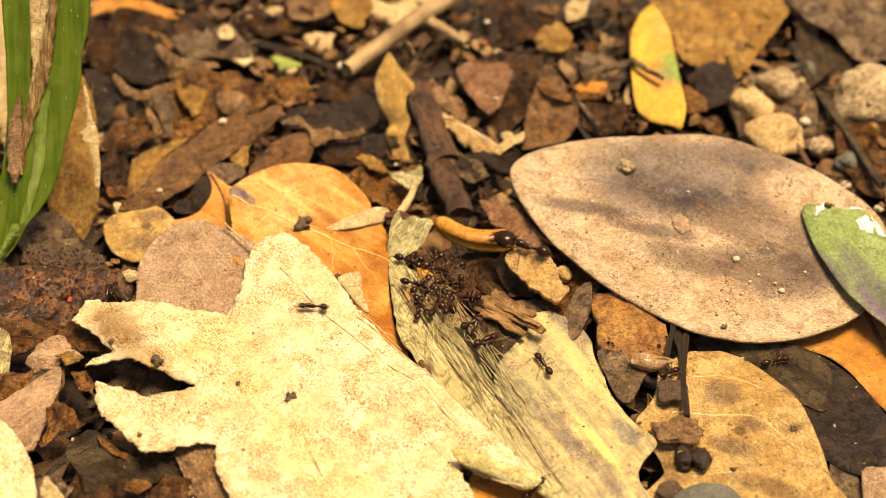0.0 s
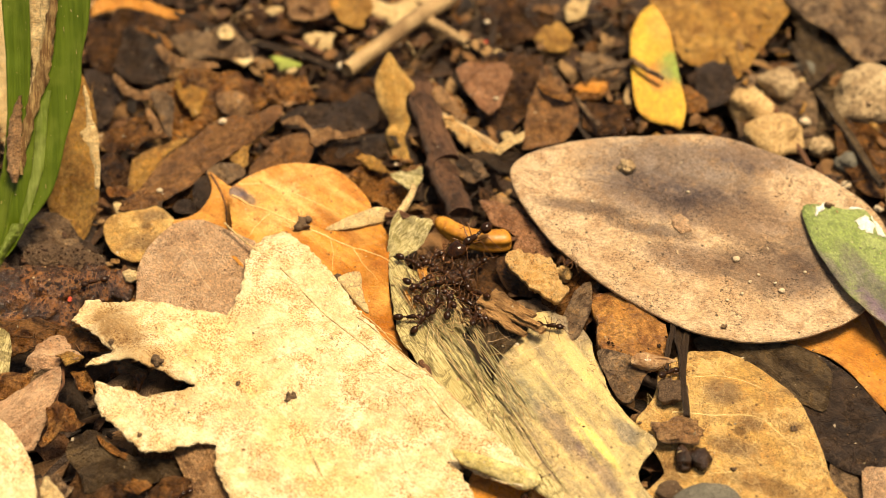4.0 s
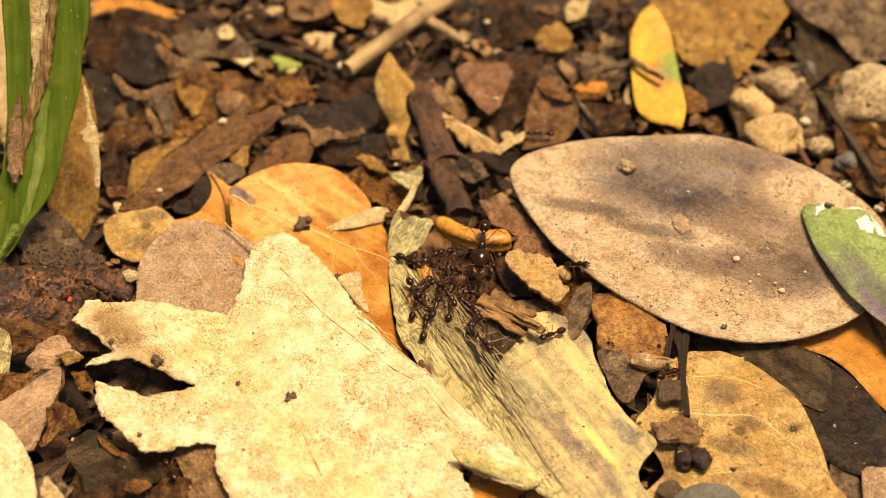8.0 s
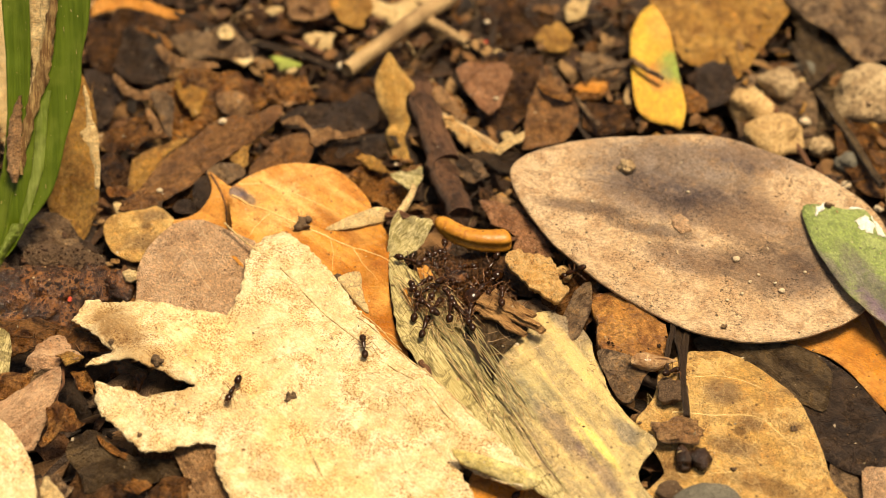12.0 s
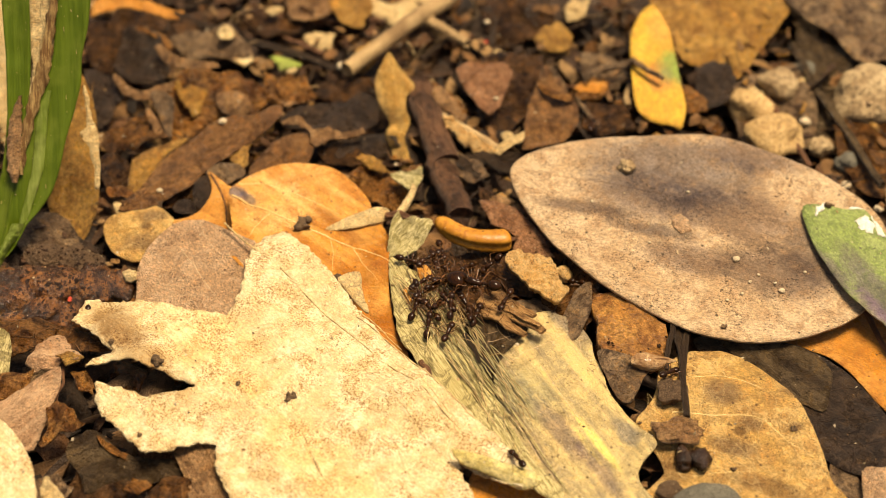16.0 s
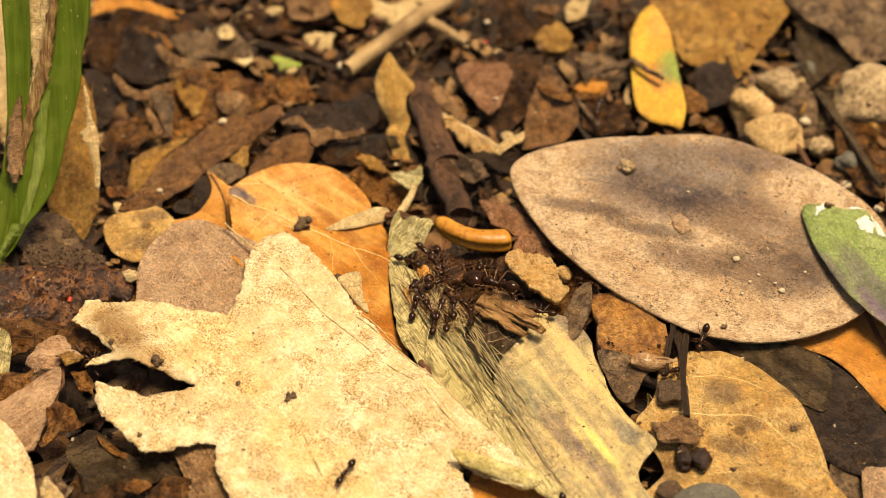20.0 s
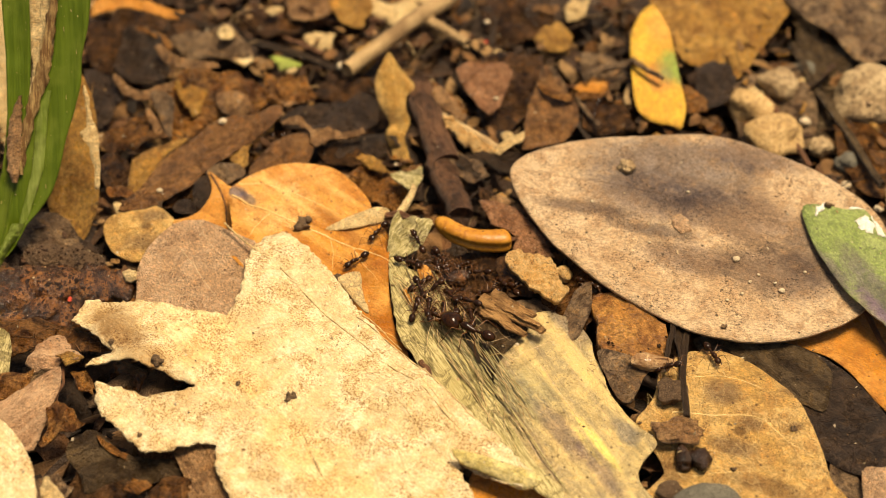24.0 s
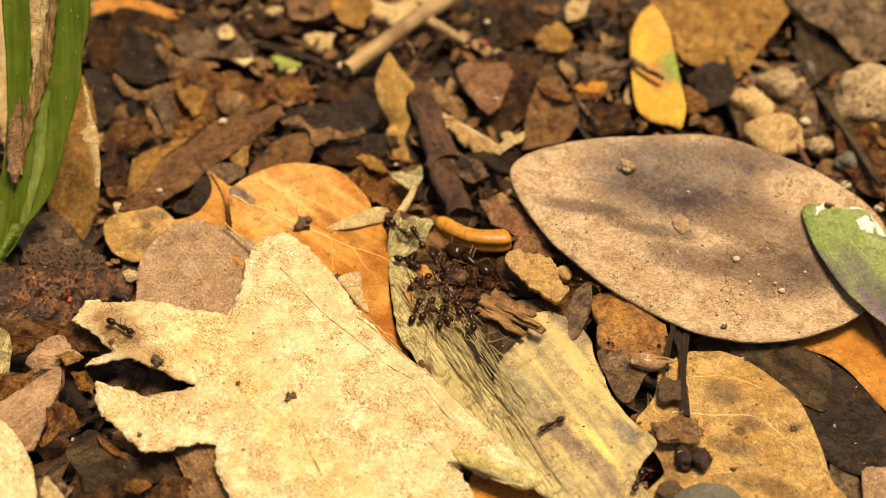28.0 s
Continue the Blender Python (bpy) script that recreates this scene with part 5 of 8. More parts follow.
bit("leaf_fragment", (4.24, -0.91, 0.0, 4, 0, -90.7), ((-3.4, -3.9), (-4.7, -0.0), (-2.2, 3.6), (2.1, 3.2), (4.6, -0.0), (3.8, -3.2), (0.5, -4.5)), UMBER, "dark wet leaf fragment under the ants", wrinkle=0.6)
bit("leaf_fragment", (5.88, 10.47, 0.2, 14, 6, -57.7), ((-3.5, -0.0), (-1.4, 1.5), (3.4, 2.4), (3.5, -0.0), (0.6, -1.4)), UMBER, "dark leaf fragment behind a seed pod", wrinkle=0.4)
bit("leaf_fragment", (7.04, 11.17, 1.0, 6, 0, -6.8), ((-1.5, 0.0), (-0.1, 0.8), (1.5, 0.0), (1.1, -1.1), (-0.6, -1.1)), CORK, "small tan crumbly leaf chip", wrinkle=0.3)
# litter behind the orange leaf
sheet("dead_leaf", (-28.82, 17.42, 1.6, 10, 0, 38.8), ((-11.8, -0.1), (-10, 0.7), (-8.1, 1.1), (-5.5, 2.4), (-2.2, 3.7), (0.4, 3.8), (2.5, 4.1), (5.1, 4.6), (7.5, 3.2), (8.8, 1.5), (10, 0.8), (11.6, 0.7), (12.1, -0), (11.1, -1), (9, -1.5), (5.8, -1.4), (2.9, -1.5), (0.2, -1.5), (-2.4, -2), (-6.2, -2.2), (-9.1, -1.7)),
      LONGLEAF, "long purple-brown glossy leaf with an amber torn end", curl=((10.0, -0.4, 4, 1.2), (-6.3, -2.3, 3, 0.5), ), wrinkle=0.4, ripple=4, ragged=0.16, cup=-0.9, seed=61, rib=0.12, step=0.6)
sheet("leaf_fragment", (-22.19, 20.15, 2.37, 14, 0, 67.2), ((-3, 2.5), (-0.2, 2.3), (1.6, 1.7), (3.4, 0.8), (4.9, 0), (4.7, -1), (2.2, -0.5), (0.2, 0.6), (-1.6, 0.8), (-3.5, -0.4), (-4.6, 0), (-4.1, 1.4)),
      AMBERLEAF, "amber torn end of a folded leaf hanging over a gap", wrinkle=1.16, ripple=2.5, ragged=0.25, sharp=True, gap=0.5, cup=-0.8, seed=211, step=0.5)
sheet("dead_leaf", (-33.92, 16.87, 0.86, 12, 0, 55.2), ((-4.3, 1.5), (-0.7, 3.2), (1.5, 3), (3.6, 1.4), (5.4, -0), (3.5, 0.2), (1.8, 0.6), (-1, 0.2), (-3.6, -0.2), (-4.9, 0)),
      AMBERLEAF, "dull tan leaf pressed under a long purple-brown leaf", wrinkle=0.87, ripple=3, ragged=0.2, seed=212, rib=0.1, laterals=3)
sheet("dead_leaf", (-28.84, 29.19, 0.8, 16, 4, -4.2), ((-7.4, -0), (-6.3, 0.7), (-4.9, 1.7), (-3.5, 3.6), (-0.4, 4.5), (2.8, 4.3), (5.1, 3.9), (6.6, 2.4), (7.2, 0), (5.9, -1.7), (2.5, -1.5), (0.5, -3.1), (-1.3, -5.3), (-3.6, -6.4), (-4.9, -5), (-6, -2.6), (-6.9, -1.4)),
      RUST, "crumpled orange-brown leaf with tan and dark patches", curl=((3.0, 0.7, 3.2, 1.6), (-3.4, -1.5, 2.6, -1.0), (-1.5, 2.2, 2.5, 0.8), ), wrinkle=1.89, ripple=3.5, ragged=0.25, sharp=True, gap=0.5, seed=213, rib=0.14, laterals=3, step=0.5)
sheet("leaf_fragment", (-25.86, 27.92, 2.41, 18, 0, -24.7), ((-2.4, 0), (-1.6, 1.4), (0, 2), (1.5, 1.4), (2.4, 0), (1.8, -1.4), (0.2, -2), (-1.2, -1.5)),
      FLAKE, "domed tan-pink scrap on a crumpled leaf", cup=-1.3, bend=-1.0, wrinkle=0.72, ripple=2.5, ragged=0.2, seed=214, step=0.4)
sheet("leaf_fragment", (-29.85, 29.12, 1.58, 20, 0, 71.0), ((0.3, 3.7), (2.3, 2.9), (3.8, -0), (2.2, -0.3), (0.1, -0.3), (-2.1, -0.7), (-3, -0), (-2, 1.1), (-1.3, 2.3)),
      AMBERLEAF, "thin orange scrap on a crumpled leaf", cup=0.6, wrinkle=1.01, ripple=2.5, ragged=0.2, sharp=True, gap=0.5, seed=215, step=0.4)
sheet("leaf_fragment", (-34.38, 25.11, 1.67, 22, -12, -73.1), ((-3.6, 0), (-3, 1.5), (-1, 2.3), (1.2, 1.1), (3.3, 0), (1.9, -0.3), (-0.8, -0.3)),
      GREYBROWN, "grey-tan folded leaf edge in the litter", cup=0.6, wrinkle=0.87, ripple=2.5, ragged=0.2, seed=216, step=0.4)
sheet("leaf_strip", (-35.69, 31.76, 2.83, 38, 0, -3.2), ((-5.2, 0), (-4.4, -0.4), (-3.3, -1.6), (-1.6, -2.1), (0.2, -1.5), (2.3, -0.7), (4.6, 0.5), (5, 0), (3.2, -1.5), (1.3, -2.2), (-0.2, -3), (-2.2, -3.1), (-3.9, -2.5), (-4.9, -1.4)),
      FLAKE, "upturned rosy-brown rim of a curled leaf", cup=-0.5, wrinkle=0.58, ripple=3, ragged=0.12, seed=217, step=0.4, thick=0.35)
sheet("dead_leaf", (-38.14, 37.49, 0.6, 20, 0, -87.4), ((2.2, -3.2), (-1.1, -2.7), (-3.7, -1.9), (-4.5, 0), (-3.1, 2.2), (-0.2, 3.2), (3.1, 3.7), (4.2, 1.8), (4.4, -0), (3.7, -1.7)),
      DARK, "blackened wet leaf curled up like a bowl", cup=1.4, bend=1.0, wrinkle=1.16, ripple=3, ragged=0.15, seed=218, rib=0.15, laterals=3, step=0.5)
sheet("leaf_strip", (-32.08, 36.21, 2.04, 36, 0, -17.6), ((-4.4, 0), (-3.8, 0.5), (-2.6, -0.2), (-0.9, -0.4), (1.4, -0.2), (3.7, 0.4), (4.3, 0), (2.8, -0.9), (0.4, -1.6), (-1.8, -1.9), (-3.2, -1.3)),
      FLAKE, "rosy curled rim of a brown leaf", cup=-0.5, wrinkle=0.58, ripple=3, ragged=0.12, seed=219, step=0.4, thick=0.35)
sheet("leaf_strip", (-36.79, 39.89, 1.97, 30, 0, -38.4), ((-2.9, 0), (-1.5, 0.7), (0.8, 1.2), (2.7, 0.7), (2.7, -0), (0.8, 0.2), (-1.2, -0), (-2.6, -0.7)),
      RUST, "narrow rusty rim of a withered leaf", cup=-0.4, wrinkle=0.58, ripple=3, ragged=0.12, seed=220, step=0.4)
sheet("dead_leaf", (-29.65, 39.26, 0.79, 14, 0, -19.0), ((-5.6, 0), (-3.9, 1.5), (-1.5, 2.2), (0.2, 3.5), (1.7, 3.8), (2.8, 2.9), (5.1, 1.6), (5.9, -0), (4.2, -1), (1.6, -0.7), (-0.6, -2.1), (-2.9, -1.9)),
      GREYBROWN, "dull grey-brown leaf with a pale bent tip", curl=((1.3, 3.1, 2.0, 1.2), ), wrinkle=1.16, ripple=3, ragged=0.15, seed=221, rib=0.12, laterals=2, step=0.5)
sheet("leaf_fragment", (-27.43, 40.16, 2.26, 20, 0, 50.7), ((-0.8, 1), (0.6, 0.9), (1.3, 0), (0.7, -0.8), (-0.4, -0.6), (-1, 0)),
      BUFF, "pale bent leaf tip in the litter", cup=0.5, wrinkle=0.58, ripple=2, ragged=0.15, seed=222, step=0.35)
sheet("leaf_fragment", (-25.17, 35.92, 1.55, 18, 0, 0.0), ((-1.3, 0), (-0.2, 0.8), (1, 1), (1.3, 0), (0.2, -0.7)),
      BUFF, "small pale tan leaf chip", cup=-0.4, wrinkle=0.58, ripple=2, ragged=0.2, sharp=True, gap=0.4, seed=223, step=0.35)
sheet("leaf_fragment", (-37.61, 21.94, 0.48, 12, -6, 0.2), ((-4.2, 0), (-2.6, 2.2), (-0.5, 3.9), (1.1, 5.1), (2.3, 3.6), (3.3, 1.6), (4.3, 0), (1.8, -0.1), (-0.5, -0.9), (-2.7, -1.8)),
      BROWN, "squarish dark-brown leaf fragment", wrinkle=1.30, ripple=3, ragged=0.22, sharp=True, gap=0.5, cup=-0.7, seed=224, step=0.5)
sheet("leaf_fragment", (-35.35, 23.97, 1.87, 18, 0, -66.1), ((-2.3, 0), (-0.8, 0.6), (2, 0.6), (2.1, 0), (-0.4, -0.4)),
      FLAKE, "thin rosy broken edge of a leaf", wrinkle=0.72, ripple=2, ragged=0.2, seed=225, step=0.35)
sheet("leaf_fragment", (-39.7, 46.97, 0.33, 16, 0, 5.1), ((-6.1, 0), (-5.3, 2.1), (-2.4, 2.7), (1.4, 1.7), (4.2, 0.5), (6.1, 0), (5.5, -0.8), (2.7, -0.6), (-0.2, 0.7), (-3.2, 0.8), (-4.9, -0.1)),
      ORANGE, "long curled orange leaf strip", wrinkle=1.01, ripple=3, ragged=0.15, cup=0.6, seed=226, step=0.5)
sheet("leaf_fragment", (-38.32, 13.31, 0.63, 10, 0, 0.0), ((-1.7, 0), (-0.2, 0.8), (1.7, 0), (1, -1.2), (-0.9, -1.2)),
      RUST, "small rust-brown leaf chip", wrinkle=0.87, ripple=2, ragged=0.2, sharp=True, gap=0.4, seed=227, step=0.4)
sheet("leaf_fragment", (-28.46, 12.46, 1.01, 24, 0, 83.3), ((1.2, 1.1), (2.1, 0), (1.6, -1), (-0.4, -1.6), (-1.6, -1.1), (-2.1, 0), (-0.9, 0.9)),
      DARK, "grey-black charred leaf chip", cup=-0.5, wrinkle=0.43, ripple=2.5, ragged=0.12, seed=228, step=0.4)
sheet("leaf_fragment", (-30.64, 10.49, 0.11, 14, 0, -16.1), ((-1.3, 0), (-0.3, 1.4), (1.2, 1.2), (1.5, -0), (-0.1, -0.8)),
      DARK, "grey-black charred leaf chip", wrinkle=0.43, ripple=2.5, ragged=0.12, seed=229, step=0.4)
sheet("leaf_fragment", (-25.75, 15.74, 1.2, 12, 0, 2.0), ((-2.4, -0), (-0.8, 1.3), (1.5, 1), (2.3, -0), (1.2, -1.3), (0.2, -2.2), (-1.1, -1)),
      GREYBROWN, "dull grey-brown chip behind an orange leaf", wrinkle=0.72, ripple=2.5, ragged=0.2, seed=230, step=0.4)
sheet("dead_leaf", (-13.87, 26.05, 1.44, 10, 0, 4.2), ((-6.1, 0), (-4.1, 1.1), (-0.7, 1.6), (1.8, 1.7), (4, 2.7), (5.7, 1.8), (6.1, -0), (5.3, -2.1), (3.3, -3.3), (1, -3.5), (-1.8, -4.3), (-2.3, -2.9), (-3.9, -1.7), (-5.5, -1.1)),
      DARK, "blackened wet leaf with a torn tan rim", curl=((-1.8, -3.7, 2.5, 0.8), ), wrinkle=1.01, ripple=3.5, ragged=0.2, seed=231, rib=0.12, laterals=3, step=0.5)
sheet("leaf_strip", (-14.36, 22.72, 2.43, 24, 0, -8.2), ((-5.4, -0), (-3.2, 0.8), (-1.6, -0.2), (-1.1, -0.7), (0.9, -0.3), (2.2, -0.6), (4.5, 0.4), (5.1, 0), (2.8, -1.2), (1, -1.8), (-0.5, -2.9), (-1.3, -2.4), (-1.8, -1), (-3.4, -0.5), (-5, -0.6)),
      FLAKE, "torn tan-pink rim of a blackened leaf", wrinkle=0.72, ripple=2, ragged=0.25, sharp=True, gap=0.4, seed=232, step=0.4)
sheet("leaf_fragment", (-19.55, 19.36, 0.92, 10, 0, 45.2), ((-4.1, 1.2), (-1.6, 1.8), (1.8, 1.6), (4.6, 0), (3.8, -1.9), (0.9, -3.1), (-1.4, -1.5), (-3.5, -0.1), (-4.8, 0)),
      LONGLEAF, "smooth purplish-brown leaf fragment", cup=-0.6, wrinkle=0.43, ripple=4, ragged=0.12, seed=233, step=0.5)
sheet("leaf_fragment", (-11.53, 20.14, 0.26, 10, 0, -11.8), ((-3.9, -0), (-1.4, 1.6), (1.5, 1.1), (3.7, -0), (2.9, -1.9), (0.3, -2.1), (-2.3, -1.8)),
      UMBER, "dark wet leaf scrap in a gap", wrinkle=1.01, ripple=3, ragged=0.2, sharp=True, gap=0.5, seed=234, step=0.5)
sheet("dead_leaf", (-6.71, 14.72, 0.67, 14, 0, -5.2), ((-4.5, 0), (-3.2, 2.2), (-1.7, 2.8), (0.2, 1.7), (2.4, 1.3), (4, 1.9), (4.3, -0), (2.9, -2), (1.6, -4.2), (-0, -3.7), (-1.9, -2.5), (-3.4, -1.5)),
      RUST, "crumpled brown-olive leaf behind an orange leaf", curl=((3.3, 1.2, 2.4, 1.2), ), wrinkle=1.59, ripple=3, ragged=0.25, sharp=True, gap=0.5, cup=0.7, seed=235, rib=0.1, step=0.45)
sheet("leaf_fragment", (-8.43, 16.89, 1.6, 16, 0, -26.0), ((-2.3, 0), (-1.6, 0.9), (0.4, 0.6), (2.3, 0), (1.7, -0.8), (-0.3, -0.8)),
      AMBERLEAF, "narrow amber leaf scrap", wrinkle=0.87, ripple=2, ragged=0.25, sharp=True, gap=0.4, seed=236, step=0.4)
sheet("leaf_fragment", (-4.16, 13.7, 2.18, 20, 0, -17.7), ((-2.2, -0), (-0.2, 0.8), (1.4, 1.5), (1.7, -0), (1.2, -1.7), (-0, -1.2), (-1.2, -0.9)),
      DRYOLIVE, "dry olive-tan folded leaf corner", cup=0.8, wrinkle=1.01, ripple=2, ragged=0.2, sharp=True, gap=0.4, seed=237, step=0.35)
# middle back
sheet("dead_leaf", (-5.42, 26.45, 1.42, 24, 0, -81.5), ((-8.2, -0.1), (-6.5, 0.8), (-4.4, 2.1), (-3.6, 2.8), (-2.4, 1.5), (-0.4, 0.9), (1.6, 1.1), (3.5, 0.2), (5.7, 0.3), (8, 0.5), (8, -0.6), (6.3, -1.3), (4.2, -1.7), (2.4, -2), (1.1, -1.3), (-0.7, -2), (-2.6, -2.4), (-4.5, -2.3), (-6.2, -1.5)),
      GOLDLEAF, "pale amber twisted narrow leaf", curl=((1.8, -0.7, 1.6, -0.9), (2.4, -1.4, 1.2, 0.7), ), wrinkle=1.01, ripple=3, ragged=0.08, cup=-1.5, twist=0.8, seed=238, rib=0.12, step=0.4)
sheet("leaf_fragment", (4.44, 30.78, 1.2, 14, -4, -72.9), ((-4.4, -1.6), (-4.7, 0), (-3.5, 2.3), (-2.9, 4.3), (-1.3, 5), (1.3, 3.2), (3.6, 1.5), (4.1, 0), (2.5, -0.8), (-0.1, -1.4), (-2.4, -1.7)),
      REDFLAKE, "rosy-orange squarish leaf flake with pale grains", wrinkle=0.72, ripple=3, ragged=0.15, sharp=True, gap=0.5, seed=239, step=0.4)
sheet("leaf_fragment", (11.31, 27.94, 1.3, 12, 0, 75.9), ((6.2, 0), (5.2, -1.7), (2.7, -3.5), (0.8, -5.3), (-1.9, -5.8), (-4.6, -4.8), (-6.3, -2.2), (-7, 0), (-3, 0.6), (-0.3, 0.7), (3.2, 0.5)),
      LONGLEAF, "reddish dark-brown leaf flake with an orange fold", wrinkle=0.72, ripple=3.5, ragged=0.15, sharp=True, gap=0.5, seed=240, step=0.45)
sheet("leaf_strip", (13.79, 29.17, 2.3, 16, 0, -31.2), ((-2.6, 0), (-1.3, -0), (0.6, -0), (2, 0.6), (2.6, 0), (1.1, -0.9), (-1.1, -0.9)),
      RUST, "thin orange fold along a brown flake", wrinkle=0.58, ripple=2, ragged=0.15, seed=241, step=0.35)
sheet("leaf_fragment", (13.99, 32.42, 1.85, 14, 0, -54.5), ((-2.2, 0), (-0.4, 0.4), (2.5, -0), (1.8, -1.2), (-0.4, -2.2)),
      GREYBROWN, "pale grey tip of a brown flake", wrinkle=0.58, ripple=2.5, ragged=0.12, seed=242, step=0.4)
sheet("leaf_fragment", (0.91, 27.72, 1.74, 24, 0, -40.7), ((-3, 0), (-2.4, 1), (0.2, 0.7), (2.8, 0), (2.7, -0.9), (0.7, -1), (-1.3, -0.9)),
      FLAKE, "curved rosy splinter of bark", cup=-0.5, wrinkle=0.72, ripple=2, ragged=0.2, seed=243, step=0.35)
sheet("leaf_fragment", (3.39, 21.52, 2.05, 20, 0, -38.0), ((-4.3, 0), (-3.3, 0.6), (-1.3, 0.2), (0.9, 0.2), (3, 0.4), (4, -0), (3.3, -1.1), (1.3, -1.4), (-1.3, -1.2), (-3.1, -0.8)),
      CORK, "rough tan strip of peeled bark", cup=-0.5, wrinkle=1.01, ripple=1.6, ragged=0.25, sharp=True, gap=0.35, seed=244, step=0.3, thick=0.4)
sheet("leaf_fragment", (7.79, 20.17, 1.95, 14, 0, 36.8), ((-2.1, 0), (-0.7, 0.5), (0.9, 0.4), (2.5, 0), (1.4, -1), (-0.5, -0.8), (-2, -0.9)),
      BUFF, "small pale straw-coloured leaf chip", cup=0.4, wrinkle=0.43, ripple=2, ragged=0.15, seed=245, step=0.35)
sheet("leaf_fragment", (1.42, 16.4, 1.02, 16, 0, -16.8), ((-3.9, 0), (-2.2, 2.5), (0.2, 2.7), (2.7, 1.7), (4.3, 0), (2.6, -1), (0.1, -0.3), (-2, -0.6)),
      GREYBROWN, "dark grey-brown splintered bark scrap", wrinkle=1.16, ripple=2, ragged=0.25, sharp=True, gap=0.4, seed=246, step=0.4)
sheet("leaf_fragment", (6.87, 10.12, 2.0, 16, 0, -19.2), ((-1.4, 0), (-0.7, 0.6), (0.8, 0.6), (1.4, 0), (0.2, -0.7), (-0.9, -0.8)),
      FLAKE, "small rolled tan leaf chip", cup=-0.5, wrinkle=0.43, ripple=2, ragged=0.15, seed=247, step=0.3)
# gap beside the green blades, clods and curled leaves
sheet("dead_leaf", (-42.38, -12.44, 2.6, 12, 2, -4.6), ((-7.5, 1.2), (-5.2, 2.3), (-2.1, 2.7), (0.4, 2.5), (3, 1.8), (5.2, 0.7), (7.2, 0.2), (6.5, -0.7), (4.2, -1.3), (1.7, -1), (-0.9, -0.5), (-3.7, -2), (-6.5, -3.6)),
      BROWN, "wet brown glossy leaf draped over the clods", cup=-1.4, wrinkle=1.30, ripple=3.5, ragged=0.2, seed=248, rib=0.14, laterals=3, step=0.5)
sheet("leaf_fragment", (-41.94, -16.11, 3.37, 14, 0, 7.4), ((-3.2, 0), (-1.9, 1.2), (-0.5, 2.4), (0.4, 3.3), (1.3, 2.8), (1.9, 1.4), (3.2, 0), (2.8, -0.6), (1.1, -0.4), (-0.1, -1.2), (-2.1, -1.1)),
      ROSYDRY, "grey-tan torn leaf fragment with a frayed edge", wrinkle=1.30, ripple=2.6, ragged=0.3, sharp=True, gap=0.4, cup=-0.7, seed=249, step=0.4)
sheet("leaf_fragment", (-39.98, -16.3, 3.93, 14, 0, 0.0), ((-1.5, 0), (-0.1, 0.7), (1.4, 0), (0.9, -0.5), (-0.4, -1)),
      AMBERLEAF, "small orange-tan torn leaf corner", wrinkle=0.72, ripple=2, ragged=0.25, sharp=True, gap=0.4, seed=250, step=0.35)
sheet("leaf_fragment", (-48.0, -15.4, 3.69, 20, 14, 83.6), ((2.5, 1.6), (2.8, -0), (1.7, -1.1), (-0.6, -1.7), (-2.2, -1.7), (-3.1, 0)),
      OLIVE, "dark olive curled leaf edge", cup=-0.8, wrinkle=0.58, ripple=3, seed=251)
sheet("dead_leaf", (-46.02, -19.33, 2.8, 18, 0, 41.4), ((-1.3, 2.3), (0.7, 1.6), (1.9, 0.2), (3, 0), (1, -1.1), (-1, -0.7), (-3, 0)),
      RUST, "rust-brown smooth leaf ridge", wrinkle=0.72, ripple=3, ragged=0.12, cup=-0.7, seed=252, step=0.5)
sheet("dead_leaf", (-44.87, -22.41, 3.87, 24, 12, 47.6), ((-2.8, 1.4), (-0.1, 0.8), (2.5, 0.6), (4.6, 0.5), (5.8, 0), (4.5, -1.6), (2.6, -2.7), (0.7, -3.7), (-1.1, -4.8), (-2.4, -4.9), (-2.6, -2.8), (-3.9, 0)),
      ROSYDRY, "rosy-brown dry leaf curled into a ridge", cup=-1.6, wrinkle=0.72, ripple=3.5, ragged=0.12, seed=253, rib=0.12, laterals=4, step=0.5)
sheet("dead_leaf", (-44.32, -30.55, 4.6, 6, 8, -59.5), ((-7, 0), (-4.6, 0.9), (-2.7, 1.4), (-0.5, 1.8), (1.7, 1.7), (3.7, 1.2), (6.1, 0), (4.7, -4.7)),
      CREAM, "rounded cream dead leaf tip", wrinkle=0.58, ripple=5, ragged=0.06, cup=-0.5, seed=254, rib=0.1)
sheet("leaf_fragment", (-40.28, -24.33, 1.79, 14, 0, 56.9), ((0.6, 2.5), (2, 1.8), (2.4, 0), (1.7, -1.6), (0.3, -1.1), (-1, -0.1), (-3.1, -0), (-2.7, 0.9), (-0.6, 1)),
      RUST, "rust-orange torn leaf fragment", wrinkle=1.30, ripple=2.2, ragged=0.3, sharp=True, gap=0.4, cup=0.6, seed=255, step=0.4)
sheet("leaf_fragment", (-33.13, -28.79, 1.26, 10, 4, -9.9), ((-6.3, 0), (-5.8, 2), (-4, 3.1), (-2, 2.1), (0.1, 1), (2.2, 1.1), (5.1, 1.3), (6.4, 0), (4.5, -1.1), (1.7, -1.6), (-0.7, -2.7), (-3, -4.2), (-4.2, -2.1)),
      GREYDARK, "dull grey-brown decayed leaf fragment in shade", wrinkle=1.16, ripple=3, ragged=0.2, seed=256, step=0.5, cup=-0.6)
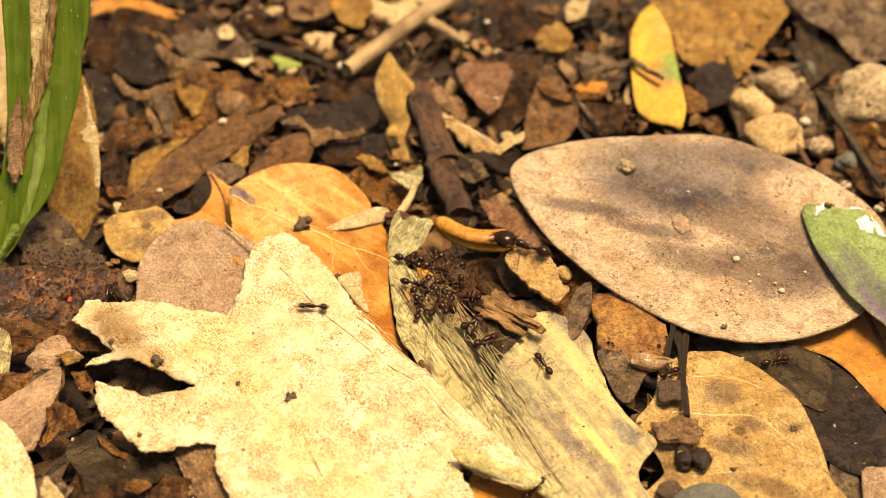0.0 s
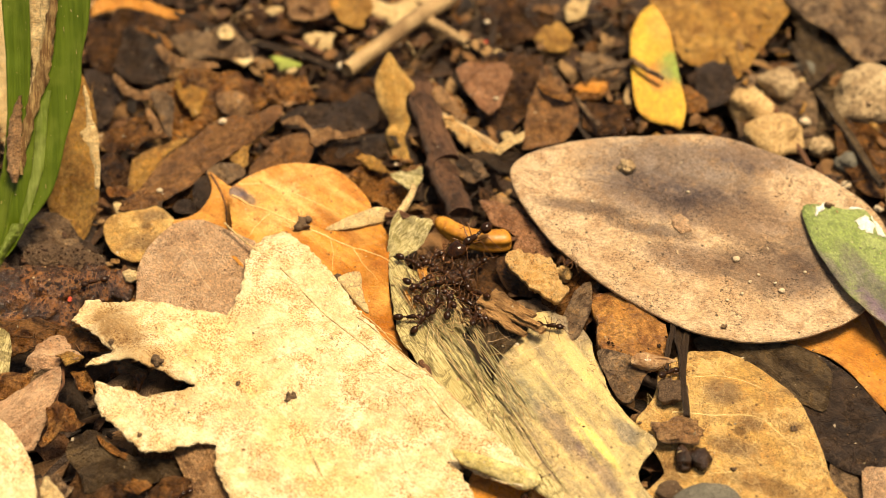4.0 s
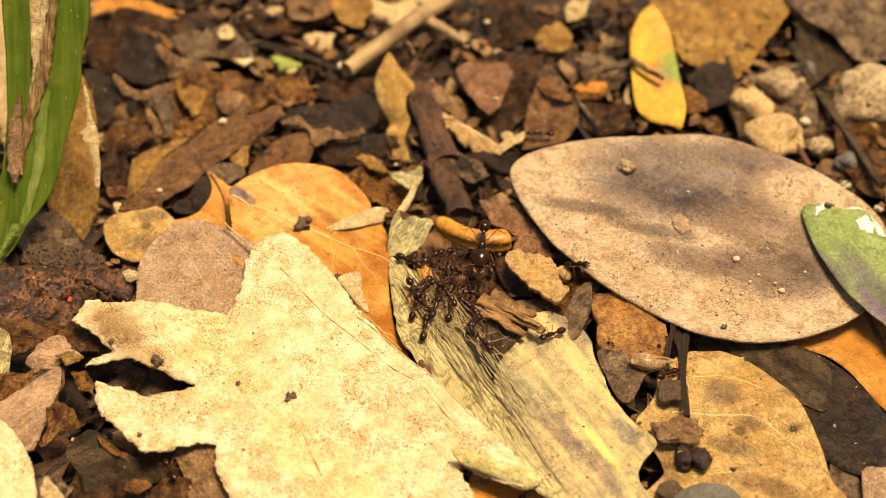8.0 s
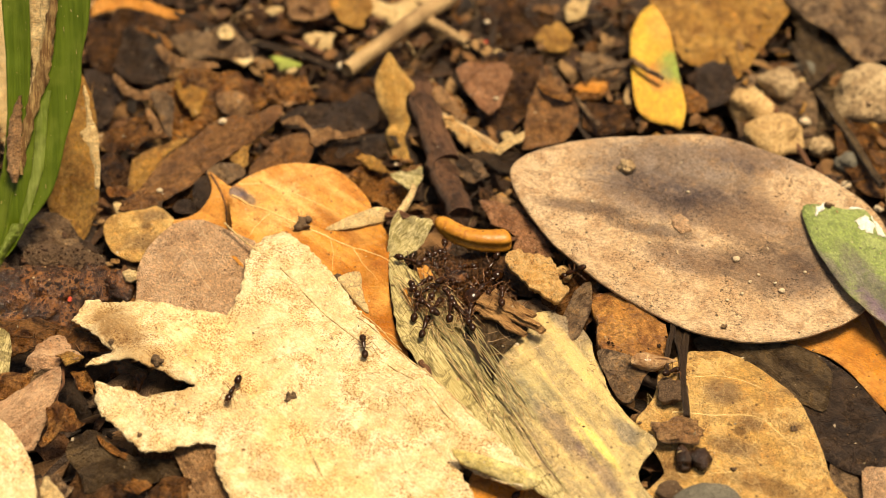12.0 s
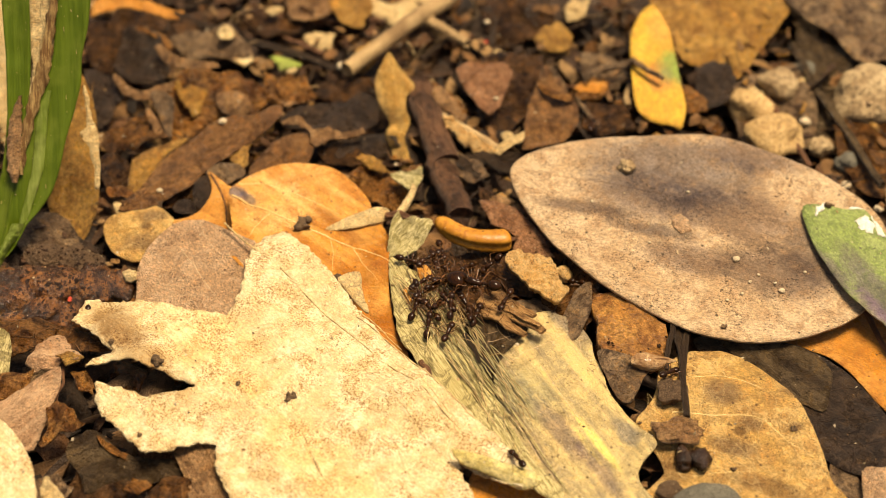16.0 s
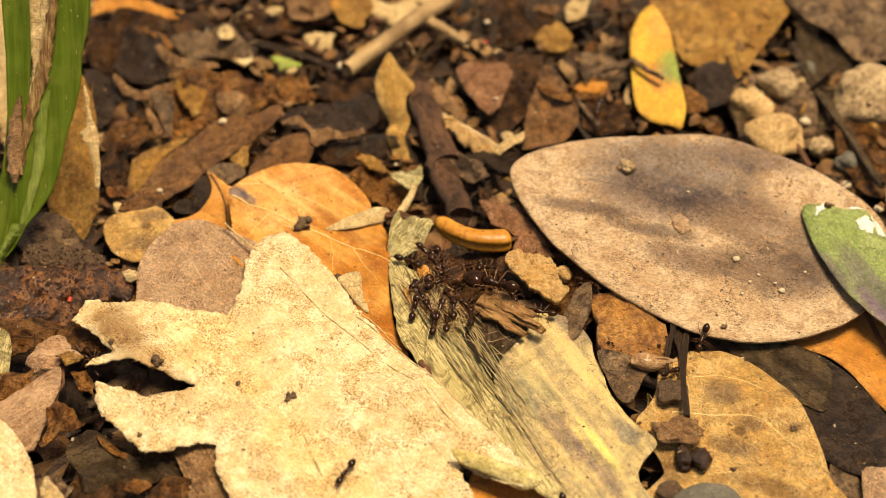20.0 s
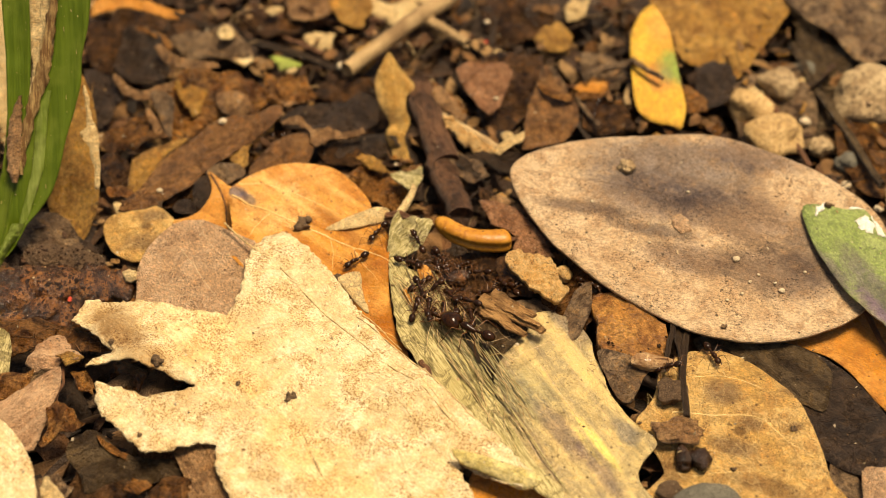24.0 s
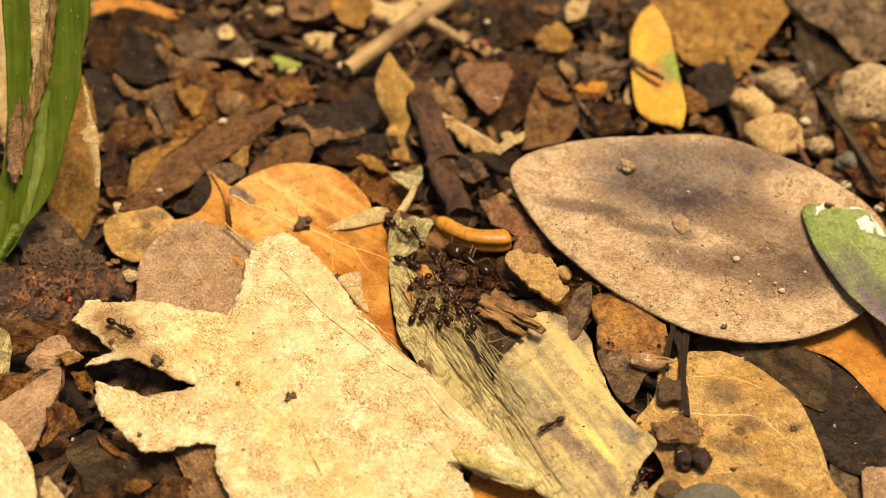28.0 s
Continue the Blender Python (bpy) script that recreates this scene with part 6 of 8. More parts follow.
sheet("leaf_fragment", (-38.94, -18.06, 1.55, 14, 0, -44.2), ((-1.7, 0), (-1, 1.5), (0.9, 1.2), (2, 0), (0.4, -0.6)),
      RUST, "small orange-brown leaf chip in a gap", wrinkle=0.87, ripple=2, ragged=0.25, sharp=True, gap=0.4, seed=257, step=0.35)
sheet("leaf_fragment", (-34.08, -27.45, 1.9, 14, 0, -37.5), ((-2.8, 0), (-0.9, 0.2), (1.3, 0.4), (2.8, 0), (1.1, -0.4), (-1.1, -0.5)),
      RUST, "narrow rust-brown rim of a decayed leaf", wrinkle=0.58, ripple=2, ragged=0.25, seed=258, step=0.35)
sheet("wood_splinter", (-40.54, -33.7, 2.61, 10, 0, 86.9), ((1, 0.7), (1.7, -0), (1.1, -0.9), (0.1, -1.9), (-1.2, -2), (-1.8, 0)),
      BUFF, "pale splintered rotten wood end", wrinkle=0.72, ripple=1.0, ragged=0.4, sharp=True, gap=0.3, seed=259, step=0.3, thick=0.8, category="splinter")
sheet("leaf_fragment", (-31.28, -32.41, 1.75, 14, 0, 4.5), ((-0.7, 1.2), (1, 0.8), (1.6, 0), (-0, -0.8), (-1.6, 0)),
      RUST, "orange-brown leaf chip under a cream leaf", wrinkle=0.87, ripple=2, ragged=0.25, sharp=True, gap=0.4, seed=260, step=0.35)
sheet("leaf_fragment", (-32.62, -17.39, 0.63, 10, 0, -22.4), ((-3.7, 0), (-1.8, 1.2), (1.4, 0.7), (3.4, -0), (1.7, -1.6), (-1.1, -1.9)),
      BROWN, "brown wet leaf scrap under a torn cream leaf", wrinkle=1.16, ripple=2, ragged=0.25, sharp=True, gap=0.4, seed=261, step=0.4)
# three dark pieces added to put deep shade into the litter here
sheet("leaf_fragment", (-43.45, 38.97, 0.83, 14, 0, -64.4), ((-4.2, 0), (-3.5, 3.3), (-0.7, 3.9), (3, 1.4), (4.3, -0), (2.4, -1.9), (-0.6, -2)),
      UMBER, "dark leaf shape standing in for shade beside green blades", cup=0.8, wrinkle=0.9, ripple=3, ragged=0.2, sharp=True, gap=0.5, seed=264, step=0.5)
sheet("leaf_fragment", (-43.78, 29.44, 0.62, 14, 0, -77.9), ((-4.9, -0), (-3.2, 3.2), (-0.2, 3.7), (3.7, 1.9), (4.2, -0), (0.2, -0.6)),
      DARK, "black leaf shape standing in for shade beside green blades", cup=-0.8, wrinkle=0.9, ripple=3, ragged=0.2, sharp=True, gap=0.5, seed=265, step=0.5)
sheet("leaf_fragment", (-39.31, 44.39, 1.0, 14, 0, 3.8), ((-4.1, -0), (-2.5, 1.9), (1.3, 1.3), (4.1, -0), (3.3, -1.8), (0.6, -0.9), (-1.6, -1.6)),
      UMBER, "dark leaf shape standing in for deep shade in the litter", cup=0.6, wrinkle=0.9, ripple=3, ragged=0.2, sharp=True, gap=0.5, seed=266, step=0.5)
sheet("leaf_fragment", (-39.36, 16.46, 0.45, 12, 0, -51.9), ((-3.1, -0), (-2.6, 1.6), (-0.8, 2.5), (1, 2.1), (2.5, -0), (1.6, -2), (-0.7, -1.4)),
      UMBER, "dark leaf fragment at a blade's foot", cup=-0.6, wrinkle=0.9, ripple=3, ragged=0.2, sharp=True, gap=0.5, seed=267, step=0.5)
sheet("leaf_fragment", (5.7, -11.98, 1.31, 1, 1, 86.1), ((2.5, 2.9), (4.4, 1.9), (4.9, 0), (4.2, -1.8), (2.5, -3.5), (0.4, -2.2), (-2.2, -0.6), (-4.8, 0), (-2.4, 1.4), (0.2, 2.1)),
      GREYDARK, "dark translucent decayed leaf piece with pale veins", veins=((((4.4, 0.5), (1.9, -0.2), (0.5, -1.7)), 0.035), (((0.0, 2.0), (0.5, 0.2), (1.4, -2.2)), 0.035), (((-1.2, 1.2), (-1.4, -0.1)), 0.03), (((3.7, -1.3), (2.0, -1.1), (0.7, -1.8)), 0.03), (((1.9, -0.2), (1.3, 1.1), (1.4, 2.2)), 0.03), (((0.7, 0.7), (-1.2, 1.1), (-2.6, 0.7)), 0.03),), thick=0.08, wrinkle=0.3, ripple=3, ragged=0.15, seed=274, step=0.4, rib_mat=PALEVEIN)
# leaf behind the orange one, with a dark fold between them
sheet("dead_leaf", (-26.5, 9.3, 1.22, 8, 0, -76.4), ((1.2, -5.3), (0.4, -3.6), (-0.2, -2), (-1.8, -0.5), (-3.9, 0.1), (-5.7, 0), (-4.9, 1), (-3.3, 2), (-1.9, 3.5), (1.6, 3.6), (5.5, 2.2), (5.9, -0), (5, -3.7)),
      ORANGE, "small orange leaf lobe with a withered stalk end", veins=((((-5.3, 0.2), (-2.5, 1.1), (1.0, 1.1), (3.5, 0.8)), 0.16),), cup=0.3, wrinkle=0.4, ripple=4, ragged=0.1, seed=262, step=0.5, rib_mat=BARK)
bit("dead_leaf", (-35.20, 7.76, -0.4, 10, 0, 5.8), ((-4.3, 1.5), (-1.3, 3.0), (2.0, 3.0), (4.0, 0.3), (3.3, -2.4), (-0.4, -4.6), (-3.1, -3.3), (-4.2, -1.2)), OCHRE, "dull tan leaf with a curled rim", wrinkle=0.4, rib=0.12, laterals=3)
bit("leaf_fragment", (-30.71, 45.01, -1.0, 10, 6, -10.9), ((-4.9, -0.0), (0.7, 1.5), (4.9, -0.0), (3.5, -2.9), (-1.5, -4.0)), UMBER, "dark-brown soft leaf fragment", wrinkle=0.6)
bit("leaf_fragment", (-21.73, 48.22, -1.0, 10, -6, -3.6), ((-5.3, -0.0), (0.6, 2.2), (5.2, -0.0), (3.3, -3.3), (-1.1, -4.3)), UMBER, "dark brown soft leaf fragment", wrinkle=0.6)
bit("leaf_fragment", (-13.37, 49.95, -1.2, 10, -6, -40.4), ((-4.4, 0.0), (-0.3, 2.8), (4.3, 0.0), (2.8, -3.6), (-0.5, -2.7)), BROWN, "brown soft leaf fragment", wrinkle=0.6)
bit("leaf_fragment", (-16.08, 43.97, -1.0, 6, 0, 5.7), ((-2.0, -0.0), (-0.2, 1.5), (2.1, -0.0), (1.4, -2.2), (-1.2, -2.1)), BUFF, "pale tan leaf chip in the litter", wrinkle=0.3)
FRESH = leaf_mat("fresh_green_scrap", (0.24, 0.30, 0.05), (0.32, 0.36, 0.08), (0.20, 0.25, 0.05), spots=0.1, patch=0.3, relief=0.06, rough=0.5)
bit("leaf_fragment", (-20.12, 38.14, -0.4, 6, 0, -23.6), ((-2.2, -0.0), (-1.5, 1.0), (1.8, 1.3), (2.2, -0.0), (-0.2, -1.1)), FRESH, "small fresh green leaf scrap", wrinkle=0.2)
bit("leaf_fragment", (-10.91, 21.09, -0.5, 12, 0, -5.4), ((-4.5, 0.0), (-1.2, 1.4), (3.5, 2.9), (4.5, 0.0), (1.3, -2.4), (-1.4, -2.7)), DARK, "blackened leaf fragment in the litter", wrinkle=0.6)
bit("leaf_fragment", (-19.12, 33.74, -0.6, 6, 0, -31.9), ((-3.9, 0.0), (0.9, 1.8), (3.9, 0.0), (1.5, -4.1), (-2.0, -3.4)), RUST, "brown leaf fragment in the litter", wrinkle=0.5)
bit("leaf_fragment", (-12.05, 32.46, -0.8, 6, 0, -169.9), ((2.7, -3.5), (-2.4, -3.3), (-3.9, 0.0), (1.3, 1.7), (3.9, 0.0)), UMBER, "dark leaf fragment in the litter", wrinkle=0.5)
bit("leaf_fragment", (-17.10, 48.69, -0.2, 10, 0, -145.4), ((2.4, -2.7), (-0.5, -2.4), (-3.3, 0.0), (-1.0, 3.0), (2.0, 2.5), (3.3, 0.0)), FLAKE, "pinkish-brown soft leaf piece", wrinkle=0.5)
bit("leaf_fragment", (-12.94, 47.48, 0.2, 12, 0, -48.6), ((-3.7, 0.0), (-0.8, 3.8), (2.6, 3.0), (3.6, 0.0), (1.6, -1.5), (-1.0, -1.0)), AMBERLEAF, "tan leaf piece behind a dark twig", wrinkle=0.5)
bit("leaf_fragment", (-10.57, 38.97, 0.4, 14, 0, 49.4), ((-2.7, 0.0), (0.5, 0.7), (2.7, 0.0), (1.0, -2.1), (-1.9, -2.0)), AMBERLEAF, "tan broken leaf chip in the litter", wrinkle=0.4)
bit("leaf_fragment", (-19.88, 32.81, 0.2, 14, 0, -107.3), ((0.3, -1.2), (-1.9, -0.0), (-0.6, 1.8), (1.4, 1.7), (1.9, -0.0)), RUST, "rust-coloured crumpled leaf chip", wrinkle=0.5)
bit("leaf_fragment", (14.11, 41.25, 0.2, 14, 0, -18.9), ((-2.5, 0.0), (-1.6, 1.8), (0.7, 1.9), (2.5, 0.0), (1.3, -1.5), (-0.8, -1.7)), AMBERLEAF, "tan crumpled leaf scrap in the litter", wrinkle=0.6)
bit("leaf_fragment", (0.70, 30.32, 0.3, 10, 0, -44.6), ((-3.0, 0.0), (-2.5, 1.0), (0.5, 0.7), (2.9, 0.0), (2.6, -0.8), (0.0, -0.8)), RUST, "rust-brown narrow leaf shred", wrinkle=0.4)
bit("leaf_fragment", (18.43, 32.37, 0.3, 16, 0, 8.7), ((-2.2, 0.0), (-0.9, 1.2), (1.2, 1.2), (2.2, 0.0), (1.2, -1.4), (-0.9, -1.4)), ORANGE, "torn orange-brown leaf scrap", wrinkle=0.6)
# middle back
bit("dead_leaf", (-5.89, 52.61, 0.0, 10, 0, 0.0), ((-4.8, 0.0), (-1.1, -2.6), (4.8, 0.0), (3.4, -4.7), (0.1, -7.1), (-1.6, -5.5), (-3.6, -4.0)), BUFF, "pale tan leaf under a stick", wrinkle=0.6, ragged=0.2)
bit("leaf_fragment", (9.25, 31.45, -0.4, 10, 0, -117.5), ((-3.1, -7.9), (-5.6, -4.8), (-7.3, -0.0), (-3.3, 2.3), (1.8, 2.4), (5.3, 1.8), (7.1, -0.0), (5.1, -3.0)), UMBER, "dark leaf under a rosy flake", wrinkle=0.5)
bit("leaf_fragment", (9.47, 47.09, -0.8, 8, 8, -21.3), ((-5.0, -0.0), (-0.8, 4.7), (4.2, 4.2), (5.0, -0.0), (0.7, -4.5), (-2.9, -3.4)), UMBER, "dark leaf fragment in the litter", wrinkle=0.6)
bit("leaf_fragment", (13.86, 41.75, -0.4, 8, 0, -38.1), ((-2.7, -0.0), (-1.1, 2.8), (1.8, 2.1), (2.7, -0.0), (0.4, -2.3)), AMBERLEAF, "tan-brown crumpled leaf bit", wrinkle=0.6)
bit("leaf_fragment", (16.71, 48.83, -0.4, 8, 0, -100.7), ((-0.2, -0.9), (-2.5, 0.0), (-1.6, 2.1), (1.6, 2.3), (2.5, 0.0)), BUFF, "pale yellow leaf chip in the litter", wrinkle=0.3)
bit("leaf_fragment", (19.56, 36.05, -0.6, 8, 0, -52.6), ((-3.6, 0.0), (-1.2, 4.0), (2.6, 3.4), (3.6, 0.0), (0.5, -2.5)), GREYBROWN, "grey leaf fragment in the litter", wrinkle=0.5)
bit("leaf_fragment", (18.48, 32.69, -0.3, 8, 0, 15.7), ((-2.6, -0.0), (0.9, 1.5), (2.6, -0.0), (1.5, -1.6), (-1.8, -2.2)), RUST, "orange-brown leaf scrap in the litter", wrinkle=0.5, ragged=0.25)
bit("leaf_fragment", (20.71, 27.95, -0.6, 8, 0, -31.0), ((-3.6, 0.0), (1.1, 2.3), (3.6, 0.0), (0.3, -3.5), (-2.5, -3.1)), UMBER, "dark leaf fragment behind a tan leaf", wrinkle=0.5)
# far side
bit("dead_leaf", (36.18, 44.77, 0.6, 8, 4, -9.9), ((-9.3, 3.9), (8.2, 8.3), (8.2, 3.7), (5.5, -2.7), (2.8, -9.1), (-0.5, -8.2), (-4.1, -7.9), (-6.4, -3.6)), AMBERLEAF, "large smooth orange-tan dead leaf", wrinkle=0.5, rib=0.12)
bit("leaf_fragment", (33.37, 33.06, -0.2, 10, 0, -101.3), ((-2.5, -2.0), (-4.0, -0.0), (-3.4, 2.2), (-0.9, 3.2), (2.9, 2.7), (4.0, -0.0), (1.4, -1.6)), DARK, "dark grey-brown leaf fragment", wrinkle=0.4)
bit("leaf_fragment", (31.28, 30.77, 0.0, 8, 0, -53.7), ((-2.6, -0.0), (-1.0, 0.8), (1.5, 1.1), (2.5, -0.0), (1.0, -2.4)), RUST, "tan leaf scrap beside a yellow leaflet", wrinkle=0.3)
bit("dead_leaf", (52.74, 44.11, 1.5, 8, -4, -40.4), ((-9.5, -0.0), (3.4, 9.4), (9.3, -0.0), (6.9, -3.1), (4.3, -5.3), (-0.8, -3.7), (-5.9, -3.1)), GREYBROWN, "grey-brown large leaf at the litter's edge", wrinkle=0.6, rib=0.12)
bit("leaf_fragment", (37.71, 48.02, -0.6, 6, 0, -77.8), ((-3.8, -0.0), (-1.5, 3.2), (2.4, 3.5), (3.7, -0.0), (0.1, -2.0)), RUST, "rust-brown leaf scrap in the litter", wrinkle=0.4)

sheet("dead_leaf", (41.57, 29.79, -1.21, 6, 0, 61.6), ((0.4, 6.2), (4.6, 4.6), (8.5, 0), (3.7, -3.9), (-4.1, -5.9), (-7.9, 0), (-4.2, 3.8)),
      GREYBROWN, "dull brown leaf under clay pebbles", wrinkle=0.8, ripple=4, ragged=0.2, seed=271)
sheet("dead_leaf", (48.41, 33.04, -1.4, 6, 0, -76.7), ((-11.7, 0), (-9.7, 2.4), (-5.1, 5.3), (0.6, 0.9), (11.1, -0), (7.3, -4), (-2.1, -1.9)),
      GREYDARK, "decayed grey-brown leaf under a long twig", wrinkle=0.8, ripple=4, ragged=0.2, seed=272)
sheet("dead_leaf", (50.13, 21.77, -1.43, 6, 0, -81.1), ((-7.9, -0), (-6, 5.8), (5.9, 4.5), (7, -0), (1.2, -1.9)),
      BROWN, "brown leaf beside a pale pebble", wrinkle=0.8, ripple=4, ragged=0.2, seed=273)
rod("stick", (-12.20, 34.79, 1.20), (1.18, 49.64, 1.20), 1.0, 1.15, STICK, "straight tan broken stick", "stick", 11, 0.5, 0.12, 12)
rod("stick", (-1.97, 45.25, 0.40), (3.32, 40.66, 0.40), 0.7, 0.6, STICK, "yellow-tan short broken stick", "stick", 12, 0.5, 0.3)
rod("twig", (-3.25, 32.14, 0.40), (0.41, 17.38, 0.60), 1.8, 1.9, DARKBARK, "thick brown bark-covered twig", "twig", 13, 0.5, 0.12, 14)
rod("twig", (-0.61, 18.81, 0.20), (2.05, 8.83, 0.40), 1.75, 1.5, DARKBARK, "thick brown bark-covered twig", "twig", 14, 0.6, 0.35, 14)
rod("twig", (0.07, 26.24, 0.90), (6.53, 19.65, 1.00), 0.7, 0.55, STICK, "thin tan twig with rough bark", "twig", 15, 0.6, 0.35)
rod("twig", (-1.13, 32.68, 0.40), (2.64, 26.58, 0.60), 0.6, 0.5, RUST, "reddish thin twig in the litter", "twig", 16, 0.6, 0.35)
rod("twig", (-40.78, 50.73, -0.40), (-12.81, 36.27, -0.60), 0.55, 0.5, DARKTWIG, "long dark thin twig in the litter", "twig", 17, 0.8, 0.3)
rod("twig", (18.17, 34.41, 0.60), (23.83, 35.60, 2.00), 0.45, 0.4, GREYBROWN, "grey-brown thin bent twig at a yellow leaflet", "twig", 18, 0.5, 0.2)
rod("twig", (23.66, 35.36, 2.20), (27.24, 31.89, 2.00), 0.4, 0.3, GREYBROWN, "grey-brown thin bent twig on a yellow leaflet", "twig", 19, 0.4, 0.2)
rod("twig", (44.71, 41.65, -0.60), (52.66, 14.98, -0.40), 0.6, 0.5, GREYDARK, "long brown thin twig in the litter", "twig", 20, 1.0, 0.3)
rod("twig", (40.03, 30.91, -0.40), (44.45, 18.68, -0.60), 0.45, 0.35, BARK, "thin brown twig among pebbles", "twig", 21, 0.6, 0.3)
rod("twig", (3.81, 19.10, 0.40), (8.18, 16.88, 0.60), 1.0, 0.8, DARKTWIG, "short dark twig beside a tan leaf", "twig", 22, 0.5, 0.3)
rod("twig", (0.41, 19.69, 0.60), (5.25, 15.12, 0.40), 0.9, 0.8, DARKTWIG, "short dark twig in the litter", "twig", 23, 0.5, 0.3)
rod("twig", (16.58, 30.22, 0.20), (19.27, 25.17, 0.00), 0.3, 0.25, GREYBROWN, "thin grey twig in the litter", "twig", 24, 0.4, 0.2)
rod("twig", (-40.63, -14.00, 3.20), (-40.77, -21.43, 2.20), 0.2, 0.14, BARK, "thin tan stalk by a curled leaf", "stalk", 25, 1.2, 0.2)
for i, (a, sz, m) in enumerate((((42.08, 33.15, 0.00), (5.0, 5, 3.6), PEBBLE), ((38.01, 29.64, -0.50), (4.2, 7, 3.8), CLAY), ((40.70, 24.17, -0.50), (6.4, 7, 4), CLAY), ((53.39, 31.57, -0.50), (8.5, 10, 6), PEBBLE), ((47.98, 50.06, -1.00), (6, 5, 4), PEBBLE),
                                ((53.70, 48.52, -1.00), (9, 6, 4), PEBBLE), ((46.23, 23.77, -2.00), (3, 3, 2.4), PEBBLE), ((45.85, 37.71, -2.00), (4, 4, 3), GREYSTONE), ((49.28, 20.70, -2.00), (3.4, 3, 2.4), GREYSTONE))):
    lump("pebble", a, sz, m, "rough pale earthy pebble" if m is PEBBLE else "rounded yellow clay pebble in the litter" if m is CLAY else "dull grey earthy pebble", "pebble", seed=60 + i, rough=0.3, grain=0.35, turn=i * 40, detail=4, group="pebbles in the litter")


# ---- loose leaf fragments over the soil ----
def fragments():
    rng = random.Random(21)
    kinds = []
    for i in range(30):
        n, ln = rng.randint(4, 7), rng.uniform(2.2, 7.5)
        wd = ln * rng.uniform(0.3, 0.75)
        ring = [(ln / 2 * math.cos(2 * math.pi * (k + rng.uniform(-0.3, 0.3)) / n) * rng.uniform(0.65, 1.15), wd / 2 * math.sin(2 * math.pi * (k + rng.uniform(-0.3, 0.3)) / n) * rng.uniform(0.65, 1.15)) for k in range(n)]
        m = (UMBER, BROWN, RUST, GREYBROWN, UMBER, DARK, BROWN, UMBER, RUST, BROWN)[i % 10]
        word = {UMBER: "dark-brown glossy", BROWN: "brown dry", DARK: "blackened", GREYBROWN: "grey-brown dull", RUST: "rust-brown"}[m]
        kinds.append(sheet("leaf_fragment", (rng.uniform(-40, 40), rng.uniform(5, 40), -3.0, 0, 0, rng.uniform(0, 360)), tuple(ring), m, word + " leaf fragment in the litter", thick=0.18,
                           cup=rng.uniform(-0.35, 0.35) * wd, bend=rng.uniform(-0.25, 0.25) * ln, twist=rng.uniform(-0.25, 0.25) * wd, wrinkle=0.8, ripple=3, ragged=0.25, sharp=True, gap=0.5, seed=100 + i, group="litter fragments"))
    for i in range(268):
        x, y = rng.uniform(-58, 58), rng.uniform(-42, 62)
        if y < 8 and x > -18 and rng.random() < 0.75:
            continue
        copy_thing(kinds[i % 30], pose(x * MM, y * MM, rng.uniform(-3.4, -0.7) * MM, rng.gauss(0, 22), rng.gauss(0, 22), rng.uniform(0, 360)))
    chips = []
    for i in range(16):
        n, ln = rng.randint(5, 8), rng.uniform(1.6, 3.6)
        wd = ln * rng.uniform(0.25, 0.7)
        ring = [(ln / 2 * math.cos(2 * math.pi * (k + rng.uniform(-0.3, 0.3)) / n) * rng.uniform(0.5, 1.2), wd / 2 * math.sin(2 * math.pi * (k + rng.uniform(-0.3, 0.3)) / n) * rng.uniform(0.5, 1.2)) for k in range(n)]
        m = (AMBERLEAF, FLAKE, RUST, AMBERLEAF, GREYBROWN, FLAKE, BUFF, RUST)[i % 8]
        word = {AMBERLEAF: "amber", FLAKE: "rosy-tan", RUST: "rust-brown", GREYBROWN: "grey-brown", BUFF: "pale straw-coloured"}[m]
        chips.append(sheet("leaf_chip", (rng.uniform(-35, 35), rng.uniform(16, 45), -0.6, rng.gauss(8, 20), rng.gauss(0, 20), rng.uniform(0, 360)), tuple(ring), m, word + " curled chip of leaf in the litter", thick=0.15,
                           cup=rng.uniform(-0.6, 0.6) * wd, bend=rng.uniform(-0.3, 0.3) * ln, wrinkle=0.5, ripple=1.6, ragged=0.2, sharp=True, gap=0.35, step=0.45, seed=300 + i, group="small leaf chips"))
    for i in range(150):
        x, y = rng.uniform(-56, 56), rng.uniform(10, 62)
        if (11 < x < 50 and y < 22) or (-28 < x < -6 and y < 19):
            continue
        copy_thing(chips[i % 16], pose(x * MM, y * MM, rng.uniform(-1.6, 0.9) * MM, rng.gauss(8, 24), rng.gauss(0, 24), rng.uniform(0, 360)))
    for i in range(90):
        x, y, a, ln = rng.uniform(-58, 58), rng.uniform(-5, 60), rng.uniform(0, 6.3), rng.uniform(3, 12)
        z = rng.uniform(-2.8, -0.6)
        r = rng.uniform(0.15, 0.5)
        rod("twig", (x, y, z), (x + ln * math.cos(a), y + ln * math.sin(a), z + rng.uniform(-1, 1)), r, r * 0.7, (DARKTWIG, BARK, DARKTWIG, STICK)[i % 4],
            "thin broken twig lying in the litter", "twig", i, 0.5, 0.3, 7, 9, group="twigs in the litter")


fragments()


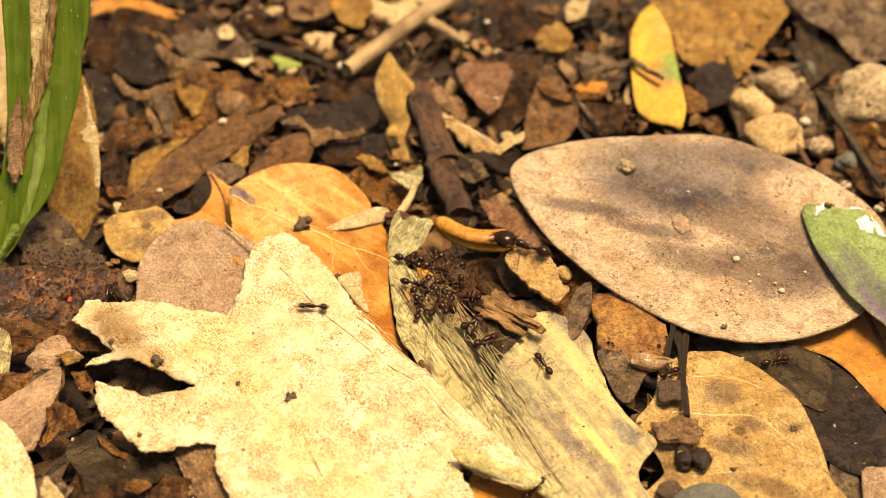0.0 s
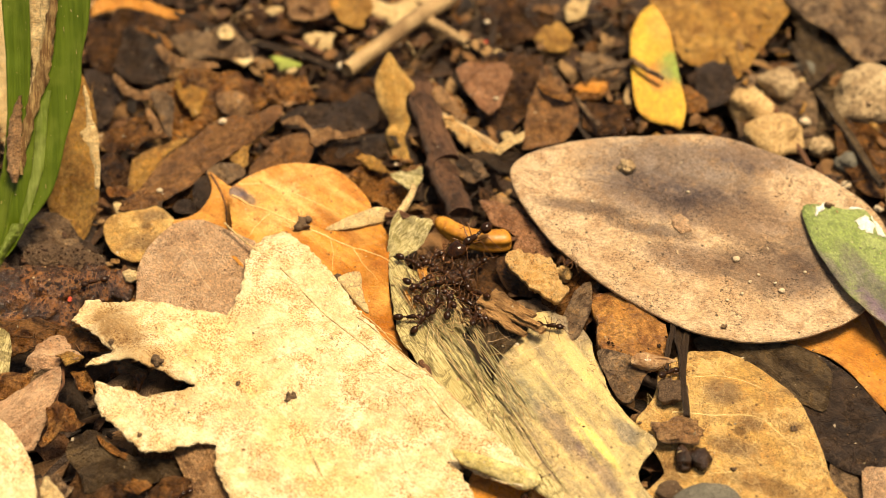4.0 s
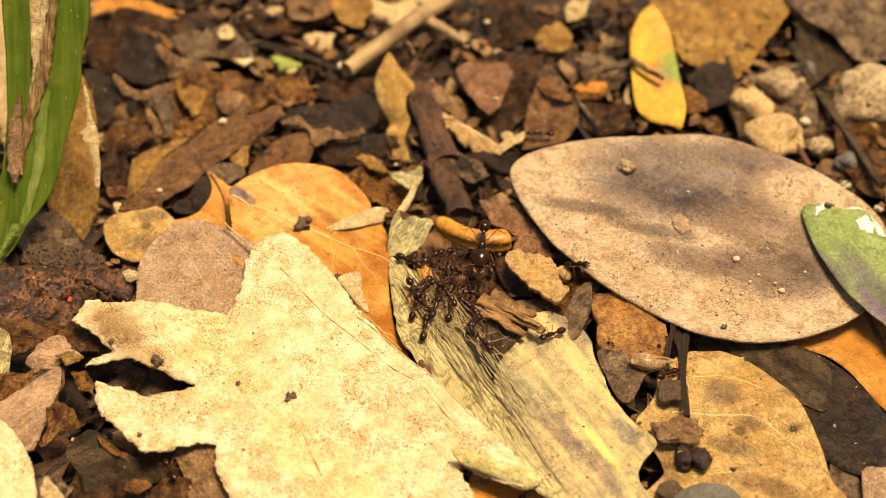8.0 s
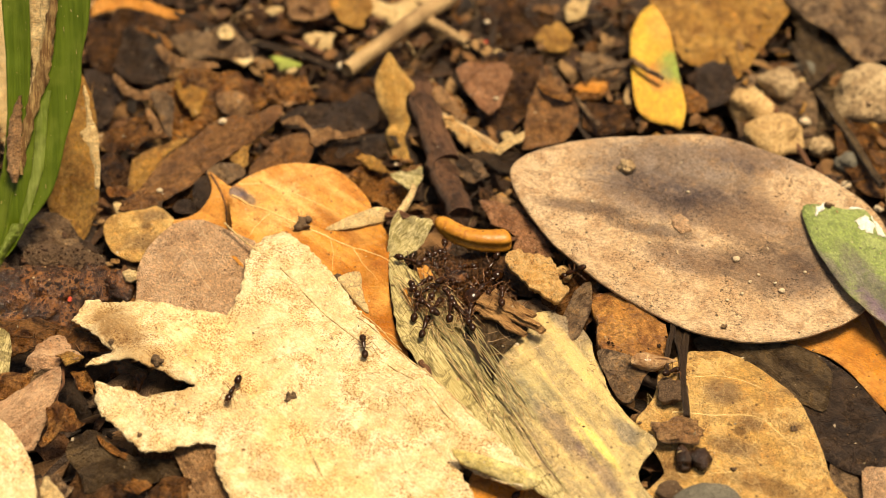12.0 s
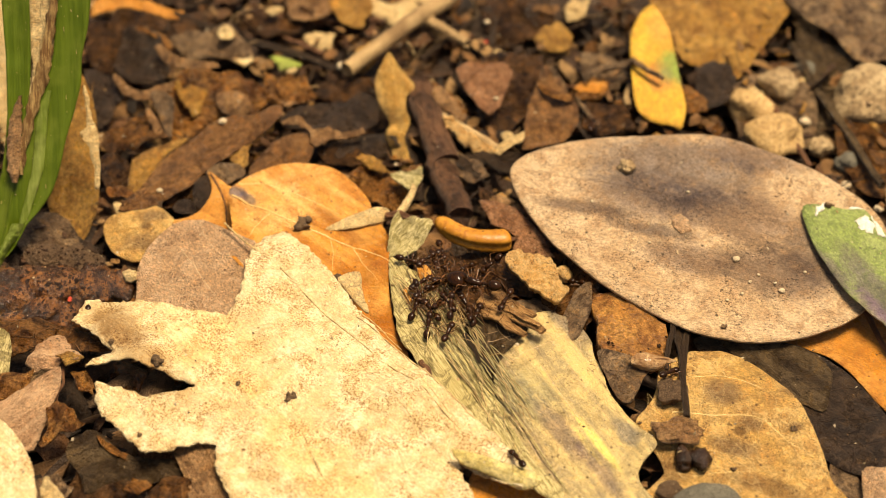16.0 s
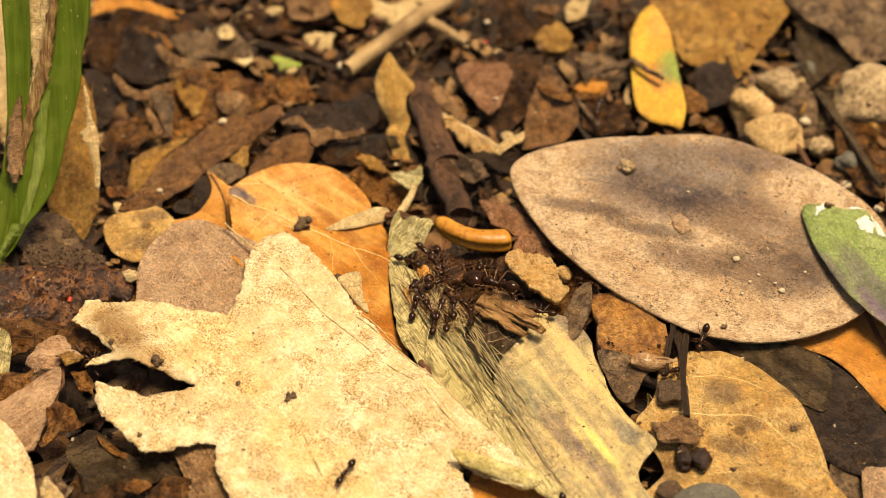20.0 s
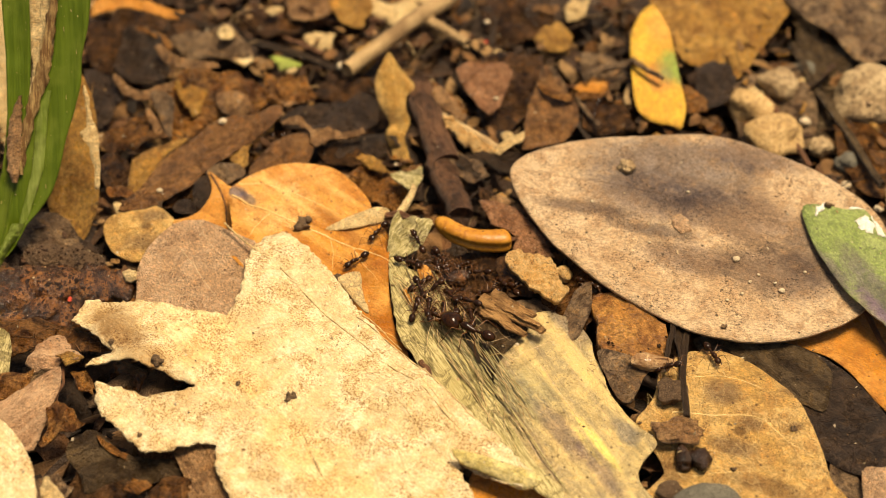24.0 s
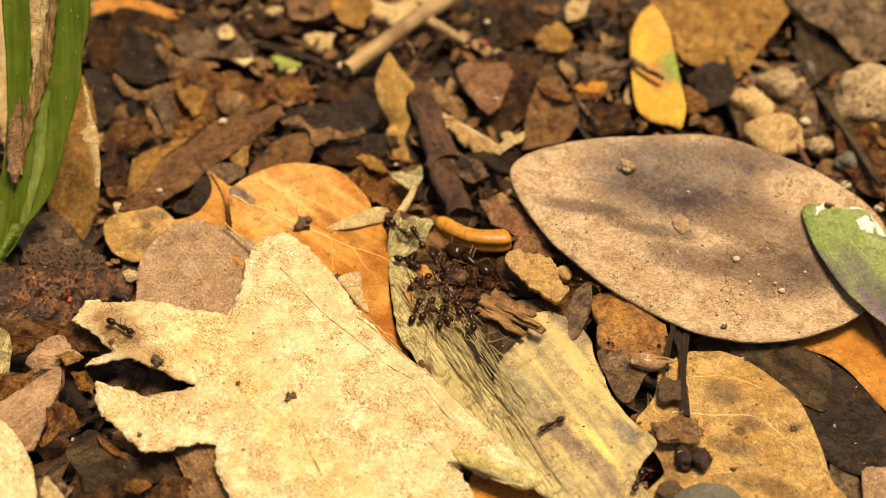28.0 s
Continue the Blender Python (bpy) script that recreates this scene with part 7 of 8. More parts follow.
def settle_crumbs():
    """small loose grains come to rest on what lies under them"""
    bpy.context.view_layer.update()
    deps = bpy.context.evaluated_depsgraph_get()
    for ob in list(scene.objects):
        if ob.name.split(".")[0] not in ("crumb", "grit", "red_speck", "skin_flake", "leaf_scar", "dropping") or ob.parent:
            continue
        start = ob.location + Vector((0, 0, 0.006))
        for _ in range(6):
            hit, p, _, _, other, _ = scene.ray_cast(deps, start, Vector((0, 0, -1)))
            if not hit:
                break
            if other.name != ob.name:
                half = 0.32 * ob.dimensions.z if ob.dimensions.z > 0.0003 else 0.00012
                if abs(p.z + half - ob.location.z) < 0.003:
                    ob.location.z = p.z + half
                break
            start = p - Vector((0, 0, 0.00002))


settle_crumbs()


def specks(name, count, area, sizes, mat, label, seed, only=""):
    """tiny grains and flecks lying on whatever is under them, in one mesh"""
    deps = bpy.context.evaluated_depsgraph_get()
    rng = random.Random(seed)
    verts, faces = [], []
    for _ in range(count):
        x, y = rng.uniform(*area[:2]), rng.uniform(*area[2:])
        hit, p, _, _, under, _ = scene.ray_cast(deps, Vector((x, y, 9.0)) * MM, Vector((0, 0, -1)))
        if not hit or only not in under.name:
            continue
        s = rng.uniform(*sizes) * rng.choice((0.6, 0.8, 1.0, 1.6))
        m = Matrix.Translation(p / MM) @ Euler((rng.gauss(0, 0.5), rng.gauss(0, 0.5), rng.uniform(0, 6.3))).to_matrix().to_4x4()
        a, b, c = s * rng.uniform(0.8, 1.8), s * rng.uniform(0.5, 1.0), s * rng.uniform(0.3, 0.7)
        k = len(verts)
        for q in ((a, 0, 0), (0.1 * a, b, 0), (-a, 0.2 * b, 0), (-0.2 * a, -b, 0), (0, 0, c), (0, 0, -c)):
            verts.append(tuple(m @ Vector(q)))
        for i in range(4):
            j = (i + 1) % 4
            faces.append((k + i, k + j, k + 4))
            faces.append((k + j, k + i, k + 5))
    return tagged(link(name, verts, faces, mat, smooth=False), label, "specks", kind="stuff")


def rootlets(name, count, area, mat, label, seed):
    """hair-thin roots and fibres over the litter, in one mesh"""
    rng = random.Random(seed)
    verts, faces = [], []
    for _ in range(count):
        x, y, z = rng.uniform(*area[:2]), rng.uniform(*area[2:]), rng.uniform(-2.0, 0.2)
        a, r, ln = rng.uniform(0, 6.3), rng.uniform(0.04, 0.12), rng.uniform(2, 9)
        turn = rng.gauss(0, 0.15)
        for i in range(9):
            a += turn + rng.gauss(0, 0.08)
            x, y, z = x + ln / 8 * math.cos(a), y + ln / 8 * math.sin(a), z + rng.gauss(0, 0.12)
            for k in range(3):
                w = 2.1 * k
                verts.append((x - math.sin(a) * r * math.cos(w), y + math.cos(a) * r * math.cos(w), z + r * math.sin(w)))
        base = len(verts) - 27
        for i in range(8):
            for k in range(3):
                p, q = base + i * 3 + k, base + i * 3 + (k + 1) % 3
                faces.append((p, q, q + 3, p + 3))
    return tagged(link(name, verts, faces, mat), label, "rootlets", kind="stuff")


bpy.context.view_layer.update()
rootlets("rootlets", 240, (-58, 58, 0, 60), litter_mat("rootlet", ((0.25, 0.14, 0.06), (0.10, 0.05, 0.022), (0.38, 0.24, 0.11), (0.05, 0.026, 0.013))), "hair-thin brown roots and fibres over the litter", 12)
# glossy black grains added to give the clods their wet glints
specks("wet_grains", 1500, (-52, -34, -12, 5), (0.10, 0.26), WETRIM, "glossy black grains added for wet glints among the clods", 15, "clod")
specks("dark_specks", 1700, (-52, 52, -38, 55), (0.04, 0.11), litter_mat("speck_dark", ((0.05, 0.025, 0.012), (0.10, 0.05, 0.02), (0.03, 0.018, 0.01), (0.18, 0.09, 0.035))), "tiny dark specks of soil on the leaves", 13)
specks("pale_specks", 1600, (-55, 55, -38, 60), (0.05, 0.15), litter_mat("speck_pale", ((0.55, 0.40, 0.22), (0.42, 0.25, 0.11), (0.65, 0.52, 0.34), (0.35, 0.2, 0.08))), "tiny pale grains scattered over the leaf litter", 14)

# ---- ants ----
ANTBODY = earth_mat("ant_body", (0.010, 0.004, 0.0012), (0.034, 0.011, 0.0025), (0.005, 0.002, 0.0008), scale=1.6, rough=0.10, relief=0.0, spec=0.24)
ANTLIMB = earth_mat("ant_limb", (0.07, 0.024, 0.007), (0.17, 0.068, 0.02), (0.035, 0.012, 0.004), scale=1.5, rough=0.25, relief=0.01, spec=0.5)


def blob(name, at, size, mat, parent, segs=14, rings=9, pinch=0.0, cleft=0.0):
    """an ellipsoid in the ant's own space; pinch narrows its front, cleft notches its back"""
    verts, faces = [], []
    for i in range(rings + 1):
        th = math.pi * i / rings
        for k in range(segs):
            ph = 2 * math.pi * k / segs
            c = math.cos(th)
            r = math.sin(th) * (1 - pinch * c)
            x = c * size[0] / 2
            if cleft and c < 0:
                x += cleft * size[0] * math.exp(-(math.cos(ph) * r) ** 2 / 0.08) * -c
            verts.append((x, r * math.cos(ph) * size[1] / 2, r * math.sin(ph) * size[2] / 2))
    for i in range(rings):
        for k in range(segs):
            m = (k + 1) % segs
            faces.append((i * segs + k, (i + 1) * segs + k, (i + 1) * segs + m, i * segs + m))
    ob = link(name, verts, faces, mat, parent)
    ob.matrix_basis = pose(*(c * MM for c in at))
    return ob


def ant(s, big, label):
    """an ant facing x, standing on z = 0; s: size; big: size of its head against a worker's"""
    base = new("ant")
    tagged(base, label, "ant", "ants")
    z = 0.62 * s
    # thorax: a waisted hump
    prof = ((0.50, 0.10, 0.02), (0.42, 0.19, 0.03), (0.25, 0.235, 0.06), (0.05, 0.20, 0.04), (-0.12, 0.17, -0.01), (-0.28, 0.165, -0.02), (-0.40, 0.10, -0.05))
    th = tube("thorax", [(x * s, 0, dz * s) for x, r, dz in prof], [r * s for x, r, dz in prof], ANTBODY, base, 10)
    th.matrix_basis = pose(0, 0, z * MM)
    pe = tube("waist", [(-0.38 * s, 0, -0.05 * s), (-0.47 * s, 0, 0.0), (-0.53 * s, 0, 0.04 * s), (-0.59 * s, 0, -0.02 * s), (-0.66 * s, 0, 0.03 * s), (-0.74 * s, 0, 0)],
              [0.05 * s, 0.07 * s, 0.12 * s, 0.06 * s, 0.11 * s, 0.07 * s], ANTBODY, base, 8)
    pe.matrix_basis = pose(0, 0, z * MM)
    blob("gaster", (-1.12 * s, 0, z * 0.98), ((0.92 if big < 1.2 else 0.80) * s, (0.66 if big < 1.2 else 0.62) * s, 0.58 * s), ANTBODY, base, 16, 10, -0.12)
    hs = s * big
    hx = 0.50 * s + 0.32 * hs
    head = blob("head", (hx, 0, z * (0.95 + 0.12 * (big - 1))), (0.74 * hs, 0.62 * hs, 0.46 * hs), ANTBODY, base, 18, 11, 0.06 if big < 1.2 else 0.10, 0.16 if big > 1.2 else 0.0)
    for d in (1, -1):
        blob("eye", (0.06 * hs, d * 0.285 * hs, 0.08 * hs), (0.10 * s, 0.06 * s, 0.09 * s), ANTBODY, head, 8, 5)
        tube("mandible", [(0.30 * hs, d * 0.16 * hs, -0.06 * hs), (0.44 * hs, d * 0.15 * hs, -0.09 * hs), (0.52 * hs, d * 0.03 * hs, -0.10 * hs)], [0.07 * hs, 0.055 * hs, 0.015 * hs], ANTLIMB, head, 6)
        an = tube("antenna", [(0, 0, 0), (0.22 * s, d * 0.28 * s, 0.18 * s), (0.36 * s, d * 0.50 * s, 0.20 * s), (0.55 * s, d * 0.54 * s, 0.05 * s), (0.80 * s, d * 0.50 * s, -0.10 * s), (1.0 * s, d * 0.42 * s, -0.18 * s)],
                  [0.022 * s, 0.02 * s, 0.024 * s, 0.02 * s, 0.026 * s, 0.026 * s], ANTLIMB, head, 6)
        an.matrix_basis = pose(0.30 * hs * MM, d * 0.13 * hs * MM, 0.05 * hs * MM)
        for x, out, fx in ((0.30, 1.0, 0.75), (0.05, 1.15, -0.10), (-0.18, 1.10, -0.95)):
            leg = tube("leg", [(0, 0, 0), (fx * 0.10 * s, d * 0.14 * s, -0.06 * s), (fx * 0.45 * s, d * 0.52 * out * s, 0.34 * s), (fx * 0.52 * s, d * 0.58 * out * s, 0.33 * s), (fx * 0.80 * s, d * 0.88 * out * s, -0.30 * s),
                               (fx * 1.02 * s, d * 1.05 * out * s, -0.56 * s), (fx * 1.12 * s, d * 1.10 * out * s, -0.58 * s)],
                       [0.045 * s, 0.036 * s, 0.03 * s, 0.022 * s, 0.02 * s, 0.012 * s, 0.009 * s], ANTLIMB, base, 6)
            leg.matrix_basis = pose(x * s * MM, d * 0.12 * s * MM, 0.56 * s * MM)
    return base


# tracks: seconds, x, y, z in millimetres, and the heading in degrees where it is known
SOLDIER = []
SOLDIER += ((0, 9.09, -0.09, 2.6, 166), (0.2, 6.41, -0.27, 2.6, -175), (0.4, 5.50, -0.72, 2.6, -162), (0.6, 5.25, -1.75, 2.6, -163), (0.8, 4.70, -2.48, 2.6, -153), (1, 4.50, -2.74, 2.6, -153), (1.2, 4.35, -2.50, 2.6, -158), (1.4, 5.31, -1.35, 2.6, -172), (1.6, 5.09, -0.41, 2.6, 178), (1.8, 4.29, 0.09, 2.6, -177), (2, 3.88, 0.34, 2.6, -170), (2.2, 3.71, 0.47, 2.6, -171), (2.4, 4.31, 1.68, 2.6, -167), (2.6, 3.83, 1.60, 2.6, -164), (2.8, 3.81, 1.60, 2.6, -164), (3, 4.66, 1.52, 2.6, -153), (3.5, 4.34, 1.11, 2.6, -140), (4.5, 2.21, 1.39, 2.6, -137))
SOLDIER += ((5.5, 2.06, 1.90, 2.6, -138), (6, 3.85, 0.87, 2.6, -110), (6.5, 4.19, 0.78, 2.6, -115), (7, 4.31, 0.72, 2.6, -107), (7.5, 4.50, 0.29, 2.6, -97), (8, 4.78, 1.16, 2.6, -100), (8.5, 3.55, 0.18, 2.6, -100), (9, 2.95, 0.03, 2.6, -95), (9.5, 2.40, -0.26, 2.6, -81), (10, 3.67, 0.01, 2.6, -81), (10.5, 3.52, -1.41, 2.6, -100), (11, 3.31, -2.17, 2.6, -92), (11.5, 3.78, -3.17, 2.6, -114), (12, 4.80, -3.80, 2.6, -134), (12.5, 4.82, -4.05, 2.6, -137), (14.5, 4.20, -3.22, 2.6, -146), (15, 4.37, -3.69, 2.6, -166), (15.5, 3.68, -5.30, 2.6, 151))
SOLDIER += ((16, 3.73, -5.53, 2.6, 156), (16.5, 4.06, -4.85, 2.6, 164), (17, 4.24, -5.00, 2.6, 166), (17.5, 3.79, -5.12, 2.6, 170), (18, 4.11, -5.30, 2.6, 173), (18.5, 4.16, -5.08, 2.6, 166), (19, 4.51, -5.23, 2.6, 170), (19.5, 4.38, -5.04, 2.6, 162), (20, 5.67, -5.57, 2.6, 155), (20.5, 6.79, -5.48, 2.6, 151), (20.75, 9.84, -6.83, 2.6, -167), (21, 13.70, -8.92, 2.6, -161), (21.2, 13.12, -9.63, 2.6, -136), (21.5, 12.58, -10.21, 2.6, -138), (22.2, 8.09, -11.16, 2.6, -168), (22.9, 3.83, -11.08, 2.6, 162), (23.5, 3.18, -11.04, 2.6, 154), (23.8, 3.11, -11.10, 2.6, 158))
SOLDIER += ((24.1, 2.85, -11.24, 2.6, 154), (24.4, 4.39, -10.71, 2.6, 107), (24.7, 4.04, -9.76, 2.6, 104), (25, 4.75, -6.86, 2.6, 116), (25.3, 4.94, -5.77, 2.6, 131), (25.6, 4.83, -5.30, 2.6, 142), (25.9, 4.86, -5.21, 2.6, 157), (26.2, 4.91, -5.45, 2.6, 149), (26.5, 5.20, -4.80, 2.6, 112), (26.8, 5.73, -3.08, 2.6, 103), (27.1, 6.53, -3.23, 2.6, 108), (27.4, 6.13, -3.37, 2.6, 111), (27.7, 4.61, -1.79, 2.6, 127), (28, 3.15, 0.12, 2.6, 137))

ROAMERS = []
ROAMERS.append(((0, -14.5, -8.6, 4.0), (0.2, -20.8, -8.6, 4.0), (0.4, -26.8, -6.3, 3.0), (0.6, -29.3, -6.3, 3.0), (0.8, -28.3, -6.9, 3.0), (1, -26.3, -5.4, 3.0), (1.2, -25.3, -0.7, 3.0), (1.4, -23.4, 3.3, 3.0), (1.6, -21.8, 9.7, 2.0), (1.8, -21.7, 15.0, 1.5), (2, -21.3, 17.5, 0.0), (2.4, -20.7, 22.3, -2.5), (4, -19.9, 25.4, -3.0), (8, -18.5, 27.0, -3.0), (14, -21.3, 25.9, -3.0), (20, -22.0, 26.4, -3.0), (28, -19.9, 25.9, -3.0)))
ROAMERS.append(((0, -36.9, -4.4, 2.0), (0.2, -36.9, -1.5, 2.0), (0.4, -33.9, -2.5, 3.0), (0.6, -32.4, -3.5, 3.0), (0.8, -32.8, -2.8, 3.0), (1, -32.1, -4.6, 3.0), (1.2, -30.3, -8.9, 4.0), (1.4, -24.1, -8.9, 4.0), (1.6, -17.3, -11.8, 4.0), (1.8, -10.9, -11.8, 4.0), (2, -7.5, -8.1, 3.5), (2.2, -7.7, -7.8, 3.0), (2.5, -7.2, -8.0, 3.0), (2.8, -6.5, -7.7, 2.5), (3.1, -5.2, -7.3, 2.0), (3.5, -3.7, -9.1, 4.0), (6, -3.1, -6.8, 2.0), (12, -2.9, -7.2, 2.0), (20, -3.1, -7.0, 2.0), (28, -2.9, -7.5, 2.0)))
ROAMERS.append(((0, -37.5, -5.1, 2.0), (0.6, -37.4, -4.1, 2.0), (1, -37.9, -3.6, 2.0), (1.4, -37.7, -1.3, 2.0), (3, -39.0, -2.9, 2.0), (6, -40.2, -3.7, 2.0), (9, -38.2, -4.2, 2.0), (11, -36.7, -3.7, 2.0), (12.5, -37.7, -3.3, 2.0), (14.5, -39.2, -6.8, 2.0), (17, -39.0, -11.1, 2.0), (18.5, -40.0, -10.2, 2.0), (20, -37.8, -15.3, 2.5), (21.5, -36.2, -15.7, 2.5), (24, -36.6, -12.4, 2.5), (26, -37.6, -11.5, 2.5), (28, -34.9, -12.6, 3.5)))
ROAMERS.append(((0, 36.5, -13.7, 0.8), (0.4, 38.4, -13.1, 0.8), (0.6, 38.4, -14.4, 0.8), (0.8, 38.3, -12.6, 0.8), (1, 37.3, -12.6, 0.8), (1.3, 34.2, -12.1, 0.8), (1.4, 32.7, -12.3, 2.5), (1.6, 30.2, -12.7, 4.5), (1.8, 28.9, -7.4, 5.5), (2, 30.1, -4.0, 5.5), (2.2, 26.7, -5.4, 5.5), (2.5, 21.6, -4.0, 5.5), (2.8, 16.5, -1.3, 5.0), (3.1, 13.6, -1.3, 4.0), (7, 15.3, -2.1, 3.0), (7.5, 15.0, -1.0, 3.5), (8, 15.6, -1.4, 3.5), (9, 16.0, -1.9, 3.5), (11, 15.0, -2.0, 2.5), (14.5, 14.4, -1.5, 2.0), (15.5, 14.4, -1.6, 2.5), (16, 15.9, -2.9, 2.5), (20, 16.6, -3.1, 2.5), (28, 16.5, -3.3, 2.5)))
ROAMERS.append(((0, 24.4, -16.6, 2.4), (2, 24.2, -16.8, 2.4), (6, 24.5, -16.4, 2.4), (9, 24.1, -16.8, 2.4), (12, 24.6, -16.6, 2.4), (15, 24.3, -16.8, 2.4), (18, 24.6, -16.2, 2.4), (20, 24.5, -16.6, 2.4), (23.5, 24.3, -16.0, 2.4), (24.5, 25.1, -16.0, 2.4), (25.6, 24.7, -16.4, 2.4), (26.2, 25.0, -17.2, 2.4), (26.5, 25.8, -17.9, 2.4), (26.8, 26.5, -20.4, 2.4), (27.1, 26.8, -21.9, 2.4), (27.4, 23.8, -20.0, 2.4), (27.7, 17.8, -19.5, 2.4), (28, 11.3, -23.7, 2.4)))
ROAMERS.append(((0, 31.0, -6.1, -2.0), (8, 31.2, -6.5, -2.0), (15, 30.6, -6.1, -2.0), (18, 30.0, -7.4, -1.5), (19.5, 29.0, -10.1, 0.0), (20, 28.5, -11.2, 0.8), (21.5, 28.6, -11.8, 0.8), (23.5, 28.8, -13.6, 0.8), (24.1, 29.5, -13.6, 0.8), (24.4, 28.1, -13.6, 0.8), (24.7, 28.3, -14.4, 0.8), (25, 29.1, -15.0, 0.8), (25.3, 28.6, -16.4, 0.8), (25.6, 26.8, -18.2, 0.8), (25.9, 24.4, -20.7, 2.0), (26.2, 23.6, -21.3, 2.0), (26.5, 23.7, -21.8, 2.0), (27.1, 23.7, -22.2, 2.0), (27.4, 21.0, -26.5, 0.8), (27.7, 21.0, -28.4, 0.8), (28, 20.1, -31.0, 0.8)))
ROAMERS.append(((0, 10.8, -15.0, 1.8), (0.6, 9.6, -12.7, 1.8), (1, 8.3, -11.3, 1.8), (1.6, 10.0, -11.0, 1.8), (1.8, 11.0, -10.3, 1.8), (2.2, 11.5, -11.0, 1.8), (2.6, 11.7, -9.9, 1.8), (5.5, 12.0, -9.3, 1.8), (8, 11.8, -11.0, 1.8), (10, 10.4, -8.8, 1.8), (11, 11.5, -9.2, 1.8), (11.6, 9.2, -7.0, 1.8), (12.5, 7.6, -5.7, 1.8), (17.2, 6.6, -8.3, 1.8), (17.6, 6.0, -9.6, 1.8), (17.8, 7.2, -10.9, 1.8), (18.1, 10.9, -13.6, 1.8), (18.4, 9.9, -17.5, 1.8), (18.7, 12.1, -13.9, 1.8), (19, 12.0, -8.3, 1.8), (20, 10.9, -7.3, 1.8), (21, 9.2, -7.0, 1.8), (24, 7.7, -4.0, 1.8), (28, 6.7, -3.5, 1.8)))
ROAMERS.append(((0, -26.2, -34.4, 1.0), (6, -26.9, -33.0, 1.0), (9.6, -29.4, -27.4, 1.5), (9.9, -29.2, -27.0, 3.8), (10.1, -29.0, -25.2, 3.8), (10.3, -29.1, -20.0, 3.8), (10.5, -27.7, -14.3, 3.8), (10.7, -27.8, -13.3, 3.8), (10.9, -23.1, -13.9, 3.8), (11.1, -16.2, -16.8, 3.8), (11.3, -10.5, -17.6, 3.8), (11.5, -6.5, -13.9, 3.8), (11.7, -7.9, -14.8, 3.8), (11.9, -8.6, -14.5, 3.8), (12.3, -8.5, -13.8, 3.8), (12.5, -8.4, -13.3, 3.8), (14, -6.9, -15.2, 3.8), (14.5, -5.7, -16.2, 3.8), (15, -2.4, -15.7, 2.5), (15.6, 0.4, -11.9, 2.0), (17, 1.0, -9.8, 2.0), (20, 0.4, -9.4, 2.0), (24, -0.9, -8.9, 2.0), (28, -0.6, -8.5, 2.0)))
ROAMERS.append(((0, -1.6, 20.6, -1.0), (6, -1.3, 21.1, -1.0), (10, -3.3, 17.0, 0.0), (10.4, -6.2, 11.0, 1.5), (10.7, -9.5, 4.9, 2.4), (10.9, -11.0, 0.5, 3.0), (11.1, -16.3, -4.4, 4.0), (11.3, -21.1, -6.4, 4.0), (11.5, -22.4, -13.3, 4.0), (11.7, -22.1, -17.7, 4.0), (11.9, -21.9, -20.6, 4.0), (12.1, -22.4, -21.5, 4.0), (12.3, -23.8, -23.2, 4.0), (12.5, -24.1, -24.8, 4.0), (13, -25.4, -27.9, 3.0), (13.6, -26.4, -31.5, 1.0), (14.5, -26.2, -35.8, 0.0), (28, -26.0, -37.3, 0.0)))
ROAMERS.append(((0, 9.7, -31.9, 0.5), (10, 9.1, -31.5, 0.5), (15.5, 8.2, -30.8, 1.0), (16.5, 7.1, -28.2, 2.5), (17, 6.6, -26.0, 2.4), (17.8, 7.0, -26.0, 2.4), (18.1, 6.6, -25.3, 2.4), (18.4, 4.0, -23.9, 2.4), (18.7, 2.3, -24.5, 3.5), (19, -0.1, -25.1, 3.8), (19.3, -4.5, -24.5, 4.0), (19.6, -7.1, -26.9, 4.0), (19.9, -9.4, -30.5, 4.0), (20.1, -10.6, -32.8, 4.0), (20.5, -13.2, -38.1, 3.0), (22, -14.9, -40.1, 1.0), (28, -15.0, -40.1, 0.0)))
ROAMERS.append(((0, 3.2, -9.7, 1.9), (3, 4.1, -8.4, 1.9), (6, 3.2, -9.7, 1.9), (8, 3.4, -10.0, 1.9), (10, 3.8, -11.0, 1.9), (12, 2.9, -9.3, 1.9), (16, 3.8, -8.4, 1.9), (17.5, 4.1, -9.3, 1.9), (17.8, 6.4, -12.2, 1.9), (18.1, 9.2, -15.1, 1.9), (18.4, 11.8, -23.5, 1.9), (18.7, 10.4, -25.2, 1.9), (19, 10.8, -25.8, 1.9), (19.4, 11.8, -29.3, 1.9), (20, 12.5, -34.1, 0.5), (21, 14.1, -37.3, 0.0), (25, 18.2, -35.8, 0.0), (28, 17.1, -35.8, 0.0)))
ROAMERS.append(((0, -1.6, -5.4, 2.4), (10, -1.8, -5.0, 2.4), (20, -2.0, -5.3, 2.4), (22, -4.1, -2.8, 2.4), (23, -7.9, -1.0, 2.4), (23.5, -8.8, 0.3, 2.4), (23.8, -9.5, 0.5, 2.4), (24.1, -10.1, -0.3, 2.4), (24.3, -11.8, 0.3, 2.4), (24.5, -13.8, 2.1, 2.4), (24.7, -17.4, 6.3, 2.4), (24.8, -16.9, 7.1, 2.4), (25, -15.5, 9.2, 2.4), (25.3, -12.6, 13.8, 2.4), (25.6, -11.9, 16.4, 1.0), (26, -11.2, 20.1, -1.0), (28, -10.0, 22.7, -2.0)))
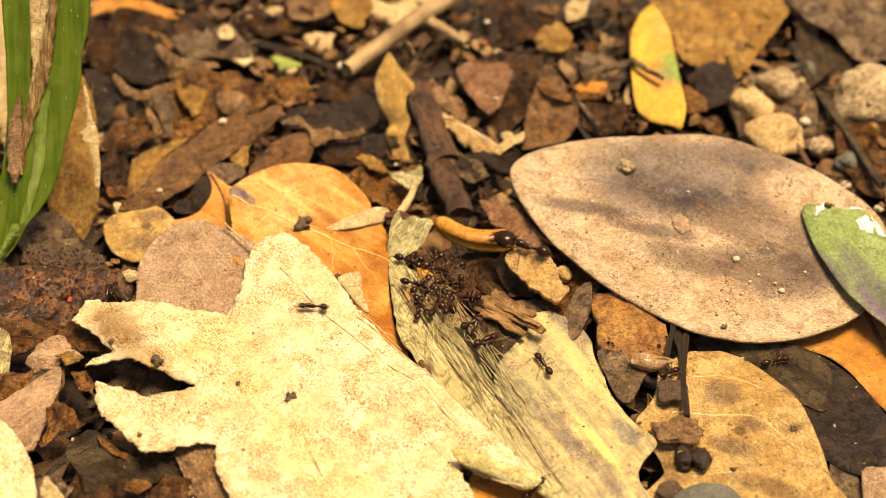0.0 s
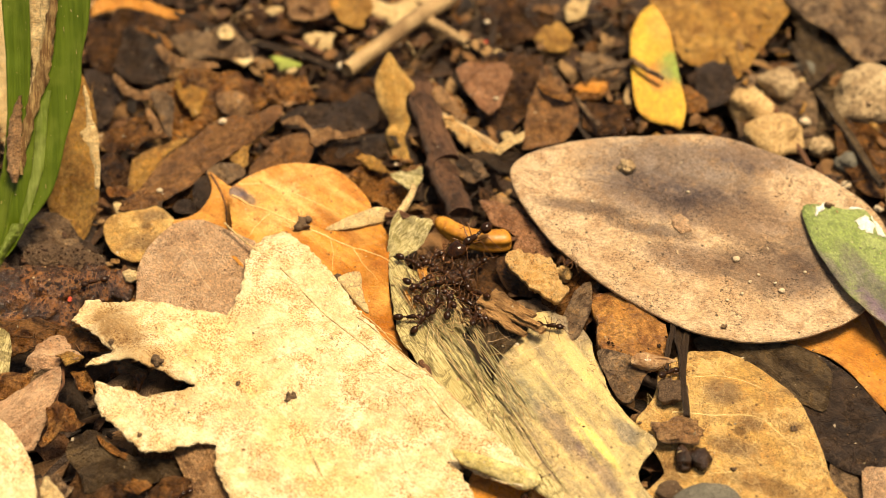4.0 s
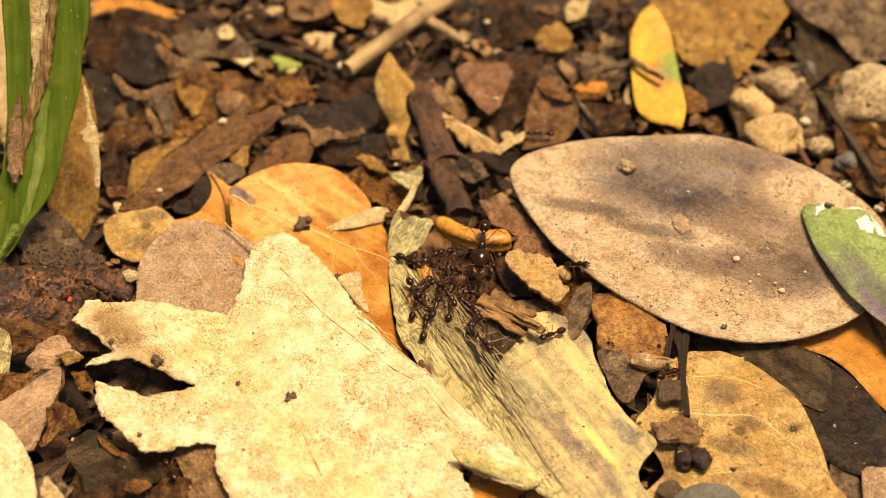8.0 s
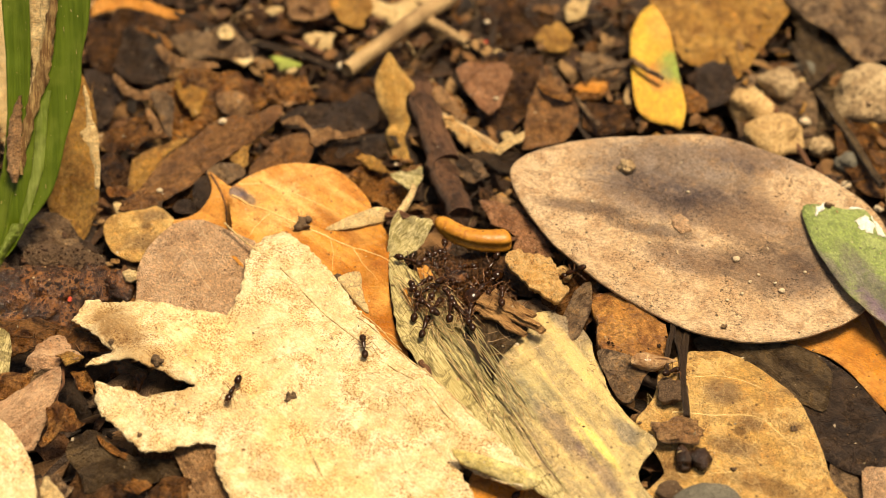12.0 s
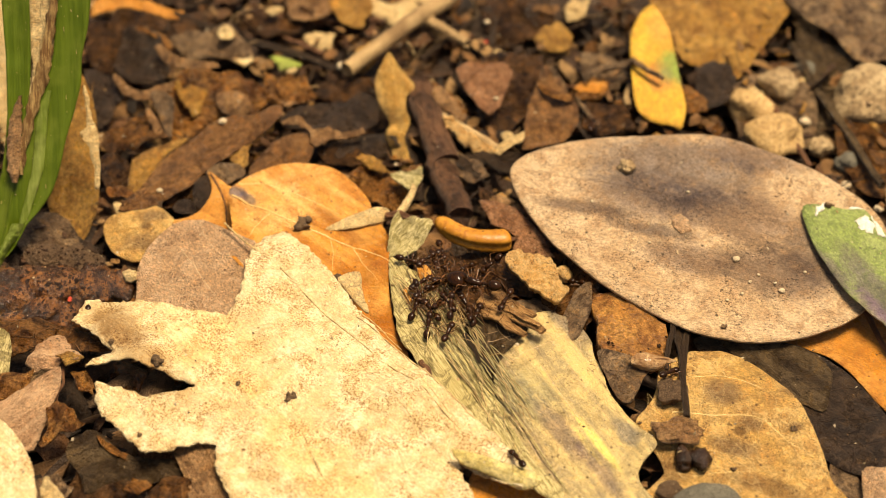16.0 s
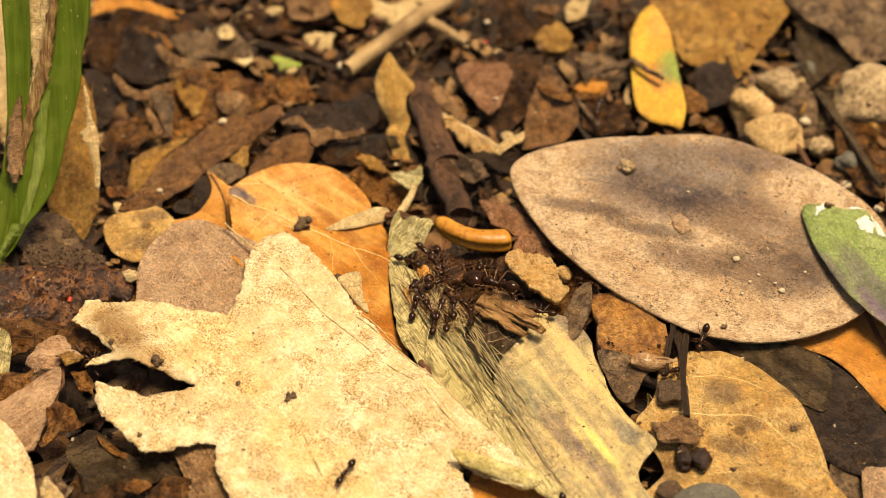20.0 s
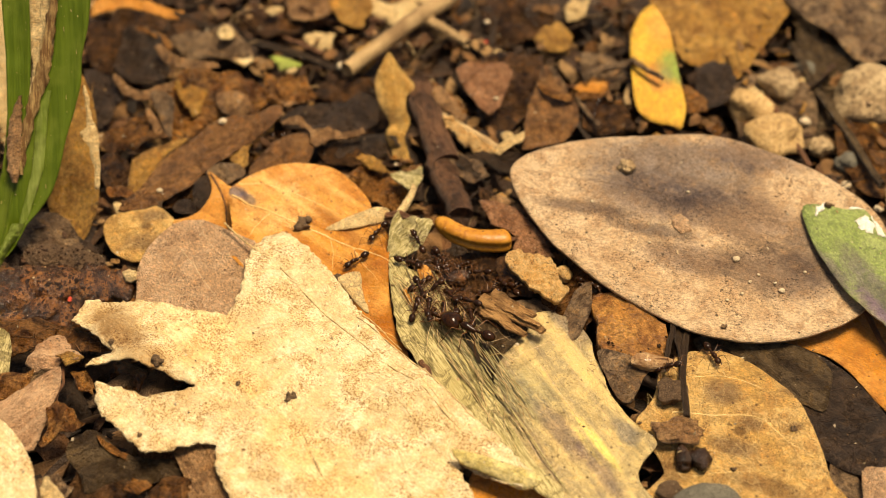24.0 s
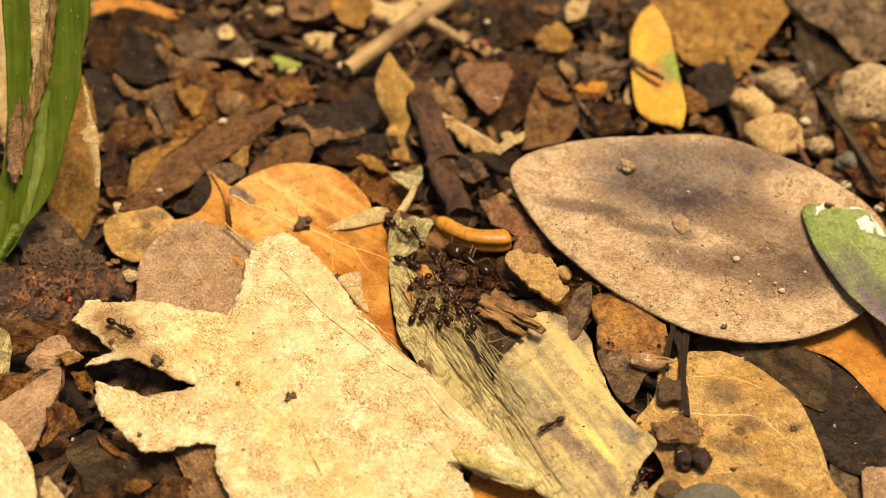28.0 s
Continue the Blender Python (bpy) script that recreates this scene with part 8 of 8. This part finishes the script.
ROAMERS.append(((0, 0.1, -3.9, 2.6), (8, 0.4, -4.3, 2.6), (20, -0.3, -3.0, 2.6), (22, -4.1, 2.4, 2.6), (23.5, -6.6, 5.4, 2.6), (23.8, -7.4, 4.6, 2.6), (25, -7.7, 4.2, 2.6), (26.5, -7.6, 4.4, 2.6), (26.8, -7.5, 5.4, 2.6), (27.1, -7.0, 4.8, 2.6), (27.7, -6.6, 4.1, 2.6), (28, -5.1, 3.9, 2.6)))
ROAMERS.append(((0, -0.9, 0.1, 2.2), (10, -1.0, 0.8, 2.2), (18, -1.4, 0.5, 2.2), (21, -2.5, 1.9, 2.2), (23, -3.0, 3.0, 2.2), (28, -3.0, 3.3, 2.2)))
ROAMERS.append(((0, 22.7, 26.3, -1.0), (6.4, 22.1, 23.7, 1.0), (6.7, 20.0, 15.7, 5.8), (7, 18.7, 12.6, 5.8), (7.2, 16.8, 12.7, 5.8), (7.5, 13.6, 15.0, 5.8), (7.8, 12.1, 22.5, 1.0), (9, 9.4, 22.7, -1.0), (13.5, 8.2, 15.1, -0.5), (14.1, 9.3, 11.0, 2.0), (14.3, 10.5, 8.8, 5.0), (14.5, 12.1, 9.4, 5.8), (15, 14.9, 14.0, 5.8), (15.3, 16.4, 16.6, 5.8), (15.6, 18.0, 24.0, 1.0), (20, 19.4, 28.9, -1.0), (28, 18.7, 28.4, -1.0)))
ROAMERS.append(((0, 4.7, -12.1, 2.2), (1.5, 4.4, -11.9, 2.2), (3, 4.4, -8.7, 2.2), (7, 4.1, -11.2, 2.2), (8, 4.3, -12.6, 2.2), (9.5, 4.6, -11.2, 2.2), (10.5, 6.0, -8.7, 2.2), (12, 6.6, -7.0, 2.2), (16, 5.5, -3.5, 2.2), (20, 7.6, -5.2, 2.2), (21.3, 8.5, -8.7, 2.2), (23.5, 6.7, -3.5, 2.2), (28, 6.1, -1.7, 2.2)))
# ants that stay in the knot: first and last place, heads and tails
KNOT = []
KNOT.append(((0, -3.78, -0.33, 2.2, -24), (14, -3.71, -0.33, 2.2, -23), (28, -3.87, -0.55, 2.2, -23)))
KNOT.append(((0, -2.28, -3.60, 2.0, 42), (10, -2.28, -4.09, 2.0, 39), (28, -2.32, -3.34, 2.0, 39)))
KNOT.append(((0, -3.10, -4.18, 2.0, -9), (14, -2.81, -5.57, 2.0, -76), (28, -2.47, -4.52, 2.0, -70)))
KNOT.append(((0, -2.69, -7.44, 2.0, -93), (5.5, -2.02, -10.04, 2.0, 86), (14, -1.96, -9.87, 2.0, 77), (18, -1.24, -9.53, 2.0, 80), (28, -0.16, -8.85, 2.0, 81)))
KNOT.append(((0, 0.69, -7.44, 2.0, 74), (16, 0.91, -7.52, 2.0, 85), (28, 1.57, -7.13, 2.0, 97)))
KNOT.append(((0, 3.05, -6.38, 1.8, 149), (16, 2.36, -6.69, 1.8, 113), (28, 3.02, -6.82, 1.8, 161)))
KNOT.append(((0, 2.13, -3.29, 2.0, 96), (16, 2.65, -0.93, 2.0, -123), (28, 1.67, -0.40, 2.0, -120)))
KNOT.append(((0, 3.15, -5.26, 2.0, 99), (16, 4.12, -1.52, 2.0, -122), (24, 7.04, -3.29, 2.0, 145), (28, 3.78, -6.14, 2.0, 70)))
KNOT.append(((0, 4.34, -6.14, 2.0, 105), (16, 4.74, -4.96, 2.0, -121), (28, 5.51, -3.96, 2.0, 130)))
KNOT.append(((0, -1.63, -0.62, 2.0, -40), (16, -0.96, -0.08, 2.0, -73), (28, -0.77, 0.10, 2.0, -73)))
KNOT.append(((0, -0.03, -1.96, 2.0, -31), (16, 0.16, -1.52, 2.0, -53), (28, 0.06, -1.34, 2.0, -54)))
KNOT.append(((0, -0.63, -6.14, 2.0, 109), (16, -0.63, -4.17, 2.0, 45), (28, -0.88, -4.70, 2.0, 35)))
KNOT.append(((0, 1.23, -4.39, 2.0, 51), (16, 1.39, -4.17, 2.0, 57), (28, 1.27, -4.61, 2.0, 60)))
KNOT.append(((0, -2.54, -6.79, 2.0, 122), (16, -1.44, -7.87, 2.0, 131), (28, -1.66, -7.65, 2.0, 62)))
KNOT.append(((0, -0.88, -7.74, 2.0, 72), (16, -0.69, -7.35, 2.0, 73), (28, 0.44, -7.99, 2.0, 93)))
KNOT.append(((0, 1.09, -0.17, 2.0, -147), (15, -0.10, 2.02, 2.0, -80), (18, -0.13, 0.64, 2.0, -66), (28, -0.26, 0.28, 2.0, -48)))
KNOT.append(((0, 3.58, -9.79, 2.0, 80), (8, 3.49, -9.06, 2.0, 72), (12, 3.03, -8.51, 2.0, 83), (28, 3.12, -9.15, 2.0, 103)))
KNOT.append(((0, 0.55, 0.05, 2.0, 55), (10, 5.89, -0.71, 2.0, -116), (18, 5.38, -0.40, 2.0, -161), (28, 3.00, -0.98, 2.0, 153)))
KNOT.append(((0, 0.53, -6.14, 2.0, 113), (28, 0.85, -5.92, 2.0, 118)))


def floor_under(x, y, z):
    """the height of what lies under (x, y), if it is near z"""
    hit, p, *_ = scene.ray_cast(DEPTHS, Vector((x, y, z + 1.2)) * MM, Vector((0, 0, -1)), distance=4.5 * MM)
    return p.z / MM if hit else z - 0.6


def settle(keys, reach, lean=30, clear=0.0):
    """rows for walk(): along the track, standing on what lies there and turned the way it goes"""
    ts = [k[0] for k in keys]
    now, times = 0.0, [0.0]
    while now < 28 - 1e-6:
        a = [np.interp(now, ts, [k[i] for k in keys]) for i in (1, 2)]
        b = [np.interp(now + 0.3, ts, [k[i] for k in keys]) for i in (1, 2)]
        now = round(min(28.0, now + (0.1 if math.dist(a, b) > 0.5 else 0.6)), 3)
        times.append(now)
    rows, turn, last = [], None, None
    for t in times:
        x, y, z = (float(np.interp(t, ts, [k[i] for k in keys])) for i in (1, 2, 3))
        if len(keys[0]) > 4:
            c = [np.interp(t, ts, [f(radians(k[4])) for k in keys]) for f in (math.cos, math.sin)]
            aim = math.degrees(math.atan2(c[1], c[0]))
        else:
            a = [float(np.interp(t - 0.12, ts, [k[i] for k in keys])) for i in (1, 2)]
            b = [float(np.interp(t + 0.12, ts, [k[i] for k in keys])) for i in (1, 2)]
            aim = math.degrees(math.atan2(b[1] - a[1], b[0] - a[0])) if math.dist(a, b) > 0.08 else turn
        if aim is None:
            aim = 40.0
        if turn is None:
            turn = aim
        step = (aim - turn + 180) % 360 - 180
        turn += max(-50, min(50, step))
        d = Vector((math.cos(radians(turn)), math.sin(radians(turn))))
        f, m, r = (floor_under(x + d.x * q, y + d.y * q, z) for q in (reach, 0, -reach))
        up = max(-lean, min(lean, math.degrees(math.atan2(f - r, 2 * reach))))
        h = max(m, (f + r) / 2) if not clear else max(f, m, r, (f + m + r) / 3 + clear)
        if last is not None:
            h = 0.5 * h + 0.5 * last if abs(h - last) > 0.6 else h
        last = h
        rows.append((t, x, y, h, turn, up))
    return rows


def clear_of(rows, boss):
    """the small ants keep off the soldier's body"""
    ts = [b[0] for b in boss]
    out = []
    for t, x, y, *rest in rows:
        bx, by, turn = (float(np.interp(t, ts, [b[i] for b in boss])) for i in (1, 2, 4))
        for along, room in ((2.4, 2.5), (0.0, 1.5), (-2.6, 1.6)):
            px, py = bx + along * math.cos(radians(turn)), by + along * math.sin(radians(turn))
            d = math.dist((x, y), (px, py))
            if d < room:
                k = (room - d) / max(d, 0.2)
                x, y = x + (x - px) * k, y + (y - py) * k
        out.append((t, x, y, *rest))
    return out


bpy.context.view_layer.update()
DEPTHS = bpy.context.evaluated_depsgraph_get()
LEADER = settle(SOLDIER, 2.0, 9, 0.4)
TRACKS = [(LEADER, "soldier")] + [(settle(k, 0.9), "roamer") for k in ROAMERS] + [(clear_of(settle(k, 0.9), LEADER), "knot") for k in KNOT]
worker = ant(1.22, 1.0, "small dark-brown worker ant with amber legs")
ANTS = [ant(2.1, 1.75, "large-headed glossy black-brown soldier ant"), worker]
while len(ANTS) < len(TRACKS):
    ANTS.append(copy_thing(worker, pose(0, 0, 0)))


def motions():
    rng = random.Random(4)
    for ob, (rows, sort) in zip(ANTS, TRACKS):
        place, speed = [], []
        sway = 0.0 if sort == "roamer" else 0.16
        s1 = rng.uniform(0, 50)
        for i, (t, x, y, h, turn, up) in enumerate(rows):
            before = rows[max(0, i - 1)]
            v = math.dist((x, y), before[1:3]) / max(0.1, t - before[0])
            speed.append(v)
            dx, dy = sway * wave(t * 1.4, 0, 1, s1), sway * wave(0, t * 1.4, 1, s1)
            place.append((t, pose((x + dx) * MM, (y + dy) * MM, h * MM) @ pose(0, 0, 0, 0, 0, turn + (60 * sway * wave(t * 0.8, 3, 1, s1) if sway else 10 * wave(t, 2, 1, s1))) @ pose(0, 0, 0, 0, -up)))
        walk(ob, place)
        legs = [c for c in ob.children if c.name.startswith("leg")]
        feelers = [c for c in ob.children_recursive if c.name.startswith("antenna")]
        for k, leg in enumerate(legs):
            side = 1 if leg.location.y > 0 else -1
            x, y, z = (c / MM for c in leg.location)
            ph = math.pi * ((k % 3) % 2) + (math.pi if side > 0 else 0)
            steps = []
            for (t, *_), v in zip(rows, speed):
                swing = (20 * math.sin(2 * math.pi * 2.6 * t + ph) if v > 2 else 9 * wave(t * 0.9, k, 1, s1))
                raise_ = 8 * max(0.0, math.cos(2 * math.pi * 2.6 * t + ph)) if v > 2 else 4 * wave(t * 1.1, k + 9, 1, s1)
                steps.append((t, pose(x * MM, y * MM, z * MM, side * raise_, 0, swing)))
            walk(leg, steps)
        for k, feeler in enumerate(feelers):
            loc = feeler.location.copy()
            walk(feeler, [(t, pose(*loc, 6 * wave(t * 1.2, k, 1, s1), 12 * wave(t * 1.5, k + 4, 1, s1), 22 * wave(t * 1.3, k + 7, 1, s1))) for t, *_ in rows])


motions()
